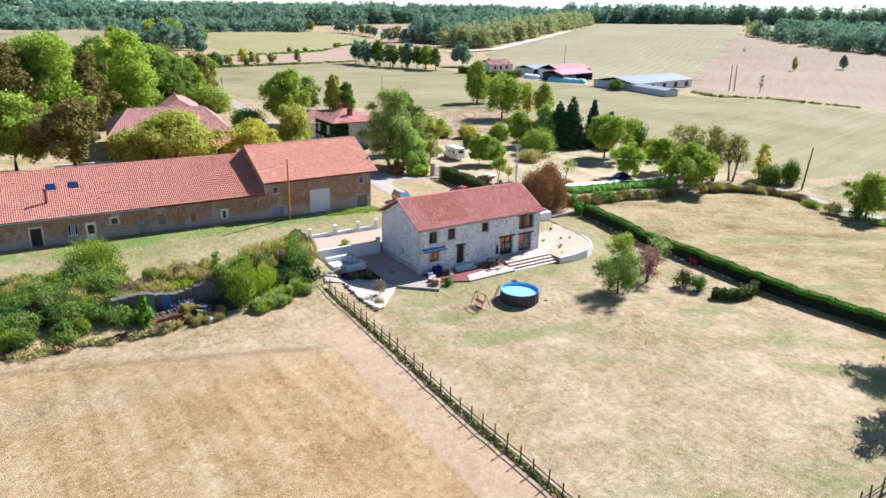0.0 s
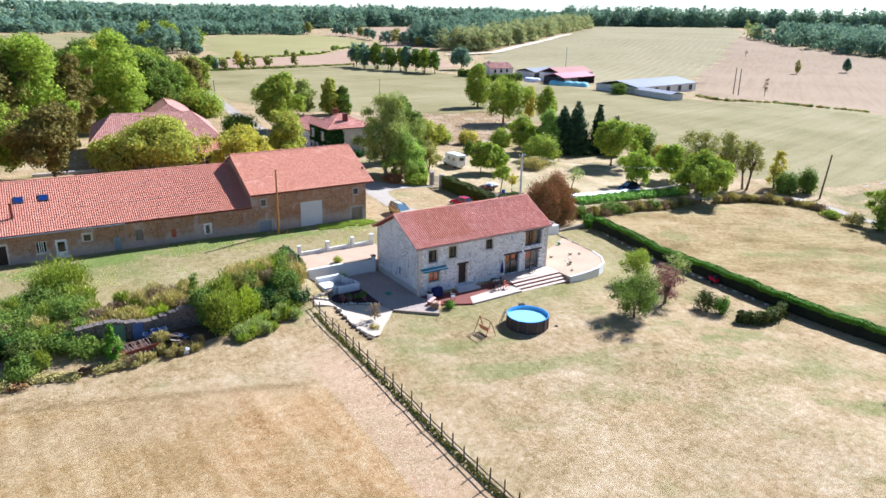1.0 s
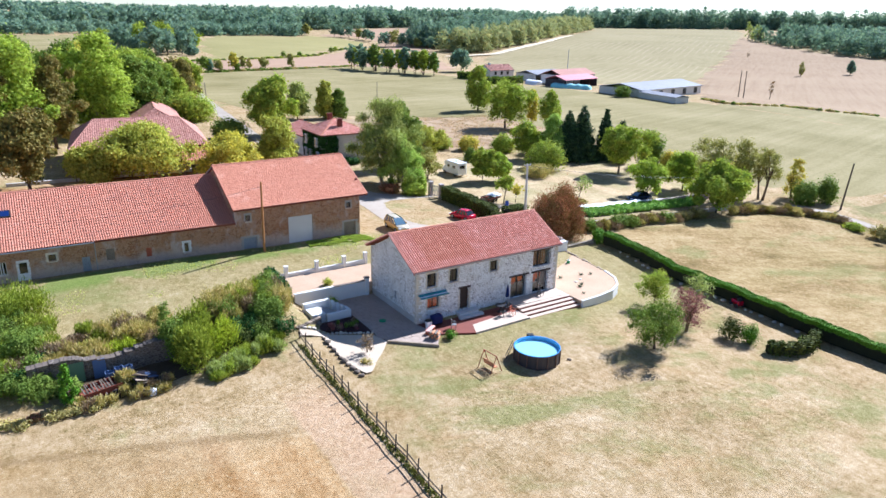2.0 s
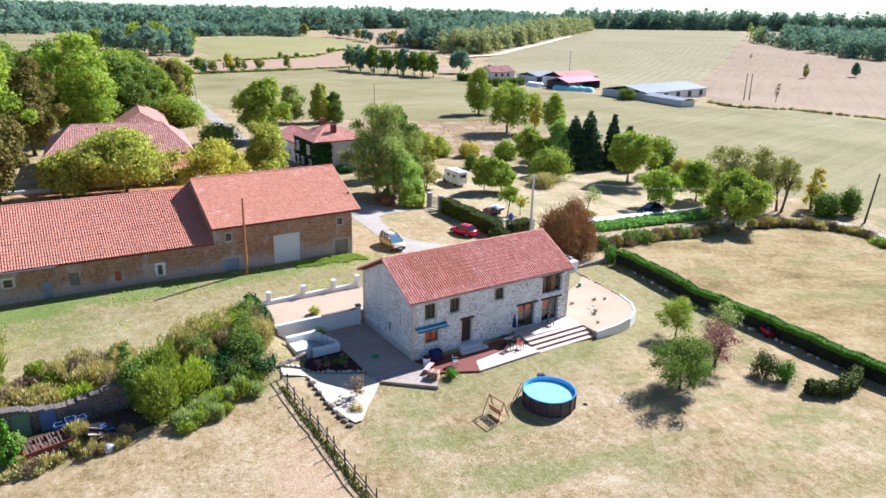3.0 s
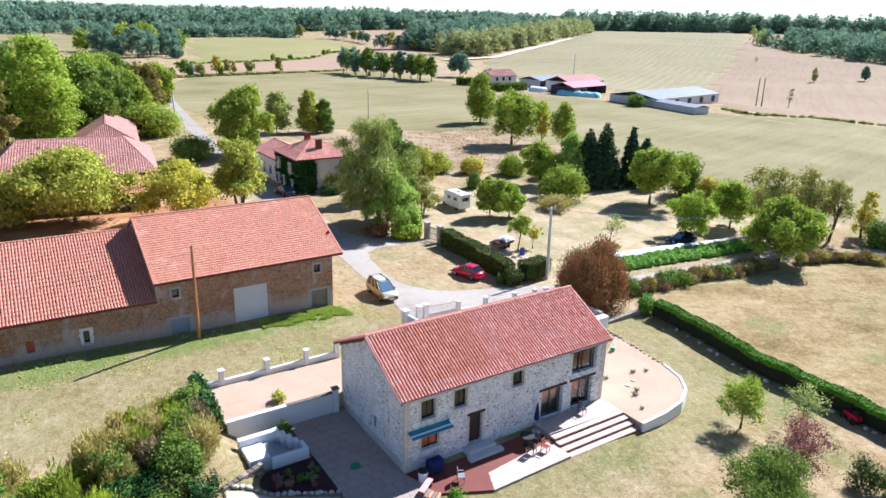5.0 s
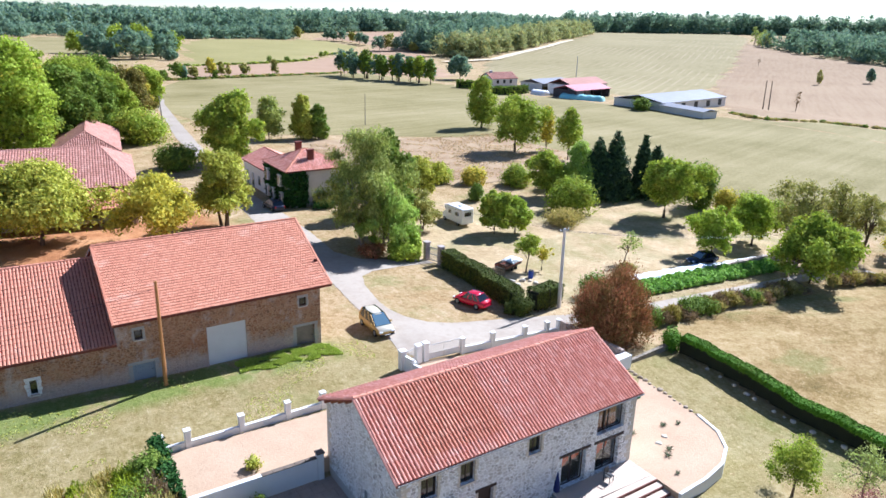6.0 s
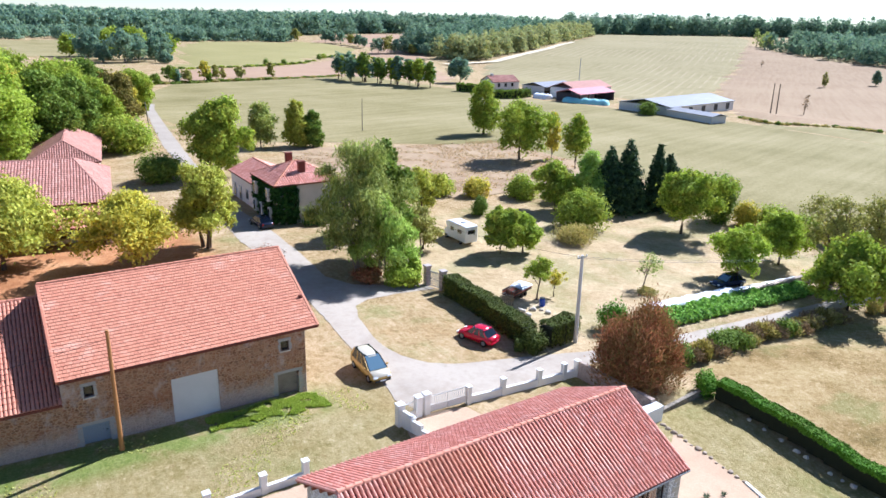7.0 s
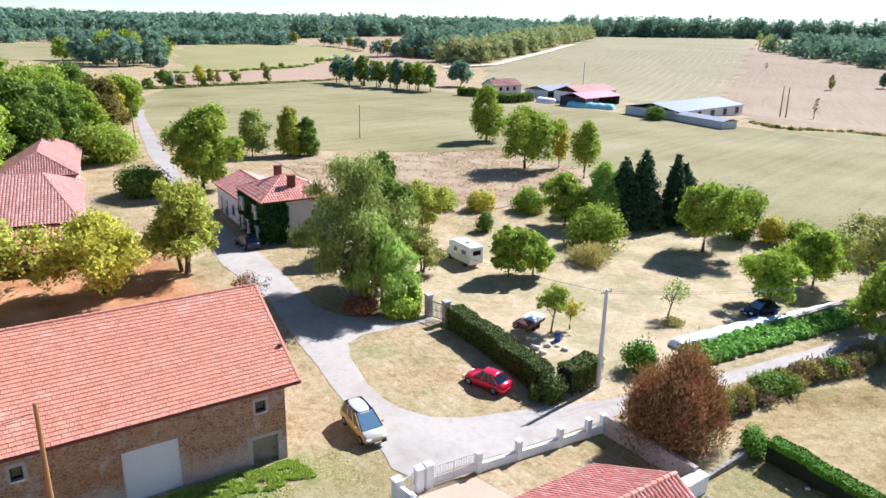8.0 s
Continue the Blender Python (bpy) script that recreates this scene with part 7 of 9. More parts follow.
def metal_gate(x0, y0, x1, y1, h, label):
    L = math.hypot(x1 - x0, y1 - y0)
    g = thing("metal_gate", label, "gate", (x0, y0, G(x0, y0)), math.degrees(math.atan2(y1 - y0, x1 - x0)))
    for z in (0.12, h * 0.45, h):
        part("rail", boxed(0, L, -0.025, 0.025, z - 0.025, z + 0.025), GUTTER_PALE, g)
    n = int(L / 0.16)
    for i in range(n + 1):
        part("bar", boxed(i * L / n - 0.012, i * L / n + 0.012, -0.012, 0.012, 0.1, h + 0.08), GUTTER_PALE, g)
    part("panel", boxed(0.02, L - 0.02, -0.008, 0.008, 0.14, h * 0.44), RENDER_WHITE, g, "white lower sheet")


metal_gate(12.1, 16.85, 13.5, 16.75, 1.3, "closed double gate leaf with white lower sheet")
metal_gate(13.55, 16.75, 15.05, 16.65, 1.3, "closed double gate leaf with white lower sheet")
metal_gate(9.9, 16.7, 10.95, 16.9, 1.3, "narrow pedestrian gate with white lower sheet")

east = thing("east_stone_wall", "brown rubble wall beside the drive", "wall", kind="structure")
part("wall_body", prismed([(25.95, 16.5), (25.7, 16.4), (26.1, 9.4), (26.45, 9.4)], -1.2, 1.0), STONE_BARN, east)
part("wall_end", prismed([(24.6, 8.6), (26.6, 8.7), (26.6, 9.4), (24.6, 9.4)], -1.2, 0.75), RENDER_WHITE, east)
slab("field_wall", "low stone wall at the meadow's end", "wall", [(26.6, 9.3), (33.4, 9.9), (33.4, 10.2), (26.6, 9.6)], -1.6, -0.25, STONE_FAR)

# white stair block beside the flower bed
sb = thing("stair_block", "white rendered stair block with stepped parapet", "stairs", kind="structure")
part("upper_wall", boxed(-8.3, -5.9, 6.7, 7.1, -1.2, 0.55), RENDER_WHITE, sb)
part("landing", boxed(-8.2, -6.9, 4.9, 6.7, -1.2, 0.1), RENDER_WHITE, sb)
part("front_wall", boxed(-6.9, -4.5, 4.45, 4.7, -1.2, 0.12), RENDER_WHITE, sb)
part("side_wall", boxed(-4.75, -4.5, 4.7, 5.5, -1.2, 0.12), RENDER_WHITE, sb)
for i in range(4):
    part("parapet_step", boxed(-5.05 - i * 0.3, -4.75 - i * 0.3, 5.5 + i * 0.4, 5.9 + i * 0.4, -1.2, 0.2 + i * 0.13), RENDER_WHITE, sb)
    part("stair_tread", boxed(-6.9 + i * 0.45, -6.45 + i * 0.45, 4.75, 6.6, -1.2, 0.0 - i * 0.17), RENDER_GREY, sb)
shrub("stair_bush", "small dark bush behind the stair block", "shrub", -4.9, 7.9, 0.9, 0.8, LEAF_DARK, 461, 400, 0.14, -0.7)
shrub("terrace_plant", "spiky yellow-green plant on the gravel", "plant", -4.4, 10.2, 0.8, 0.6, LEAF_LIME, 462, 260, 0.16, 0.5)
rough = thing("rough_wall", "low dark dry-stone wall under the path", "wall", kind="structure")
rw = random.Random(77)
for course in range(4):
    f = 0.0
    while f < 0.98:
        w = min(rw.uniform(0.09, 0.17), 1.0 - f)
        m = Matrix.Translation((-10.3 + 2.8 * f, 3.3 + 1.15 * f, -0.75 + 0.2 * course)) @ Matrix.Rotation(0.39, 4, "Z")
        part("stone", placed(boxed(0.01, 3.0 * w, -0.05 + rw.uniform(-0.03, 0.03), 0.3, 0.0, 0.19 + rw.uniform(-0.03, 0.02), 0.03), m), STONE_DARK if rw.random() < 0.75 else STONE_FIELD, rough)
        f += w

# gravel court between the house and the gate
drape("gravel_court", [(3.0, 9.3), (17.2, 9.3), (15.6, 12.6), (14.9, 16.2), (12.0, 16.8), (9.9, 16.5), (9.0, 13.6), (3.0, 13.6)], GRAVEL, 0.045, 1.0, "tan gravel court behind the house", wobble=0.1)

# front deck and steps
slab("terracotta_deck", "terracotta-tiled deck along the house front", "deck", [(0.05, -0.02), (0.05, -1.6), (0.75, -2.65), (3.9, -4.15), (4.6, -2.6), (10.35, -1.9), (10.35, -0.02)], -1.4, -0.74, TILE_DECK)
paved("front_terrace", "cream tiled terrace along the house front", "terrace", [(3.9, -4.16), (10.35, -3.98), (10.35, -1.91), (4.6, -2.61)], -1.4, -0.735, TILE_TERRACE, RENDER_GREY, 0.6, 0.006)
paved("upper_landing", "cream tiled landing before the glass doors", "terrace", [(10.4, -1.7), (17.0, -1.9), (17.0, -0.02), (10.4, -0.02)], -1.4, -0.42, TILE_TERRACE, RENDER_GREY, 0.6, 0.006)
for i in range(4):
    y1, zt = -1.78 - i * 0.55, -0.42 - i * 0.15
    st = tagged(part("garden_step", boxed(10.4, 17.0, y1 - 0.55, y1 - 0.05, -1.5, zt - 0.03), RISER), "wide step with cream tread and red-brown riser", "step", "garden steps", "")
    part("tread", boxed(10.38, 17.02, y1 - 0.5, y1 - 0.06, zt - 0.15, zt - 0.02 if i == 0 else zt - 0.02, 0.008), TILE_TERRACE, st)
ds = thing("door_step", "pale stone doorstep of two treads", "step")
part("tread", boxed(4.4, 6.6, -0.75, -0.02, -0.9, -0.32, 0.02), CONCRETE, ds)
part("tread", boxed(4.2, 6.9, -1.25, -0.76, -0.9, -0.53, 0.02), CONCRETE, ds)

# round gravel terrace at the east end
RT = [(17.05, -3.95), (19.6, -3.8), (21.9, -3.35), (23.6, -2.4), (24.8, -0.9), (25.4, 1.2), (25.9, 4.0), (26.2, 8.6), (17.05, 8.6)]
slab("gravel_terrace", "tan gravel terrace with agaves", "terrace", RT, -1.9, -0.48, GRAVEL)
tw = thing("terrace_wall", "low white curved terrace wall", "wall", kind="structure")
arc = RT[:6]
for a, b in zip(arc, arc[1:]):
    d = Vector((b[0] - a[0], b[1] - a[1])).normalized()
    n = Vector((d.y, -d.x)) * 0.2
    part("wall_panel", prismed([(a[0] + n.x, a[1] + n.y), (b[0] + n.x + d.x * 0.05, b[1] + n.y + d.y * 0.05), b, a], -2.0, -0.4), RENDER_WHITE, tw)
for i in range(14):
    f = i / 13
    boulder("rim_stone", "pale stone at the gravel terrace's rim", 25.5 + 0.8 * f + rs.uniform(-0.1, 0.1), 1.3 + 7.0 * f, rs.uniform(0.1, 0.22), STONE_FIELD, 470 + i, -0.5, "stones on the terrace rim")


def agave(x, y, r, seed):
    rr = random.Random(seed)
    ob = thing("agave", "small spiky agave on gravel", "plant", (x, y, -0.48), 0, "terrace agaves")
    for i in range(14):
        a, t = i * 2.4, rr.uniform(0.3, 1.1)
        d = Vector((math.cos(a) * math.cos(t), math.sin(a) * math.cos(t), math.sin(t)))
        part("leaf", tubed((0, 0, 0.0), d * r, 0.05, 0.004, 4), AGAVE, ob)


for i, (x, y) in enumerate([(18.6, -2.6), (19.6, -1.0), (20.2, -0.6), (19.5, 2.0), (22.2, 1.6), (23.3, 1.2), (21.2, 5.2), (22.4, 6.4)]):
    agave(x, y, rs.uniform(0.26, 0.4), 480 + i)
for i, (x, y) in enumerate([(20.2, 0.3), (21.2, 0.6)]):
    boulder("white_boulder", "pale boulder on the gravel", x, y, 0.22, STONE_PALE, 490 + i, -0.5, "white boulders", 0.35)
hose = thing("hose_reel", "green garden hose heap on gravel", "hose", (20.4, 7.4, -0.47))
for k in range(4):
    bm = bmesh.new()
    for i in range(12):
        a, b = i * 0.5236, (i + 1) * 0.5236
        r = 0.42 - k * 0.06
        tube(bm, (math.cos(a) * r, math.sin(a) * r, 0.04 + k * 0.06), (math.cos(b) * r, math.sin(b) * r, 0.04 + k * 0.06), 0.045, 0.045, 6, False)
    part("coil", bm, GREEN_PLASTIC, hose)
tagged(part("drain_cover", prismed([(-2.35 + 0.34 * math.cos(i * 0.628), 2.2 + 0.34 * math.sin(i * 0.628)) for i in range(10)], -0.68, -0.62), GREEN_PLASTIC), "round green cover on the paved yard", "cover")

# ---- pool, swing and garden seats ----
def pool(x, y, r, h):
    ob = thing("round_pool", "round above-ground pool with dark wall and blue liner", "pool", (x, y, G(x, y)))
    n = 40
    bm = bmesh.new()
    ring = lambda rr, z: [bm.verts.new((rr * math.cos(6.2832 * i / n), rr * math.sin(6.2832 * i / n), z)) for i in range(n)]
    a, b = ring(r, -0.1), ring(r, h)
    for i in range(n):
        bm.faces.new((a[i], a[(i + 1) % n], b[(i + 1) % n], b[i]))
    part("wall", bm, POOL_WALL, ob)
    bm = bmesh.new()
    ring = lambda rr, z: [bm.verts.new((rr * math.cos(6.2832 * i / n), rr * math.sin(6.2832 * i / n), z)) for i in range(n)]
    a, b, c = ring(r - 0.03, h), ring(r - 0.03, 0.1), [bm.verts.new((0, 0, 0.1))]
    for i in range(n):
        bm.faces.new((a[(i + 1) % n], a[i], b[i], b[(i + 1) % n]))
        bm.faces.new((b[i], c[0], b[(i + 1) % n])[::-1])
    part("liner", bm, POOL_LINER, ob)
    bm = bmesh.new()
    ring = lambda rr, z: [bm.verts.new((rr * math.cos(6.2832 * i / n), rr * math.sin(6.2832 * i / n), z)) for i in range(n)]
    o0, o1, i0, i1 = ring(r + 0.04, h), ring(r + 0.04, h + 0.03), ring(r - 0.04, h), ring(r - 0.04, h + 0.03)
    for i in range(n):
        j = (i + 1) % n
        bm.faces.new((o0[i], o0[j], o1[j], o1[i]))
        bm.faces.new((o1[i], o1[j], i1[j], i1[i]))
        bm.faces.new((i1[i], i1[j], i0[j], i0[i]))
        bm.faces.new((i0[i], i0[j], o0[j], o0[i]))
    part("rim", bm, POOL_RIM, ob)
    part("water", prismed([((r - 0.04) * math.cos(6.2832 * i / n), (r - 0.04) * math.sin(6.2832 * i / n)) for i in range(n)], h - 0.4, h - 0.3), WATER, ob)
    for i in range(14):
        a = 6.2832 * i / 14
        part("post", placed(boxed(r, r + 0.09, -0.05, 0.05, -0.1, h + 0.02, 0.01), Matrix.Rotation(a, 4, "Z")), POOL_POST, ob)
    sk = part("skimmer", placed(boxed(r + 0.05, r + 0.5, -0.28, 0.28, h - 0.45, h + 0.1, 0.03), Matrix.Rotation(1.15, 4, "Z")), METAL_DARK, ob)
    lad = Matrix.Rotation(2.6, 4, "Z")
    for s in (-0.25, 0.25):
        part("ladder_rail", placed(tubed((r + 0.75, s, 0), (r + 0.12, s, h + 0.45), 0.03, 0.03, 6), lad), METAL_DARK, ob)
    for k in range(4):
        part("ladder_rung", placed(tubed((r + 0.68 - k * 0.15, -0.25, 0.2 + k * 0.3), (r + 0.68 - k * 0.15, 0.25, 0.2 + k * 0.3), 0.025, 0.025, 6), lad), METAL_DARK, ob)


pool(5.8, -10.4, 1.95, 1.15)
boulder("pool_stone", "small grey stone beside the pool", 8.2, -11.9, 0.16, STONE_FIELD, 499)

sw = thing("garden_swing", "reddish wooden garden swing seat with frame", "swing", (1.2, -9.9, G(1.2, -9.9)), 96)
sw.matrix_world = sw.matrix_world @ Matrix.Diagonal((0.85, 0.85, 0.85, 1))
for s in (-0.9, 0.9):
    part("frame_leg", tubed((s, -0.75, 0), (s, 0, 1.75), 0.04, 0.04, 6), WOOD_RED, sw)
    part("frame_leg", tubed((s, 0.75, 0), (s, 0, 1.75), 0.04, 0.04, 6), WOOD_RED, sw)
    part("hanger", tubed((s * 0.75, 0.0, 1.72), (s * 0.75, -0.1, 0.5), 0.015, 0.015, 5), METAL_DARK, sw)
part("top_beam", tubed((-0.95, 0, 1.75), (0.95, 0, 1.75), 0.05, 0.05, 6), WOOD_RED, sw)
for k in range(4):
    part("seat_slat", boxed(-0.72, 0.72, -0.42 + k * 0.13, -0.31 + k * 0.13, 0.45, 0.48), WOOD_ORANGE, sw)
for k in range(4):
    part("back_slat", boxed(-0.72, 0.72, 0.1 + k * 0.03, 0.13 + k * 0.03, 0.52 + k * 0.13, 0.63 + k * 0.13), WOOD_ORANGE, sw)


def chair(x, y, z, turn, mat, label):
    c = thing("garden_chair", label, "chair", (x, y, z), turn, "garden chairs")
    part("seat", boxed(-0.24, 0.24, -0.24, 0.24, 0.4, 0.44, 0.015), mat, c)
    part("backrest", boxed(-0.24, 0.24, 0.2, 0.24, 0.5, 0.92, 0.015), mat, c)
    for sx in (-0.21, 0.21):
        for sy in (-0.21, 0.21):
            part("leg", boxed(sx - 0.02, sx + 0.02, sy - 0.02, sy + 0.02, 0, 0.4 if sy < 0 else 0.92), mat, c)
        part("armrest", boxed(sx - 0.03, sx + 0.03, -0.22, 0.22, 0.62, 0.65), mat, c)


chair(9.3, -1.6, -0.735, 200, METAL_DARK, "dark metal garden chair on the terrace")
chair(9.2, -2.7, -0.735, 20, WOOD_RED, "brown wooden garden chair on the terrace")
chair(8.3, -2.4, -0.735, 110, METAL_DARK, "dark metal garden chair on the terrace")
chair(2.6, -2.4, -0.74, 60, METAL_GREY, "grey metal garden chair on the deck")
chair(14.2, -0.9, -0.42, 10, METAL_DARK, "dark garden chair before the glass doors")
tb = thing("garden_table", "small dark round garden table", "table", (8.6, -1.5, -0.735))
part("tabletop", tubed((0, 0, 0.7), (0, 0, 0.74), 0.5, 0.5, 20), METAL_DARK, tb)
part("column", tubed((0, 0, 0), (0, 0, 0.7), 0.05, 0.04, 8), METAL_DARK, tb)
part("foot", tubed((0, 0, 0), (0, 0, 0.04), 0.3, 0.25, 12), METAL_DARK, tb)
par = thing("parasol", "closed dark blue parasol by the wall", "parasol", (10.2, -0.55, -0.74))
part("pole", tubed((0, 0, 0), (0, 0, 2.3), 0.025, 0.025, 8), METAL_GREY, par)
part("base", tubed((0, 0, 0), (0, 0, 0.08), 0.3, 0.26, 14), CONCRETE, par)
bm = bmesh.new()
tube(bm, (0, 0, 0.95), (0, 0, 1.5), 0.2, 0.16, 10)
tube(bm, (0, 0, 1.5), (0, 0, 2.25), 0.16, 0.03, 10)
part("canopy", bm, BLUE_CLOTH, par)
bar = thing("covered_grill", "barbecue under a dark blue cover", "barbecue", (1.75, -0.75, -0.74))
part("cover", boxed(-0.55, 0.55, -0.35, 0.35, 0.05, 0.95, 0.12), BLUE_CLOTH, bar)
for sx in (-0.45, 0.45):
    part("leg", boxed(sx - 0.03, sx + 0.03, -0.25, -0.19, 0, 0.1), METAL_DARK, bar)
gr = thing("wood_stack", "small stack of split logs on the yard edge", "firewood", (-0.1, -3.3, -0.68), 40)
for i in range(4):
    for j in range(3):
        part("log", placed(tubed((-0.3, -0.4 + i * 0.24, 0.12 + j * 0.22), (0.35, -0.4 + i * 0.24, 0.12 + j * 0.22), 0.115, 0.105, 7), Matrix.Rotation(rs.uniform(-0.06, 0.06), 4, "Z")), (WOOD_ORANGE, WOOD_GREY)[(i + j) % 2], gr)
bench = thing("garden_bench", "pinkish garden bench at the yard corner", "bench", (0.25, -2.1, -0.74), 35)
part("seat", boxed(-0.7, 0.7, -0.2, 0.2, 0.4, 0.46, 0.01), PINK_CLOTH, bench)
for sx in (-0.6, 0.6):
    part("leg", boxed(sx - 0.05, sx + 0.05, -0.18, 0.18, 0, 0.4), WOOD_RED, bench)
wh = thing("water_butt", "white and black plastic tub on the deck", "tub", (0.6, -1.2, -0.74))
part("tub", tubed((0, 0, 0), (0, 0, 0.75), 0.26, 0.32, 14), SHEET_WHITE, wh)
part("lid", tubed((0, 0, 0.75), (0, 0, 0.79), 0.34, 0.33, 14), METAL_DARK, wh)
shrub("deck_plant", "round dark green plant at the deck's corner", "plant", 1.6, -3.7, 0.9, 0.7, LEAF_HEDGE, 500, 500, 0.12)
toy = thing("red_mower", "small red ride-on mower by the hedge", "mower", (34.0, -10.1, G(34.0, -10.1)), 70)
part("body", boxed(-0.7, 0.6, -0.35, 0.35, 0.25, 0.7, 0.08), CAR_RED, toy)
part("seat", boxed(-0.6, -0.15, -0.22, 0.22, 0.7, 1.05, 0.06), METAL_DARK, toy)
part("steering_wheel", tubed((0.15, 0, 0.98), (0.18, 0, 1.0), 0.18, 0.18, 12), METAL_DARK, toy)
for sx in (-0.5, 0.45):
    for sy in (-0.4, 0.4):
        part("wheel", tubed((sx, sy - 0.08, 0.24), (sx, sy + 0.08, 0.24), 0.24, 0.24, 14), METAL_DARK, toy)

# ---- fences ----
def fence(label, x0, y0, x1, y1, step, h, seed):
    rr = random.Random(seed)
    L = math.hypot(x1 - x0, y1 - y0)
    n = int(L / step)
    ob = thing("field_fence", label, "fence", (x0, y0, G(x0, y0)))
    z0 = G(x0, y0)
    pts = []
    for i in range(n + 1):
        f = i / n
        x, y = x0 + (x1 - x0) * f + rr.uniform(-0.06, 0.06), y0 + (y1 - y0) * f
        pts.append((x - x0, y - y0, G(x, y) - z0))
        hh = h * rr.uniform(0.9, 1.15)
        lx, ly = rr.uniform(-0.06, 0.06), rr.uniform(-0.06, 0.06)
        p = pts[-1]
        part("post", tubed((p[0], p[1], p[2] - 0.3), (p[0] + lx, p[1] + ly, p[2] + hh), 0.065, 0.05, 6), WOOD_FENCE, ob)
    for a, b in zip(pts, pts[1:]):
        for z in (0.35, 0.72):
            part("rail", tubed((a[0], a[1] , a[2] + z + rr.uniform(-0.03, 0.03)), (b[0], b[1], b[2] + z + rr.uniform(-0.03, 0.03)), 0.05, 0.045, 5), WOOD_FENCE, ob)
    return ob


fence("long weathered post-and-rail field fence", -10.6, 2.0, -11.0, -62.0, 1.45, 1.25, 21)
fence("weathered post-and-rail fence at the lawn's end", -9.0, -46.3, 34.0, -46.0, 1.45, 1.25, 22)
gt = thing("wooden_gate", "small leaning wooden garden gate", "gate", (-10.6, 3.2, G(-10.6, 3.2)), 80)
for i in range(5):
    part("gate_board", boxed(i * 0.22, i * 0.22 + 0.12, -0.02, 0.02, 0.1, 1.15 - 0.03 * i), WOOD_FENCE, gt)
for z in (0.3, 0.95):
    part("gate_rail", boxed(-0.05, 1.05, 0.02, 0.05, z, z + 0.1), WOOD_FENCE, gt)

# ---- hedges ----
# High bare value lets the near-black core paint the shaded flank.
clipped("clipped_hedge", "long clipped bright green hedge", [(33.4, 9.0), (34.3, 2.0), (34.7, -8.0), (35.1, -20.0), (36.8, -32.0), (39.0, -48.0), (40.5, -60.0)], 1.6, 1.15, LEAF_HEDGE, 31, 1100, 0.07, 0.05, bare=0.8)
shrub("hedge_end_bush", "loose bush at the hedge's end", "shrub", 33.2, 10.2, 2.0, 1.1, LEAF_HEDGE, 32, 900, 0.16)
for i in range(22):
    f = i / 21
    boulder("hedge_stone", "pale stone at the hedge's foot", 33.0 + 1.2 * f, 6 - 24 * f + rs.uniform(-0.4, 0.4), rs.uniform(0.12, 0.26), STONE_PALE, 520 + i, group="stones under the hedge")
clipped("vine_hedge", "low ragged vine row on the lawn", [(26.6, -18.6), (28.6, -19.9), (31.4, -19.9), (34.2, -18.8)], 1.0, 0.7, LEAF_HEDGE_DARK, 33, 240, 0.14, 0.14)
clipped("yew_hedge", "clipped dark yew hedge bounding the garden", [(26.7, 36.4), (26.7, 31.0), (26.2, 26.0), (26.0, 22.9)], 2.0, 1.7, LEAF_HEDGE_DARK, 34, 1300, 0.08, 0.04)
clipped("yew_hedge", "clipped dark yew hedge beside the lane", [(27.4, 22.3), (29.0, 22.4), (31.4, 23.2)], 2.0, 1.6, LEAF_HEDGE_DARK, 35, 1300, 0.08, 0.04)
shrub("yew_ball", "round clipped yew at the hedge corner", "shrub", 25.6, 21.9, 2.1, 1.3, LEAF_HEDGE_DARK, 36, 1500, 0.15)
shrub("yew_ball", "small round clipped yew", "shrub", 24.5, 22.2, 1.3, 0.6, LEAF_HEDGE_DARK, 37, 500, 0.13)
tree("fruit_tree", "bushy young fruit tree with upright shoots on the lawn", "tree", 16.9, -13.8, 4.6, 2.9, LEAF_DARK, 38, 5200, 0.17, trunk=0.05, thin=0.1, stems=3)
tree("fruit_tree", "small bright green fruit tree on the lawn", "tree", 24.5, -6.9, 4.1, 1.8, LEAF_OAK, 39, 2600, 0.17, "round", 0.2, thin=0.12)
tree("purple_tree", "small purple-leaved plum tree", "tree", 23.0, -12.2, 4.6, 1.9, LEAF_PURPLE, 40, 2800, 0.13, trunk=0.1, thin=0.25, stems=3)
tree("grey_sapling", "thin greyish sapling behind the plum", "tree", 28.0, -9.4, 4.6, 1.7, LEAF_GREY, 41, 800, 0.17, "round", 0.1, thin=0.3)
shrub("lawn_bush", "round dark bush on the lawn", "shrub", 25.9, -15.1, 2.4, 1.25, LEAF_HEDGE_DARK, 42, 1100, 0.16)
shrub("lawn_bush", "round green bush on the lawn", "shrub", 26.9, -16.7, 2.2, 1.15, LEAF_HEDGE, 43, 900, 0.16)
for i, (x, y, h) in enumerate([(31.0, -19.2, 1.3), (28.0, -18.6, 1.0)]):
    shrub("vine_stump", "dark little cypress in the vine row", "shrub", x, y, h, 0.4, LEAF_DARK, 44 + i, 260, 0.12)
# brown bush and garden edge shrubs
shrub("rust_bush", "great rounded shrub with rust-brown leaves", "shrub", 28.8, 13.2, 6.9, 3.3, LEAF_RUST, 46, 26000, 0.13, spray=0.8)
shrub("garden_bush", "bright green bush by the tarp", "shrub", 36.0, 22.4, 2.9, 1.4, LEAF_HEDGE, 47, 1000, 0.2)
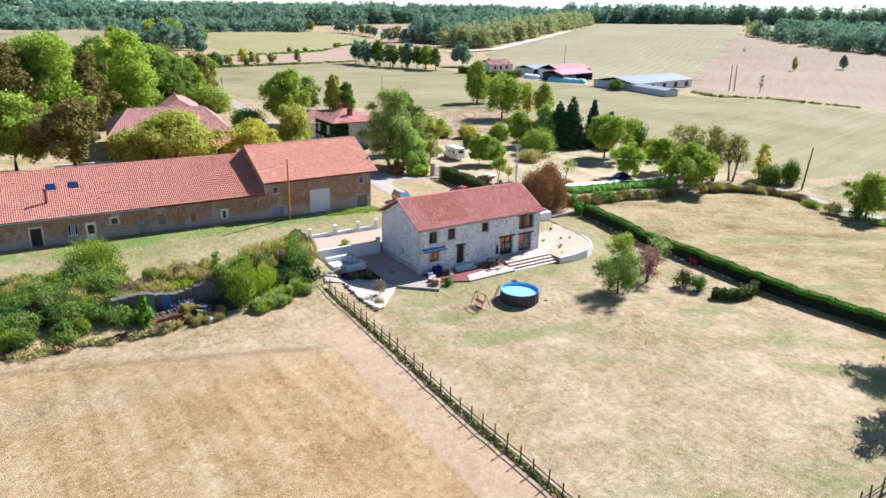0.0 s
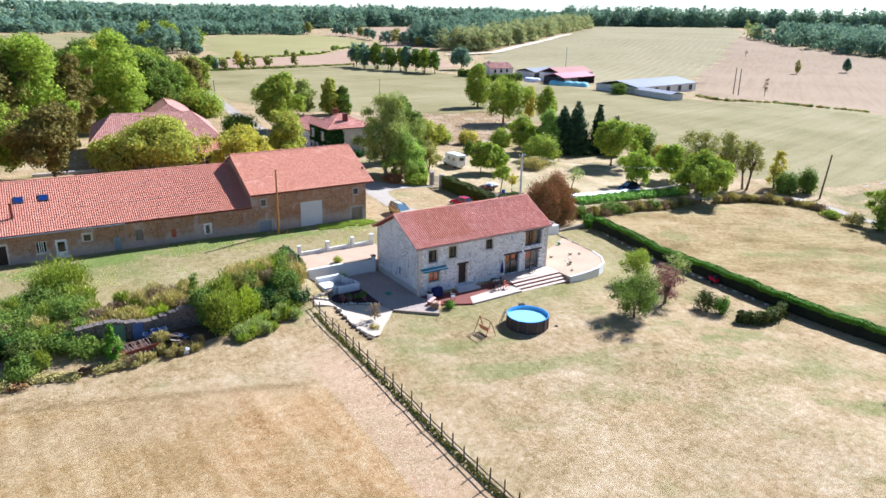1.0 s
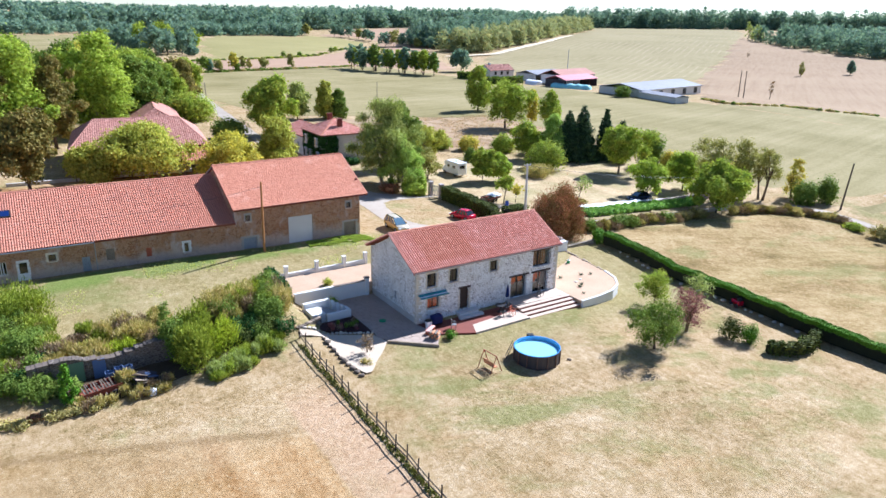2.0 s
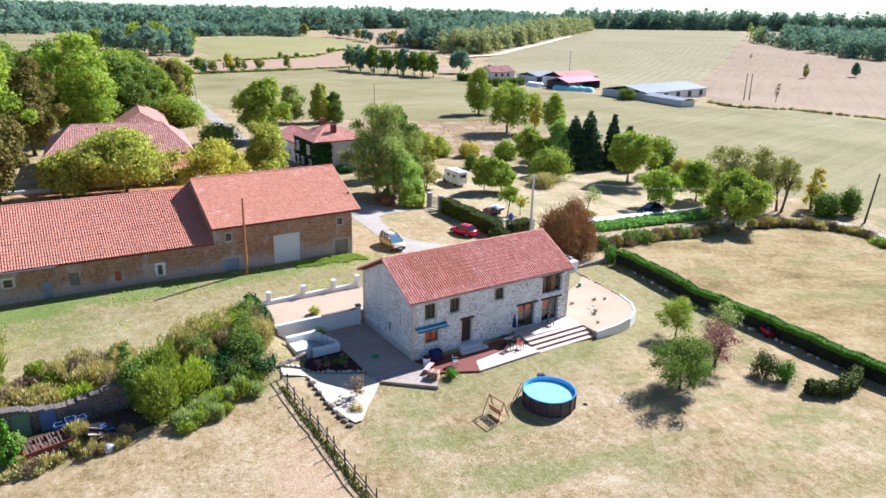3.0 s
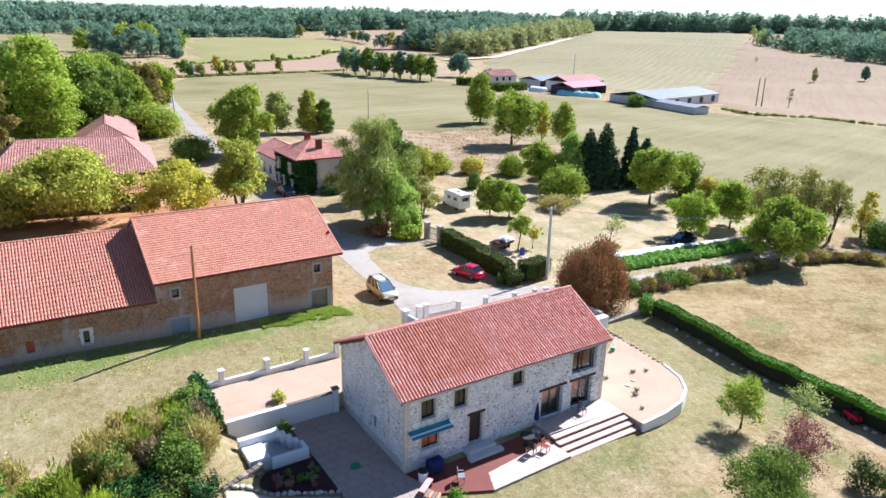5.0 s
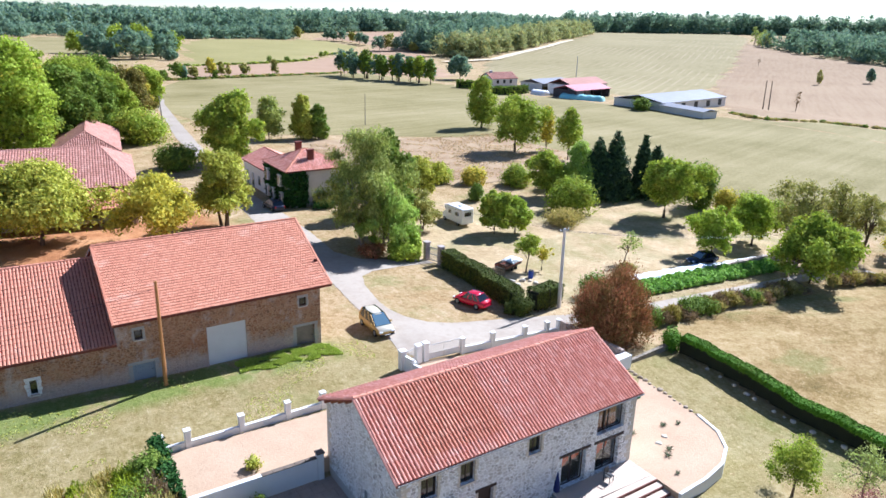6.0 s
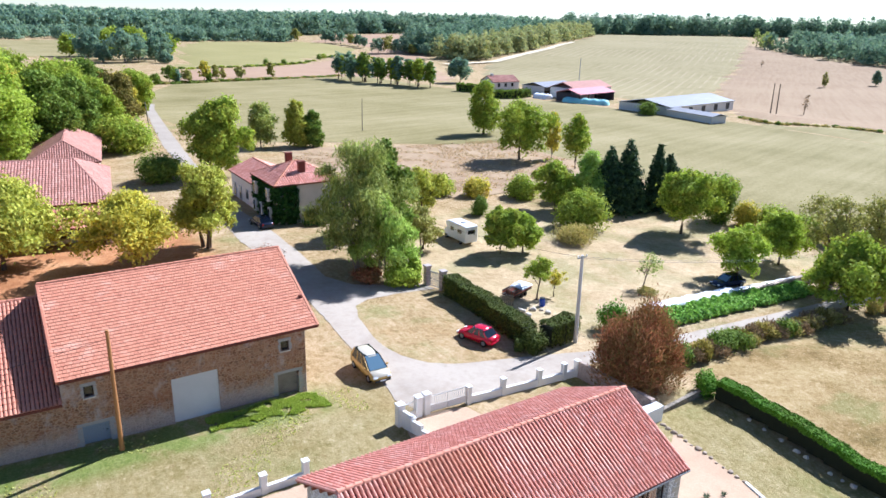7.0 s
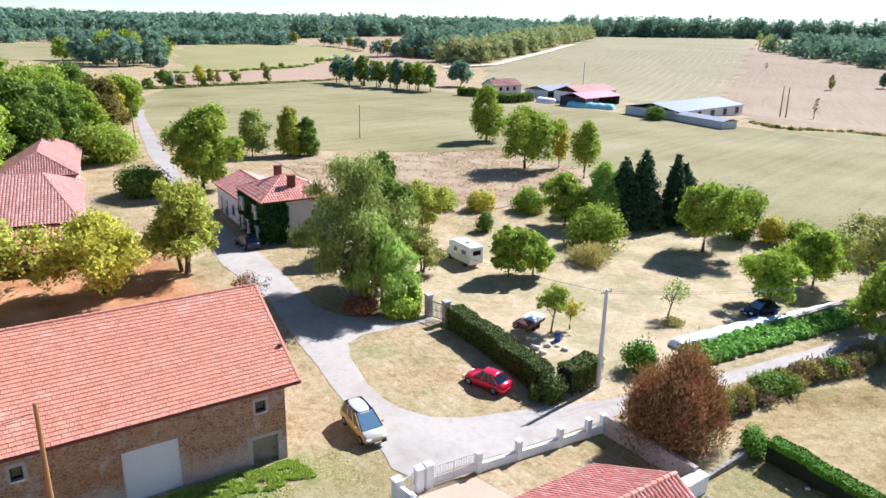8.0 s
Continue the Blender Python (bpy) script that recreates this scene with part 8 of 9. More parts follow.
for i in range(26):
    f = i / 25
    x, y = 33.2 + 26 * f + rs.uniform(-0.3, 0.3), 14.9 - 0.8 * f + rs.uniform(-0.5, 0.5)
    green = i in (3, 8, 9, 10, 17)
    shrub("verge_bush", "green bush beside the lane" if green else "dry bushy verge beside the lane", "shrub", x, y, rs.uniform(0.9, 1.5) + (0.7 if green else 0), rs.uniform(1.0, 1.5), LEAF_DARK if green else (LEAF_DRYVERGE, LEAF_DRYTWIG, LEAF_BROWN)[i % 3], 550 + i, 560, 0.17, group="verge bushes", twigs=False, spray=0.0 if green else 0.7)
for i in range(14):
    f = i / 13
    shrub("verge_bush", "dry bushy verge beside the lane", "shrub", 66 + 14 * f + rs.uniform(-0.5, 0.5), 13.0 - 9 * f * f, rs.uniform(0.8, 1.5), rs.uniform(1.0, 1.6), (LEAF_DRYVERGE, LEAF_DRYTWIG, LEAF_BROWN)[i % 3], 580 + i, 420, 0.18, group="verge bushes", twigs=False, spray=0.6)
for i in range(12):
    f = i / 11
    shrub("verge_bush", "green bush at the meadow's edge", "shrub", 79.5 + 1.5 * f + rs.uniform(-0.6, 0.6), 1.0 - 40 * f, rs.uniform(0.8, 2.2), rs.uniform(1.0, 2.2), (LEAF_OAK, LEAF_DRYVERGE, LEAF_DARK)[i % 3], 600 + i, 480, 0.24, group="verge bushes", twigs=False)
drape("meadow_lane", [(79.0, 12.4), (82.5, 2), (83.5, -14), (86, -44), (88, -44), (85.6, -14), (84.6, 2), (81.2, 13.2)], ROAD, 0.1, 1.5, "pale farm lane along the meadow", wobble=0.1)
drape("far_track", [(84.4, 6.6), (130, 10.6), (220, 26.6), (220, 27.6), (130, 11.6), (84.4, 7.6)], ROAD, 0.11, 6, "faint pale track across the pasture", wobble=0.2)

# ---- overgrown bank west of the house ----
ruin = thing("ruined_wall", "ruined low rubble wall under brambles", "wall", kind="structure")
rx = -31.0
while rx < -19.5:
    w = rs.uniform(0.5, 0.9)
    h = 1.5 + 0.25 * math.sin(rx * 0.8) + rs.uniform(-0.1, 0.1)
    part("wall_piece", boxed(rx, rx + w + 0.02, 3.1, 3.75 + rs.uniform(-0.04, 0.04), -0.7, h - 0.1, 0.05), STONE_DARKWALL, ruin)
    for k in range(2):
        if rs.random() < 0.06:
            continue
        part("cap_stone", boxed(rx + k * w / 2 + 0.004, rx + (k + 1) * w / 2 - 0.004, 3.05, 3.8, h - 0.1, h + rs.uniform(-0.03, 0.02), 0.02), STONE_DARK if rs.random() < 0.7 else STONE_DARKWALL, ruin)
    rx += w
BANK = [(-30.8, 16, 3.6, 2.6, LEAF_BROOM), (-33.5, 13, 1.9, 2.2, LEAF_DARK), (-36.5, 9, 2.0, 2.5, LEAF_DARK), (-34.5, 5, 1.6, 2.1, LEAF_DARK), (-38.5, 4.5, 1.5, 2.1, LEAF_DARK), (-31.5, 9, 2.1, 2.1, LEAF_DARK), (-32, 3.6, 1.5, 1.7, LEAF_DARK), (-35, 1.6, 1.2, 1.7, LEAF_DARK), (-30.2, 3.2, 1.4, 1.1, LEAF_DARK), (-23, 6.4, 2.0, 1.6, LEAF_DRYBUSH), (-19.6, 1.4, 3.9, 1.8, LEAF_BROOM), (-18.8, 4.4, 4.0, 1.7, LEAF_BROOM), (-12.4, 5.4, 2.6, 1.7, LEAF_DARK), (-10, 11.8, 2.2, 1.3, LEAF_DARK), (-29.4, 5.6, 1.2, 1.3, LEAF_DRYBUSH), (-26.2, 5.2, 1.7, 1.6, LEAF_DRYBUSH), (-24.6, 5, 1.5, 1.4, LEAF_LIMEBUSH), (-29.8, 12.6, 1.4, 1.7, LEAF_BROOM), (-33.8, 9.6, 1.6, 1.7, LEAF_DARK), (-38.6, 8, 1.5, 1.8, LEAF_DARK), (-36.6, 12.6, 1.5, 2.0, LEAF_DARK), (-20.6, 3.4, 3.5, 1.3, LEAF_DARK), (-17.2, 2.4, 3.1, 1.4, LEAF_LIMEBUSH), (-28.6, 1.6, 1.4, 1.0, LEAF_DARK), (-24.7, 1.4, 1.2, 0.8, LEAF_DRYBUSH)]
for i, (x, y, h, r, leaf) in enumerate(BANK):
    shrub("bank_shrub", {LEAF_DRYBUSH: "tangled dry bramble shrub on the bank", LEAF_BROOM: "tall olive green broom bush", LEAF_LIMEBUSH: "feathery lime green broom bush", LEAF_DARK: "dense dark green shrub on the bank"}.get(leaf, "dense green shrub on the bank"), "shrub", x, y, h, r, leaf, 620 + i, int(1300 + 560 * r), 0.2, group="bank shrubs", spray=0.8 if leaf in (LEAF_LIMEBUSH, LEAF_DRYBUSH, LEAF_BROOM) else 0.0)
rb2 = random.Random(21)
TANGLE = [(-41.0, -28.6, 1.2, 6.5, 40, (LEAF_DARK, LEAF_IVY, LEAF_HEDGE_DARK, LEAF_BROOM, LEAF_DARK, LEAF_DRYTWIG), 0.9, 1.9), (-41.0, -29.0, 6.5, 14.5, 32, (LEAF_DARK, LEAF_BROOM, LEAF_HEDGE_DARK, LEAF_DRYBUSH), 1.2, 2.2), (-17.0, -9.6, 5.6, 9.2, 36, (LEAF_DRYBUSH, LEAF_BROOM, LEAF_DRYVERGE, LEAF_DRYTWIG, LEAF_DRYBUSH, LEAF_DARK), 1.7, 3.1), (-15.4, -9.8, 9.0, 12.4, 16, (LEAF_BROOM, LEAF_DRYBUSH, LEAF_LIMEBUSH), 1.2, 2.0), (-16.2, -11.0, 3.0, 5.8, 26, (LEAF_IVY, LEAF_HEDGE_DARK, LEAF_IVY, LEAF_DARK), 1.2, 2.0), (-30.0, -19.5, 4.6, 10.0, 38, (LEAF_DRYBUSH, LEAF_DRYVERGE, LEAF_BROOM, LEAF_DRYTWIG), 0.9, 1.9)]
for x0, x1, y0, y1, n, leaves, h0, h1 in TANGLE:
    for i in range(n):
        leaf = leaves[i % len(leaves)]
        shrub("bramble_clump", {LEAF_DARK: "dark green bramble clump on the bank", LEAF_HEDGE_DARK: "dark green bramble clump on the bank", LEAF_IVY: "dark ivy and bramble clump on the bank", LEAF_OAK: "green bramble clump on the bank"}.get(leaf, "feathery dry olive weed clump on the bank"), "shrub", rb2.uniform(x0, x1), rb2.uniform(y0, y1), rb2.uniform(h0, h1), rb2.uniform(0.7, 1.25), leaf, 1500 + i + int(-x0), 620, 0.17, group="bramble clumps", twigs=False, spray=0.0 if leaf in (LEAF_OAK, LEAF_DARK, LEAF_HEDGE_DARK, LEAF_IVY) else 1.0)
clipped("terrace_hedge", "narrow dark ivy hedge at the terrace's end", [(-9.0, 14.5), (-9.05, 11.6), (-9.0, 8.7)], 1.35, 0.6, LEAF_IVY, 1590, 420, 0.12, 0.12)
for i in range(34):
    f = rb2.random()
    shrub("sage_bush", "pale grey-green weed clump on the bank", "shrub", -18.8 + 7.0 * f + rb2.uniform(-0.5, 0.5), -1.0 + 3.2 * f + rb2.uniform(-0.9, 1.3), rb2.uniform(0.5, 1.3), rb2.uniform(0.5, 0.95), (LEAF_GREY, LEAF_BROOM, LEAF_OAK, LEAF_GREY)[i % 4], 660 + i, 420, 0.15, group="sage clumps", twigs=False, spray=1.0)
for i in range(12):
    f = i / 11
    shrub("weed_clump", "dry tangled weeds at the field's edge", "shrub", -40 + 12.5 * f, 0.6 - 1.6 * f + rs.uniform(-0.5, 0.5), rs.uniform(0.3, 0.7), rs.uniform(0.7, 1.2), (LEAF_DRYVERGE, LEAF_RUST)[i % 4 == 0], 680 + i, 260, 0.18, group="weed clumps", twigs=False)
tree("ivy_post", "tall old post wrapped in green ivy", "tree", -28.7, 0.3, 3.6, 0.75, LEAF_HEDGE, 700, 1100, 0.18, "tall", 0.02)
tree("dark_cypress", "narrow dark evergreen at the ruined wall", "tree", -21.0, 4.4, 4.6, 0.9, LEAF_DARK, 701, 900, 0.18, "tall", 0.02)
jk = thing("red_farm_cart", "rusty red derelict farm cart under brambles", "cart", (-26.6, 1.0, G(-26.6, 1.0) - 0.35), 12)
part("bed", boxed(-1.4, 1.4, -0.7, 0.7, 0.55, 0.72, 0.02), RUST_RED, jk)
part("side_board", boxed(-1.4, 1.4, -0.75, -0.7, 0.6, 1.05), RUST_RED, jk)
part("side_board", boxed(-1.4, 1.4, 0.7, 0.75, 0.6, 1.05), RUST_RED, jk)
part("drawbar", tubed((1.4, 0, 0.6), (2.6, 0, 0.3), 0.06, 0.05, 6), RUST_RED, jk)
for sx in (-0.8, 0.8):
    for sy in (-0.8, 0.8):
        part("wheel", tubed((sx, sy - 0.08, 0.35), (sx, sy + 0.08, 0.35), 0.38, 0.38, 14), METAL_DARK, jk)
for i in range(10):
    part("lath", placed(boxed(-1.2 + i * 0.22, -1.1 + i * 0.22, -0.6, 0.9, 0.95, 0.99), Matrix.Rotation(0.25 + 0.2 * math.sin(i * 2.3), 4, "X")), WOOD_FENCE if i % 2 else STONE_DARK, jk)
dr = thing("junk_heap", "heap of scrap metal and blue plastic sheet", "scrap", (-23.2, 0.5, G(-23.2, 0.5)))
for i in range(9):
    a = rs.uniform(0, 6.28)
    part("scrap_sheet", placed(boxed(-rs.uniform(0.3, 0.7), 0.4, -0.3, 0.4, 0, 0.04), pose(math.cos(a) * 0.6, math.sin(a) * 0.5, 0.35 + 0.12 * i * 0.7, rs.uniform(-40, 40), rs.uniform(-40, 40), rs.uniform(0, 360))), (SCRAP_BLUE, WALL_DARK, STONE_FIELD)[i % 3], dr)
part("heap_body", placed(boxed(-0.9, 0.9, -0.6, 0.6, -0.1, 0.5, 0.15), I4), METAL_DARK, dr)
gh = thing("old_green_door", "old green and blue doors leaning on the wall", "door", (-27.0, 2.9, G(-27.0, 2.9)))
part("door_leaf", placed(boxed(-1.3, -0.3, -0.04, 0.04, 0, 1.6), Matrix.Rotation(-0.15, 4, "X")), FADED_GREEN, gh)
part("door_leaf", placed(boxed(0.3, 1.2, -0.04, 0.04, 0, 1.5), Matrix.Rotation(-0.15, 4, "X")), SCRAP_BLUE, gh)
# what lies about the derelict cart
# Dark sheet on the ground: the shadow here is painted as its colour.
drape("littered_earth", [(-28.2, -0.3), (-24.5, 0.1), (-22.0, 0.0), (-19.5, 0.6), (-15.5, 2.4), (-11.6, 4.0), (-12.6, 6.4), (-18.0, 5.6), (-20.0, 3.2), (-28.2, 3.2)], SHADED_EARTH, 0.05, 0.6, "earth by the ruined wall with deep shade in its colour", wobble=0.25)
for i, (x, y) in enumerate(((-25.7, 2.3), (-25.0, 2.45), (-24.4, 2.2))):
    cr = thing("plastic_crate", "faded blue plastic crate against the ruined wall", "crate", (x, y, G(x, y)), 12 * i - 8, "plastic crates")
    for s in (-0.26, 0.26):
        part("side", boxed(-0.3, 0.3, s - 0.02, s + 0.02, 0.02, 0.75 + 0.1 * i), SCRAP_BLUE, cr)
        part("side", boxed(s * 1.15 - 0.02, s * 1.15 + 0.02, -0.24, 0.24, 0.02, 0.75 + 0.1 * i), SCRAP_BLUE, cr)
    part("base", boxed(-0.29, 0.29, -0.25, 0.25, 0.0, 0.05), SCRAP_BLUE, cr)
for i in range(22):
    x, y = -25.2 + rs.uniform(-0.8, 1.0), 0.9 + rs.uniform(-0.6, 0.6)
    a, l, up = rs.uniform(0, 6.28), rs.uniform(0.5, 1.2), rs.uniform(0.1, 0.7)
    st = thing("loose_lath", "grey weathered lath in the scrap heap", "lath", (x, y, G(x, y)), 0, "loose laths")
    part("lath", tubed((0, 0, 0.03), (math.cos(a) * l, math.sin(a) * l, up), 0.03, 0.025, 5), WOOD_GREY if i % 3 else WOOD_FENCE, st)
boulder("white_sack", "crumpled white plastic sack on the ground", -23.3, -0.5, 0.42, SHEET_WHITE, 730, squash=0.8)
for i in range(26):
    x, y = rs.uniform(-28.6, -21.8), rs.uniform(-0.7, 0.5)
    shrub("weed_clump", "tall dry weeds before the derelict cart", "shrub", x, y, rs.uniform(0.4, 1.0), rs.uniform(0.35, 0.6), (LEAF_DRYVERGE, LEAF_DRYTWIG, LEAF_DRYBUSH)[i % 3], 1680 + i, 170, 0.15, group="weed clumps", twigs=False, spray=1.0)
# two trees out of sight whose shade falls on the lawn
tree("lawn_tree", "garden tree at the lawn's east side", "tree", 33.6, -35.6, 11.8, 2.8, LEAF_OAK, 705, 2200, 0.3, trunk=0.42)
tree("lawn_tree", "garden tree at the lawn's east side", "tree", 20.6, -41.8, 8.5, 2.4, LEAF_OAK, 706, 2200, 0.3, trunk=0.15)


# ---- vehicles ----
def loft(sections, closed=True):
    """A body from rings of equal length, one after another along its length."""
    bm = bmesh.new()
    rings = [[bm.verts.new(p) for p in s] for s in sections]
    n = len(rings[0])
    for a, b in zip(rings, rings[1:]):
        for i in range(n):
            bm.faces.new((a[i], a[(i + 1) % n], b[(i + 1) % n], b[i]))
    bm.faces.new(rings[0][::-1])
    bm.faces.new(rings[-1])
    bmesh.ops.recalc_face_normals(bm, faces=bm.faces)
    return bm


def car(name, label, x, y, turn, paint, bonnet_paint, L, W, H, kind):
    """A car along +x (front): lower body, cabin, glass, lamps, wheels."""
    ob = thing(name, label, "car", (x, y, G(x, y) + 0.05), turn)
    w = W / 2
    belt_z = 0.92 if kind == "mpv" else 0.85
    def ring(px, half, z0, z1, round_=0.12):
        return [(px, -half + round_, z0), (px, -half, z0 + round_), (px, -half, z1 - round_), (px, -half + round_ * 1.4, z1), (px, half - round_ * 1.4, z1), (px, half, z1 - round_), (px, half, z0 + round_), (px, half - round_, z0)]
    l = L / 2
    secs = [ring(-l, w * 0.8, 0.4, belt_z - 0.12), ring(-l + 0.15, w * 0.95, 0.26, belt_z), ring(-l * 0.5, w, 0.22, belt_z + 0.03), ring(0, w, 0.22, belt_z + 0.02), ring(l * 0.42, w, 0.22, belt_z), ring(l * 0.78, w * 0.96, 0.24, belt_z - 0.12), ring(l - 0.1, w * 0.84, 0.3, belt_z - 0.3), ring(l, w * 0.7, 0.38, belt_z - 0.42)]
    part("body", loft(secs), paint, ob, smooth=True)
    # A second, paler paint on bonnet and roof stands in for sun glare.
    if bonnet_paint is not paint:
        part("bonnet", loft([ring(l * 0.45, w * 0.88, belt_z - 0.06, belt_z + 0.012, 0.02), ring(l * 0.78, w * 0.86, belt_z - 0.16, belt_z - 0.1, 0.02), ring(l - 0.08, w * 0.74, belt_z - 0.34, belt_z - 0.28, 0.02)]), bonnet_paint, ob, "bonnet paled for sun glare", True)
    if kind == "mpv":
        a0, a1, b1, b0 = -l + 0.1, -l + 0.45, l * 0.08, l * 0.62
    else:
        a0, a1, b1, b0 = -l + 0.35, -l + 1.0, l * 0.1, l * 0.48
    def cab(px, half, z):
        return [(px, -half, z), (px, half, z)]
    k = 0.74
    v = [(a0, -w * 0.92, belt_z - 0.02), (a0, w * 0.92, belt_z - 0.02), (b0, w * 0.92, belt_z - 0.02), (b0, -w * 0.92, belt_z - 0.02), (a1, -w * k, H), (a1, w * k, H), (b1, w * k, H), (b1, -w * k, H)]
    bm = bmesh.new()
    vs = [bm.verts.new(p) for p in v]
    for f in ((0, 3, 7, 4), (2, 1, 5, 6), (1, 0, 4, 5), (3, 2, 6, 7), (4, 7, 6, 5)):
        bm.faces.new([vs[i] for i in f])
    bmesh.ops.recalc_face_normals(bm, faces=bm.faces)
    part("glasshouse", bm, GLASS_DARK, ob, "dark side windows")
    bm = bmesh.new()
    bm.free()
    secs = []
    for f in (0.0, 0.12, 0.4, 0.7, 0.9, 1.0):
        px, arch = a1 - 0.12 + (b1 - a1 + 0.26) * f, 0.05 * math.sin(math.pi * min(1, 0.1 + 0.85 * f)) - (0.05 if f in (0.0, 1.0) else 0.0)
        hw = w * k * (0.98 if 0 < f < 1 else 0.92) + 0.03
        secs.append([(px, hw * q, H + arch - 0.11 * abs(q) ** 4) for q in (-1, -0.85, -0.45, 0, 0.45, 0.85, 1)] + [(px, hw * q, H - 0.08) for q in (0.95, -0.95)])
    part("roof_panel", loft(secs), bonnet_paint, ob, "pale roof" if bonnet_paint is not paint else "", True)
    def slat(i0, i1, j0, j1, f0, f1, out):
        P = [Vector(v[i]) for i in (i0, i1, j0, j1)]
        lo0, lo1 = P[0].lerp(P[1], f0), P[0].lerp(P[1], f1)
        hi0, hi1 = P[2].lerp(P[3], f0), P[2].lerp(P[3], f1)
        n = (lo1 - lo0).cross(hi0 - lo0).normalized() * out
        bm = bmesh.new()
        q = [bm.verts.new(p) for p in (lo0 + n, lo1 + n, hi1 + n, hi0 + n)] + [bm.verts.new(p - n) for p in (lo0, lo1, hi1, hi0)]
        for f in ((0, 1, 2, 3), (7, 6, 5, 4), (0, 4, 5, 1), (1, 5, 6, 2), (2, 6, 7, 3), (3, 7, 4, 0)):
            bm.faces.new([q[i] for i in f])
        bmesh.ops.recalc_face_normals(bm, faces=bm.faces)
        return bm
    for (i0, i1, j0, j1) in ((0, 3, 4, 7), (1, 2, 5, 6)):
        for f0, f1 in ((0.0, 0.08), (0.34, 0.39), (0.62, 0.67), (0.93, 1.0)):
            part("pillar", slat(i0, i1, j0, j1, f0, f1, 0.012), paint, ob)
    # Windscreen gets the glass that has sky blue put into its colour.
    part("windscreen", slat(3, 2, 7, 6, 0.06, 0.94, 0.012), GLASS_CAR, ob, "windscreen with the sky's reflection in its colour")
    part("rear_window", slat(1, 0, 5, 4, 0.1, 0.9, 0.012), GLASS_DARK, ob)
    for s in (-1, 1):
        part("headlight", boxed(l - 0.22, l - 0.03, s * w * 0.66 - 0.17, s * w * 0.66 + 0.17, belt_z - 0.4, belt_z - 0.26, 0.03), SHEET_WHITE, ob)
        part("tail_light", boxed(-l - 0.0, -l + 0.12, s * w * 0.74 - 0.1, s * w * 0.74 + 0.1, belt_z - 0.32, belt_z - 0.06, 0.03), TAIL_RED, ob)
        part("mirror", boxed(l * 0.38, l * 0.38 + 0.14, s * (w + 0.1) - 0.09, s * (w + 0.1) + 0.09, belt_z, belt_z + 0.13, 0.03), paint, ob)
    part("front_bumper", boxed(l - 0.12, l + 0.05, -w * 0.78, w * 0.78, 0.26, 0.42, 0.04), METAL_DARK, ob)
    part("rear_bumper", boxed(-l - 0.05, -l + 0.12, -w * 0.8, w * 0.8, 0.28, 0.46, 0.04), paint, ob)
    part("number_plate", boxed(l + 0.05, l + 0.06, -0.24, 0.24, 0.34, 0.43), SHEET_WHITE, ob)
    if kind == "hatch":
        part("spoiler", boxed(a1 - 0.16, a1 + 0.02, -w * 0.72, w * 0.72, H - 0.06, H + 0.0, 0.02), paint, ob)
    for sx in (-l * 0.6, l * 0.62):
        for s in (-1, 1):
            wh = part("wheel", tubed((sx, s * (w - 0.2), 0.31), (sx, s * (w + 0.015), 0.31), 0.31, 0.31, 18), TYRE, ob)
            part("rim", tubed((sx, s * (w - 0.02), 0.31), (sx, s * (w + 0.025), 0.31), 0.2, 0.18, 12), METAL_GREY, wh)
    return ob


TAIL_RED = plain("red lamp glass", (150, 16, 18), 0.2, 0, 0.05, 1.0, 0.6, 0)
car("people_carrier", "golden people carrier on the drive, roof and bonnet paled for glare", 11.25, 24.0, -92, CAR_GOLD, CAR_GLARE, 4.25, 1.7, 1.58, "mpv")
car("red_hatchback", "glossy red hatchback parked on dry grass", 22.5, 25.5, 108, CAR_RED, CAR_RED, 3.75, 1.65, 1.38, "hatch")
car("dark_car", "dark blue car parked by the ivy house", 17.3, 66.4, 96, CAR_BLUE, CAR_BLUE, 4.2, 1.75, 1.45, "hatch")
car("dark_car", "dusty blue car in a tree's shade", 58.0, 25.6, 170, CAR_BLUE, CAR_BLUE, 4.1, 1.7, 1.4, "hatch")

cv = thing("camper_van", "white camper van parked on the orchard grass", "camper van", (38.6, 51.9, G(38.6, 51.9)), 90)
cv.matrix_world = cv.matrix_world @ Matrix.Diagonal((0.9, 0.9, 0.9, 1))
part("living_box", boxed(-2.9, 1.4, -1.08, 1.08, 0.45, 2.85, 0.1), SHEET_WHITE, cv)
part("alcove", loft([[(1.2, -1.05, 1.85), (1.2, 1.05, 1.85), (1.2, 1.05, 2.8), (1.2, -1.05, 2.8)], [(2.1, -0.95, 1.95), (2.1, 0.95, 1.95), (2.1, 0.95, 2.6), (2.1, -0.95, 2.6)], [(2.35, -0.8, 2.05), (2.35, 0.8, 2.05), (2.35, 0.8, 2.35), (2.35, -0.8, 2.35)]]), SHEET_WHITE, cv)
part("cab", loft([[(1.4, -0.95, 0.4), (1.4, 0.95, 0.4), (1.4, 0.9, 1.85), (1.4, -0.9, 1.85)], [(2.1, -0.95, 0.4), (2.1, 0.95, 0.4), (2.1, 0.85, 1.7), (2.1, -0.85, 1.7)], [(2.7, -0.95, 0.4), (2.7, 0.95, 0.4), (2.7, 0.9, 1.1), (2.7, -0.9, 1.1)], [(3.1, -0.8, 0.45), (3.1, 0.8, 0.45), (3.1, 0.8, 0.9), (3.1, -0.8, 0.9)]]), SHEET_WHITE, cv)
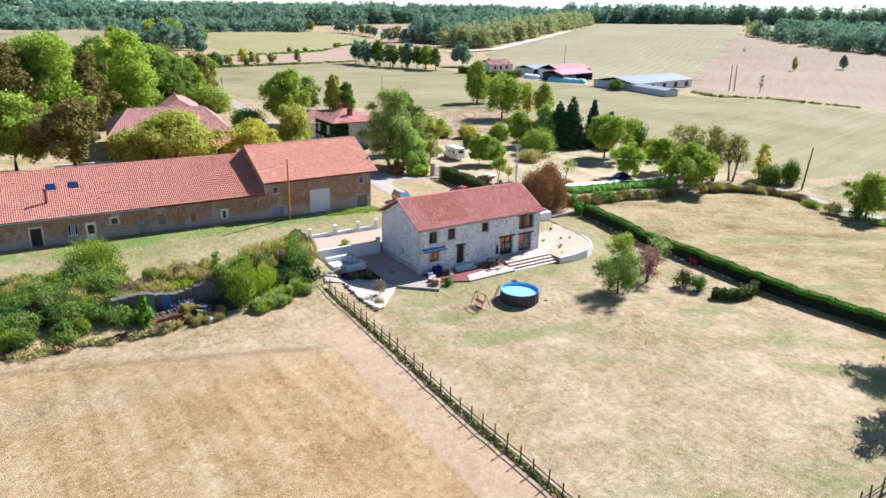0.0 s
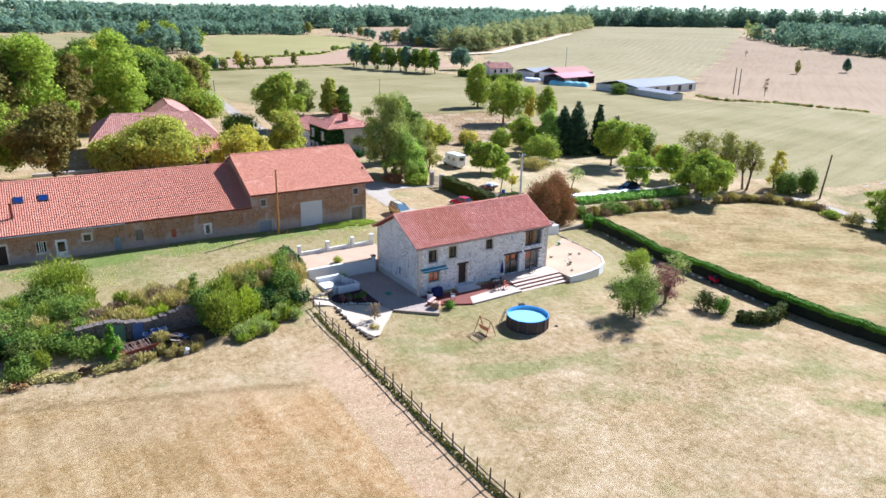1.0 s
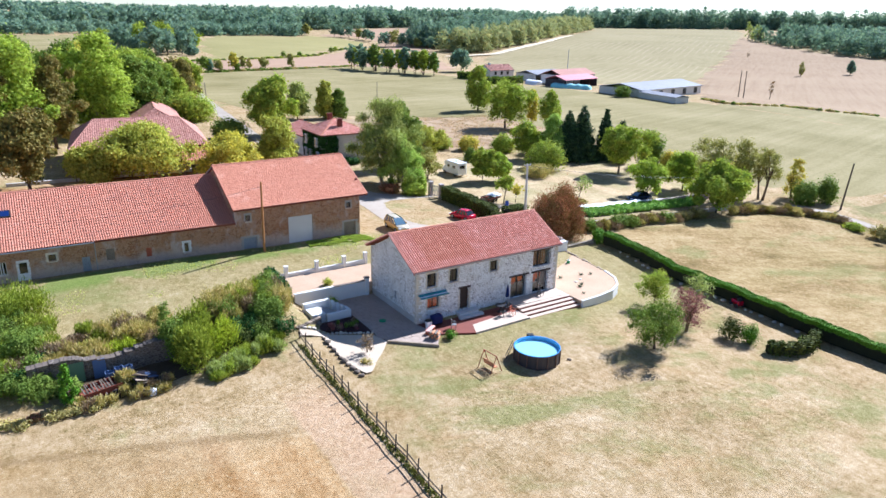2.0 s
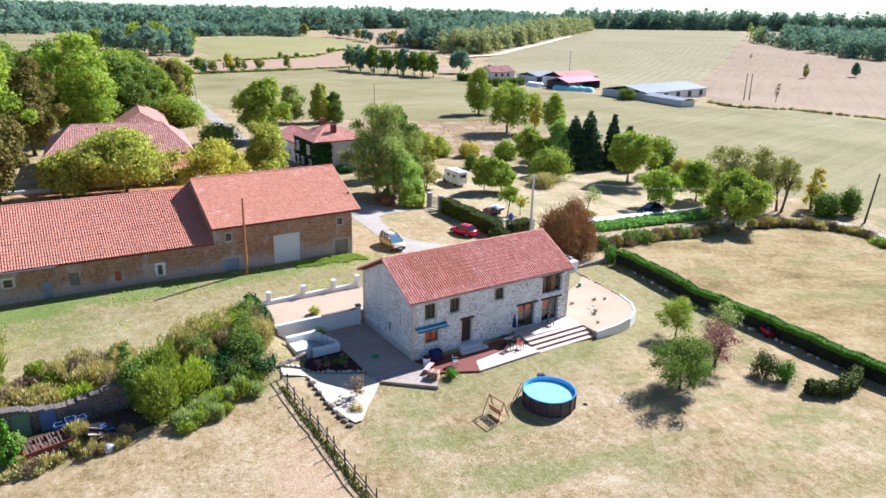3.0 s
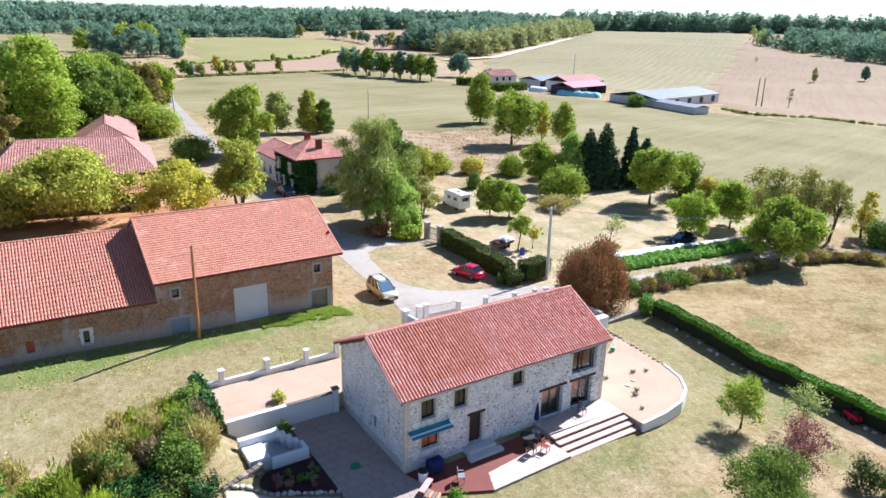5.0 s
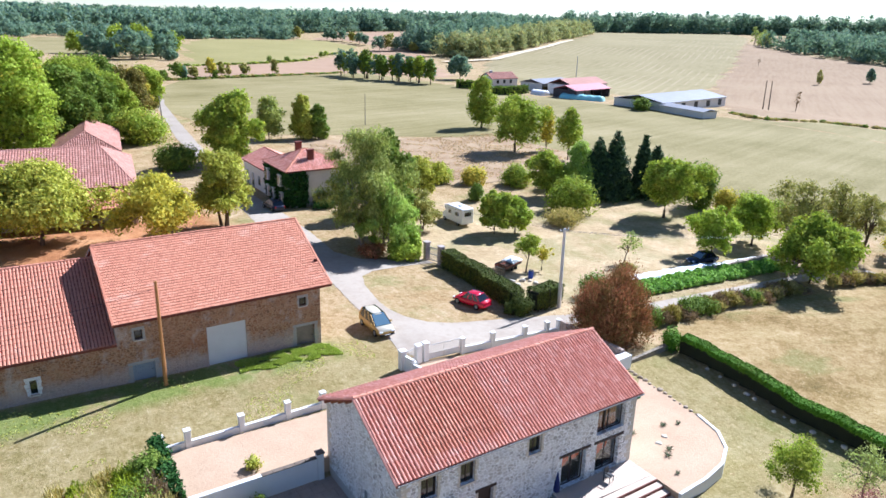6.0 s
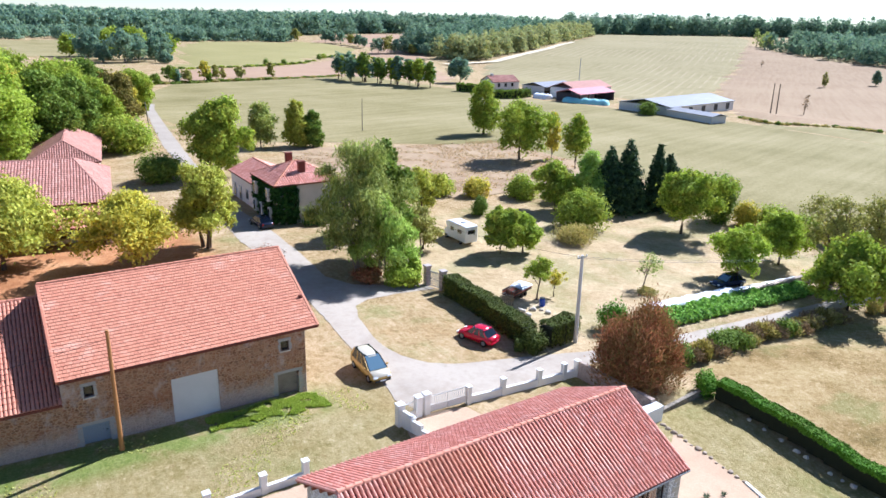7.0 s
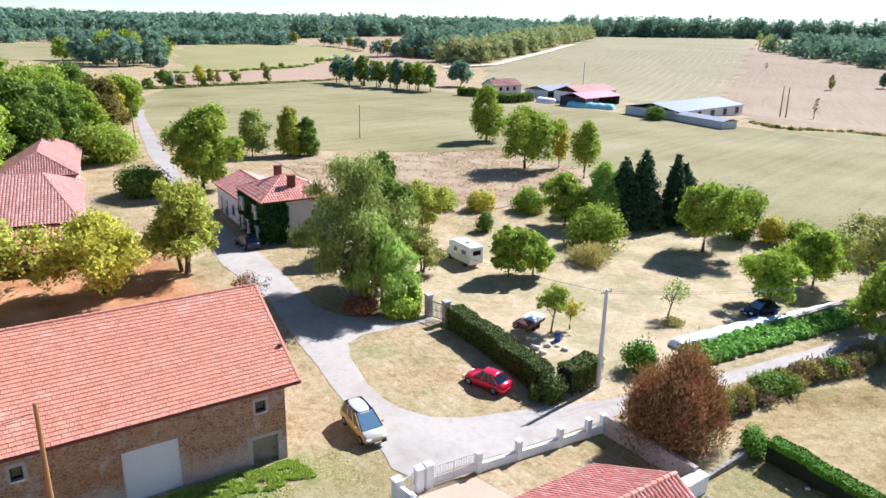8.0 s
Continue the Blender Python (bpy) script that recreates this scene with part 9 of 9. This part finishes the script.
part("windscreen", loft([[(2.14, -0.78, 1.6), (2.14, 0.78, 1.6), (2.2, 0.78, 1.6), (2.2, -0.78, 1.6)], [(2.66, -0.82, 1.12), (2.66, 0.82, 1.12), (2.72, 0.82, 1.12), (2.72, -0.82, 1.12)]]), GLASS_DARK, cv)
for sx, a, b in ((-1, -2.3, -1.3), (-1, -0.6, 0.5), (1, -2.0, -1.0), (1, 0.0, 0.8)):
    part("window", boxed(a, b, sx * 1.085 - 0.012, sx * 1.085 + 0.012, 1.6, 2.15, 0.01), GLASS_DARK, cv)
part("rear_window", boxed(-2.92, -2.89, -0.6, 0.6, 1.7, 2.3, 0.01), GLASS_DARK, cv)
part("roof_hatch", boxed(-1.2, -0.6, -0.3, 0.3, 2.85, 2.97, 0.03), METAL_GREY, cv)
part("stripe", boxed(-2.8, 1.3, -1.094, -1.082, 1.1, 1.22), METAL_GREY, cv)
for sx in (-1.6, 2.0):
    for s in (-1, 1):
        wh = part("wheel", tubed((sx, s * 0.78, 0.34), (sx, s * 1.02, 0.34), 0.34, 0.34, 16), TYRE, cv)
        part("rim", tubed((sx, s * 1.0, 0.34), (sx, s * 1.03, 0.34), 0.2, 0.18, 12), METAL_GREY, wh)

# ---- gate into the orchard ----
for x, y in ((25.9, 39.4), (26.5, 37.3)):
    gp = thing("stone_gatepost", "grey stone gatepost with flat cap", "gatepost", (x, y, G(x, y)), 0, "stone gateposts")
    for k in range(5):
        part("block", boxed(-0.3, 0.3, -0.3, 0.3, -0.2 + k * 0.46, 0.245 + k * 0.46, 0.03), STONE_GATE, gp)
    part("cap", boxed(-0.38, 0.38, -0.38, 0.38, 2.1, 2.24, 0.03), STONE_GATE, gp)
og = thing("orchard_gate", "closed grey metal orchard gate", "gate", (25.95, 39.05, G(25.95, 39.05)), -72)
for z in (0.15, 0.9, 1.65):
    part("rail", boxed(0.05, 1.7, -0.03, 0.03, z - 0.04, z + 0.04), METAL_GREY, og)
for i in range(12):
    part("bar", boxed(0.05 + i * 0.148, 0.1 + i * 0.148, -0.015, 0.015, 0.1, 1.75), METAL_GREY, og)
slab("gate_wing", "low stone wing wall beside the gatepost", "wall", [(26.3, 36.95), (26.9, 36.95), (27.1, 35.0), (26.6, 35.0)], -1.2, 0.5, STONE_BARN)

# ---- poles and wires ----
def wires(name, label, a, b, sag, n=1, gap=0.5, r=0.012):
    a, b = Vector(a), Vector(b)
    side = (b - a).cross(Vector((0, 0, 1))).normalized()
    for k in range(n):
        off = side * gap * (k - (n - 1) / 2)
        cu = bpy.data.curves.new(name, "CURVE")
        cu.dimensions, cu.bevel_depth, cu.bevel_resolution = "3D", r, 0
        sp = cu.splines.new("POLY")
        sp.points.add(16)
        for i in range(17):
            f = i / 16
            p = a.lerp(b, f) + off - Vector((0, 0, sag * 4 * f * (1 - f)))
            sp.points[i].co = (*p, 1)
        cu.materials.append(METAL_DARK)
        tagged(new(name, cu), label, "wire", "overhead wires")


def pole(name, label, x, y, h, r, mat, arm=0.0, lean=(0, 0), turn=0.0):
    p = thing(name, label, "pole", (x, y, G(x, y)), turn)
    part("shaft", tubed((0, 0, -0.5), (lean[0], lean[1], h), r, r * 0.65, 10), mat, p)
    if arm:
        part("crossarm", boxed(lean[0] - arm, lean[0] + arm, lean[1] - 0.04, lean[1] + 0.04, h - 0.25, h - 0.15), METAL_GREY, p)
        for s in (-0.9, 0.0, 0.9):
            part("insulator", tubed((lean[0] + s * arm, lean[1], h - 0.15), (lean[0] + s * arm, lean[1], h + 0.06), 0.05, 0.035, 8), SHEET_WHITE, p)
    return p


pole("concrete_pole", "pale concrete power pole with crossarm", 30.5, 21.7, 8.2, 0.2, CONCRETE, 0.55, (-0.1, 0))
pole("wooden_pole", "orange-brown wooden telephone pole by the barn", -6.7, 22.2, 8.0, 0.15, WOOD_POLE, 0.0, (0.05, -0.05))
pole("wooden_pole", "dark leaning wooden pole by the meadow", 86.4, 7.4, 7.8, 0.17, WOOD_FENCE, 0.0, (0.8, -0.3))
pole("steel_post", "bluish steel post with a box", 76.5, 19.5, 4.0, 0.12, METAL_GREY)
pole("wooden_pole", "far twin wooden power pole", 263.6, 149.0, 12.4, 0.25, WOOD_FENCE, 0.0, (0.9, 0.9))
pole("wooden_pole", "far twin wooden power pole", 262.3, 150.8, 12.4, 0.25, WOOD_FENCE, 0.0, (0.7, 0.6))
pole("wooden_pole", "thin lane-side wooden pole", 18.6, 140, 8.0, 0.15, WOOD_GREY, 0, (-0.4, 0))
pole("wooden_pole", "thin far pole in the pasture", 69, 140, 8.0, 0.12, WOOD_GREY)
wires("power_wire", "thin sagging overhead wire", (30.4, 21.7, 7.3), (76.5, 19.5, 1.6), 1.0, 2, 0.5)
wires("power_wire", "thin sagging overhead wire", (30.4, 21.7, 7.3), (25.0, 47.0, 6.5), 0.5, 1)
wires("telephone_wire", "thin sagging telephone wire", (-6.65, 22.15, 8.4), (-28.0, 25.2, 6.4), 0.6, 1)

# ---- vegetable plot ----
def tarp_tunnel(name, label, x0, y0, x1, y1, r, seed):
    rr = random.Random(seed)
    n, k = 36, 9
    bm = bmesh.new()
    d = Vector((x1 - x0, y1 - y0, 0))
    s = Vector((-d.y, d.x, 0)).normalized()
    rows = []
    ph = rr.uniform(0, 6)
    for i in range(n + 1):
        f = i / n
        c = Vector((x0, y0, 0)) + d * f
        g = G(c.x, c.y)
        row = []
        for j in range(k + 1):
            a = math.pi * j / k
            q = r * (1 + 0.06 * math.sin(i * 0.9 + j * 0.6 + ph) + 0.03 * math.sin(i * 2.3 + 2 * j) + rr.uniform(-0.02, 0.02))
            if i in (0, n):
                q *= 0.75
            p = c + s * (-math.cos(a) * q * 1.1)
            row.append(bm.verts.new((p.x, p.y, g - 0.05 + math.sin(a) * q * 0.95)))
        rows.append(row)
    for a, b in zip(rows, rows[1:]):
        for j in range(k):
            bm.faces.new((a[j], a[j + 1], b[j + 1], b[j]))
    bm.faces.new(rows[0])
    bm.faces.new(rows[-1][::-1])
    bmesh.ops.recalc_face_normals(bm, faces=bm.faces)
    tagged(part(name, bm, SHEET_WHITE, smooth=True), label, "tarp")


tarp_tunnel("white_tarp", "long rumpled white plastic sheet over a stack", 42.6, 24.2, 56.5, 23.8, 0.85, 1)
tarp_tunnel("white_tarp", "lower white plastic sheet over a stone row", 56.3, 23.9, 68.5, 23.1, 0.58, 2)
slab("plot_wall", "old stone wall below the tarp", "wall", [(56.5, 22.6), (72.0, 21.8), (72.0, 22.3), (56.5, 23.1)], -3.4, -1.35, STONE_BARN)
def crops():
    rng = np.random.default_rng(91)
    V, F, k = [], [], 0
    for i in range(900):
        f = rng.random()
        x = 42.0 + 24.0 * f
        y = 20.4 - 1.0 * f + rng.random() * (2.9 + 0.6 * f)
        h = rng.uniform(0.4, 0.8)
        vs, fs = sprigs(rng, [(0, 0, h * 0.55, 0.35, 0.35, h * 0.4)], 34, 0.3, 0.7)
        V.append(vs + np.array([x, y, G(x, y)]))
        F.append(fs + k)
        k += len(vs)
    tagged(link("vegetable_crop", fast_mesh("vegetable_crop", np.vstack(V), np.vstack(F)), LEAF_CROP), "dense rows of leafy green vegetables", "crop", "", "stuff")


crops()
# junk corner by the orchard
jc = thing("covered_trailer", "old wooden trailer with a pale sheet over its load", "trailer", (33.2, 33.2, G(33.2, 33.2)), 20)
part("bed", boxed(-1.9, 1.5, -0.72, 0.72, 0.42, 0.56, 0.02), WOOD_DARK, jc)
for k in range(3):
    for s in (-0.74, 0.74):
        part("side_board", boxed(-1.9, 1.5, s - 0.025, s + 0.025, 0.5 + k * 0.17, 0.64 + k * 0.17), WOOD_RED if k == 1 else WOOD_DARK, jc)
rows = []
for i in range(9):
    f = i / 8
    hgt = 0.42 * math.sin(math.pi * (0.12 + 0.82 * f)) ** 0.6 + 0.05 * math.sin(i * 2.3)
    rows.append([(-0.5 + 2.1 * f + 0.04 * math.sin(k * 3.1 + i), 0.84 * math.cos(math.pi * k / 10), 0.86 + (hgt + 0.03 * math.sin(k * 1.9 + i * 1.3)) * math.sin(math.pi * k / 10)) for k in range(11)])
vs = [q for r in rows for q in r]
fs = [(i * 11 + k, i * 11 + k + 1, i * 11 + k + 12, i * 11 + k + 11) for i in range(8) for k in range(10)]
fs += [tuple(range(11)), tuple(range(88, 99))]
link("sheet", mesh_from("sheet", vs, fs), SHEET_WHITE, jc, "pale plastic sheet")
for k in range(7):
    part("plank", boxed(-1.8 + 0.05 * k, -0.4 - 0.1 * (k % 3), -0.6 + k * 0.17, -0.5 + k * 0.17, 0.56, 0.95 + 0.07 * (k % 3)), WOOD_FENCE if k % 2 else RUST_RED, jc)
for sx in (-0.4, 0.4):
    for s in (-0.66, 0.66):
        part("wheel", tubed((sx, s - 0.07, 0.24), (sx, s + 0.07, 0.24), 0.24, 0.24, 14), TYRE, jc)
bb = thing("blue_barrel", "upright blue plastic barrel", "barrel", (33.6, 29.8, G(33.6, 29.8)))
part("drum", tubed((0, 0, 0), (0, 0, 0.85), 0.28, 0.28, 16), BARREL_BLUE, bb)
part("lid", tubed((0, 0, 0.85), (0, 0, 0.9), 0.29, 0.27, 16), METAL_DARK, bb)
fb = thing("board_fence", "short grey board fence", "fence", (29.6, 31.6, G(29.6, 31.6)), -35)
for i in range(7):
    part("board", boxed(i * 0.2, i * 0.2 + 0.15, -0.02, 0.02, 0, 1.1 + 0.05 * (i % 2)), WOOD_GREY, fb)
part("rail", boxed(0, 1.4, 0.02, 0.06, 0.6, 0.7), WOOD_GREY, fb)
for i in range(6):
    boulder("rubble_stone", "pale rubble stone by the hedge", 31.0 + rs.uniform(-0.8, 2.2), 28.6 + rs.uniform(-0.8, 0.8), rs.uniform(0.2, 0.4), STONE_PALE, 740 + i, group="rubble stones")
shrub("brush_pile", "pile of dead brush under the sapling", "shrub", 47.0, 28.0, 0.6, 1.3, LEAF_DRYBUSH, 750, 260, 0.2)
def ivy(name, label, x0, x1, y0, y1, z0, z1, n, seed):
    """Leaves that clothe a wall in a thick uneven layer."""
    rng = np.random.default_rng(seed)
    cnt = n
    p = np.stack([rng.uniform(x0, x1, cnt), rng.uniform(y0, y1, cnt), z0 + (z1 - z0) * rng.random(cnt) ** 1.1], 1)
    lob = [(q[0], q[1], q[2], 0.3, 0.3, 0.35) for q in p[:420]]
    vs, fs = sprigs(rng, lob, cnt, 0.3, 0.6)
    tagged(link(name, fast_mesh(name, vs, fs), LEAF_IVY), label, "ivy")
ivy("wall_ivy", "dark ivy over the west wall of the house", 19.25, 19.45, 66.2, 74.9, 0.3, 5.2, 4600, 15)
ivy("wall_ivy", "dark ivy over the corner of the house", 19.3, 22.3, 65.95, 66.2, 0.3, 5.1, 2600, 16)
shrub("wall_shrub", "low dark shrub against the house wall", "shrub", 24.2, 65.2, 1.5, 1.5, LEAF_IVY, 756, 700, 0.24, wide=1.6)
tree("pink_shrub", "leafless pinkish shrub at the drive's bend", "shrub", 11.6, 49.0, 3.0, 2.0, LEAF_RUST, 755, 700, 0.2, thin=0.4, stems=3)
slab("lane_wall", "low pale wall behind the barn", "wall", [(-30, 71.0), (-3.0, 69.5), (-3.0, 69.9), (-30, 71.4)], 0.0, 0.9, CONCRETE)

# ---- far farmstead ----
shed("cattle_shed", "long grey cattle shed with sheet roof", 197, 146, 8, 42, 20, 2.8, 1.8, WALL_FAR, ZINC, False, 5)
shed("low_shed", "narrow low grey shed with sheet roof", 178.5, 124, 84, 19, 6, 2.2, 0.7, WALL_FAR, ZINC)
shed("implement_shed", "red-roofed open implement shed", 184, 179, 10, 22, 11, 3.2, 1.6, WALL_DARK, ROOF_RED, True, 4)
shed("brown_barn", "brown tile-roofed barn with pale walls", 192, 190, 10, 24, 12, 4.0, 2.2, WALL_FAR, ROOF_BROWN)
shed("grey_shed", "pale grey open shed with sheet roof", 190, 207, 10, 20, 12, 3.2, 1.4, WALL_FAR, ZINC, True, 3)
fhh = simple_house("far_farmhouse", "small tile-roofed farmhouse with pale walls", 172, 186, 222, 231, 1.4, 3.8, -2.6, WALL_FAR, TILE_OLD, TILE_OLD, (0, 0), 0.3, 0.5, 0.8, (), 61)
for k in range(3):
    # Far windows as near-black boxes, with the rooms' darkness in the colour.
    w = part("window", boxed(174.5 + k * 3.6, 175.7 + k * 3.6, 221.9, 222.0, -0.6, 0.9), UNLIT_ROOM, fhh)
part("chimney", boxed(174, 175, 226, 227, 2.6, 4.6), WALL_FAR, fhh)
tarp_tunnel("blue_tarp", "turquoise tarpaulin over a silage heap", 172, 178, 180, 163, 2.0, 4)
bpy.data.objects["blue_tarp"].data.materials[0] = SHEET_BLUE
tarp_tunnel("white_heap_tarp", "white sheet over a heap", 171, 193, 172, 186, 2.0, 5)
clipped("farm_hedge", "dark clipped hedge before the farmhouse", [(150, 197), (160, 193), (170, 196)], 3.0, 2.5, LEAF_DARK, 63, 60, 0.4, 0.15)
clipped("farm_hedge", "dark clipped hedge before the farmhouse", [(155, 224), (162, 214)], 3.0, 2.5, LEAF_DARK, 64, 60, 0.4, 0.15)
shrub("farm_bush", "round dark bush before the sheds", "shrub", 172.5, 138, 4.6, 3.2, LEAF_DARK, 65, 700, 0.5)
pole("farm_mast", "thin mast behind the farmstead", 205, 205, 14, 0.2, METAL_GREY)
EDGE = [(197, 119), (193, 107), (201, 101), (211, 93), (215, 83), (238, 77)]
for i in range(40):
    f = i / 39 * (len(EDGE) - 1.001)
    a, b = EDGE[int(f)], EDGE[int(f) + 1]
    k = f - int(f)
    shrub("field_edge_bush", "low dark scrub along a field edge", "shrub", a[0] + (b[0] - a[0]) * k + rs.uniform(-1, 1), a[1] + (b[1] - a[1]) * k + rs.uniform(-1, 1), rs.uniform(0.4, 1.1), rs.uniform(0.8, 1.8), LEAF_DRYBUSH if i % 3 else LEAF_DARK, 760 + i, 110, 0.4, group="field edge scrub", twigs=False)
for i in range(40):
    f = i / 39
    shrub("field_hedge", "low dark field hedge", "shrub", 44 + 94 * f, 271 + 33 * f ** 0.85 + rs.uniform(-0.6, 0.6), rs.uniform(0.8, 1.7) * (1 if f < 0.6 else 0.6), rs.uniform(1.4, 2.2), LEAF_DARK if i % 3 else LEAF_DRYBUSH, 840 + i, 130, 0.5, group="low dark field hedge", twigs=False)
GREEN_EDGE = [(68, 353), (121, 374), (159, 396), (255, 524)]
for i in range(36):
    f = i / 35 * 2.999
    a, b = GREEN_EDGE[int(f)], GREEN_EDGE[int(f) + 1]
    k = f - int(f)
    tall = i in (14, 18, 26, 27)
    shrub("field_hedge", "low uneven green field hedge", "shrub", a[0] + (b[0] - a[0]) * k, a[1] + (b[1] - a[1]) * k + rs.uniform(-1.5, 1.5), rs.uniform(0.8, 1.6) + (3.0 if tall else 0), rs.uniform(1.4, 2.6), LEAF_OAK if i % 2 else LEAF_DARK, 890 + i, 110, 0.6, group="low uneven green field hedge", twigs=False)


# ---- grass tufts ----
def tufts(name, label, n, x0, x1, y0, y1, leaf, seed, h0, h1, keep=None, spread=0.16):
    """Uneven grass: many small bent blades, in one mesh."""
    rng = np.random.default_rng(seed)
    P = np.stack([rng.uniform(x0, x1, n), rng.uniform(y0, y1, n)], 1)
    if keep:
        P = np.array([p for p in P if keep(*p)])
    n = len(P)
    z = np.array([G(a, b) for a, b in P])
    base = np.column_stack([P, z])
    V = []
    for k in range(3):
        a = rng.uniform(0, 6.28, n)
        h = rng.uniform(h0, h1, n)
        w = rng.uniform(0.3, 0.6, n) * spread
        u = np.stack([np.cos(a), np.sin(a), np.zeros(n)], 1)
        lean = np.stack([rng.normal(size=n), rng.normal(size=n), np.zeros(n)], 1) * (h * 0.4)[:, None]
        V.append(np.stack([base - u * w[:, None], base + u * w[:, None], base + lean + np.column_stack([np.zeros((n, 2)), h])], 1))
    vs = np.concatenate(V).reshape(-1, 3)
    fs = np.arange(len(vs)).reshape(-1, 3)
    tagged(link(name, fast_mesh(name, vs, fs), leaf), label, "grass", "", "stuff")


tufts("yard_grass", "green grass of the farm yard", 5000, -40, 9, 15.5, 23, GRASS_GREEN, 903, 0.03, 0.1, lambda x, y: noise.noise(Vector((x * 0.2, y * 0.2, 7))) > 0.1)
tufts("barn_grass", "lush green grass at the barn's foot", 9000, -1.5, 7, 20.6, 23.4, GRASS_LUSH, 904, 0.06, 0.2, lambda x, y: 21.3 - 0.05 * x < y + 0.2 * math.sin(x * 2) < 23.0 and x < 6.6 and noise.noise(Vector((x * 1.3, y * 1.6, 9))) > -0.25, 0.14)
tufts("scrub_stalks", "dead stalks of dry scrub", 12000, 40, 92, 74, 116, SCRUB_STALK, 906, 0.12, 0.36, lambda x, y: noise.noise(Vector((x * 0.25, y * 0.25, 3))) > -0.1, 0.26)
tarp_tunnel("blue_sheet", "crumpled blue plastic sheet by the terrace hedge", -9.9, 12.6, -9.3, 13.6, 0.35, 8)
bpy.data.objects["blue_sheet"].data.materials[0] = BARREL_BLUE
tufts("fence_grass", "unmown olive grass under the fence", 2600, -11.1, -10.6, -60, 1, GRASS_FENCE, 909, 0.06, 0.26, None, 0.14)
wc = thing("watering_can", "green watering can with white top on the gravel", "watering can", (23.6, 5.2, -0.46), 40)
part("body", tubed((0, 0, 0), (0, 0, 0.34), 0.2, 0.17, 14), GREEN_PLASTIC, wc)
part("spout", tubed((0.15, 0, 0.08), (0.48, 0, 0.42), 0.04, 0.025, 8), GREEN_PLASTIC, wc)
part("top", tubed((0, 0, 0.34), (0, 0, 0.4), 0.17, 0.1, 14), SHEET_WHITE, wc, "white plastic top")
hd = bmesh.new()
sweep(hd, [Vector((-0.15, 0, 0.1)), Vector((-0.34, 0, 0.3)), Vector((-0.2, 0, 0.52)), Vector((0.05, 0, 0.4))], [0.02, 0.02, 0.02, 0.02], 6)
part("handle", hd, GREEN_PLASTIC, wc)
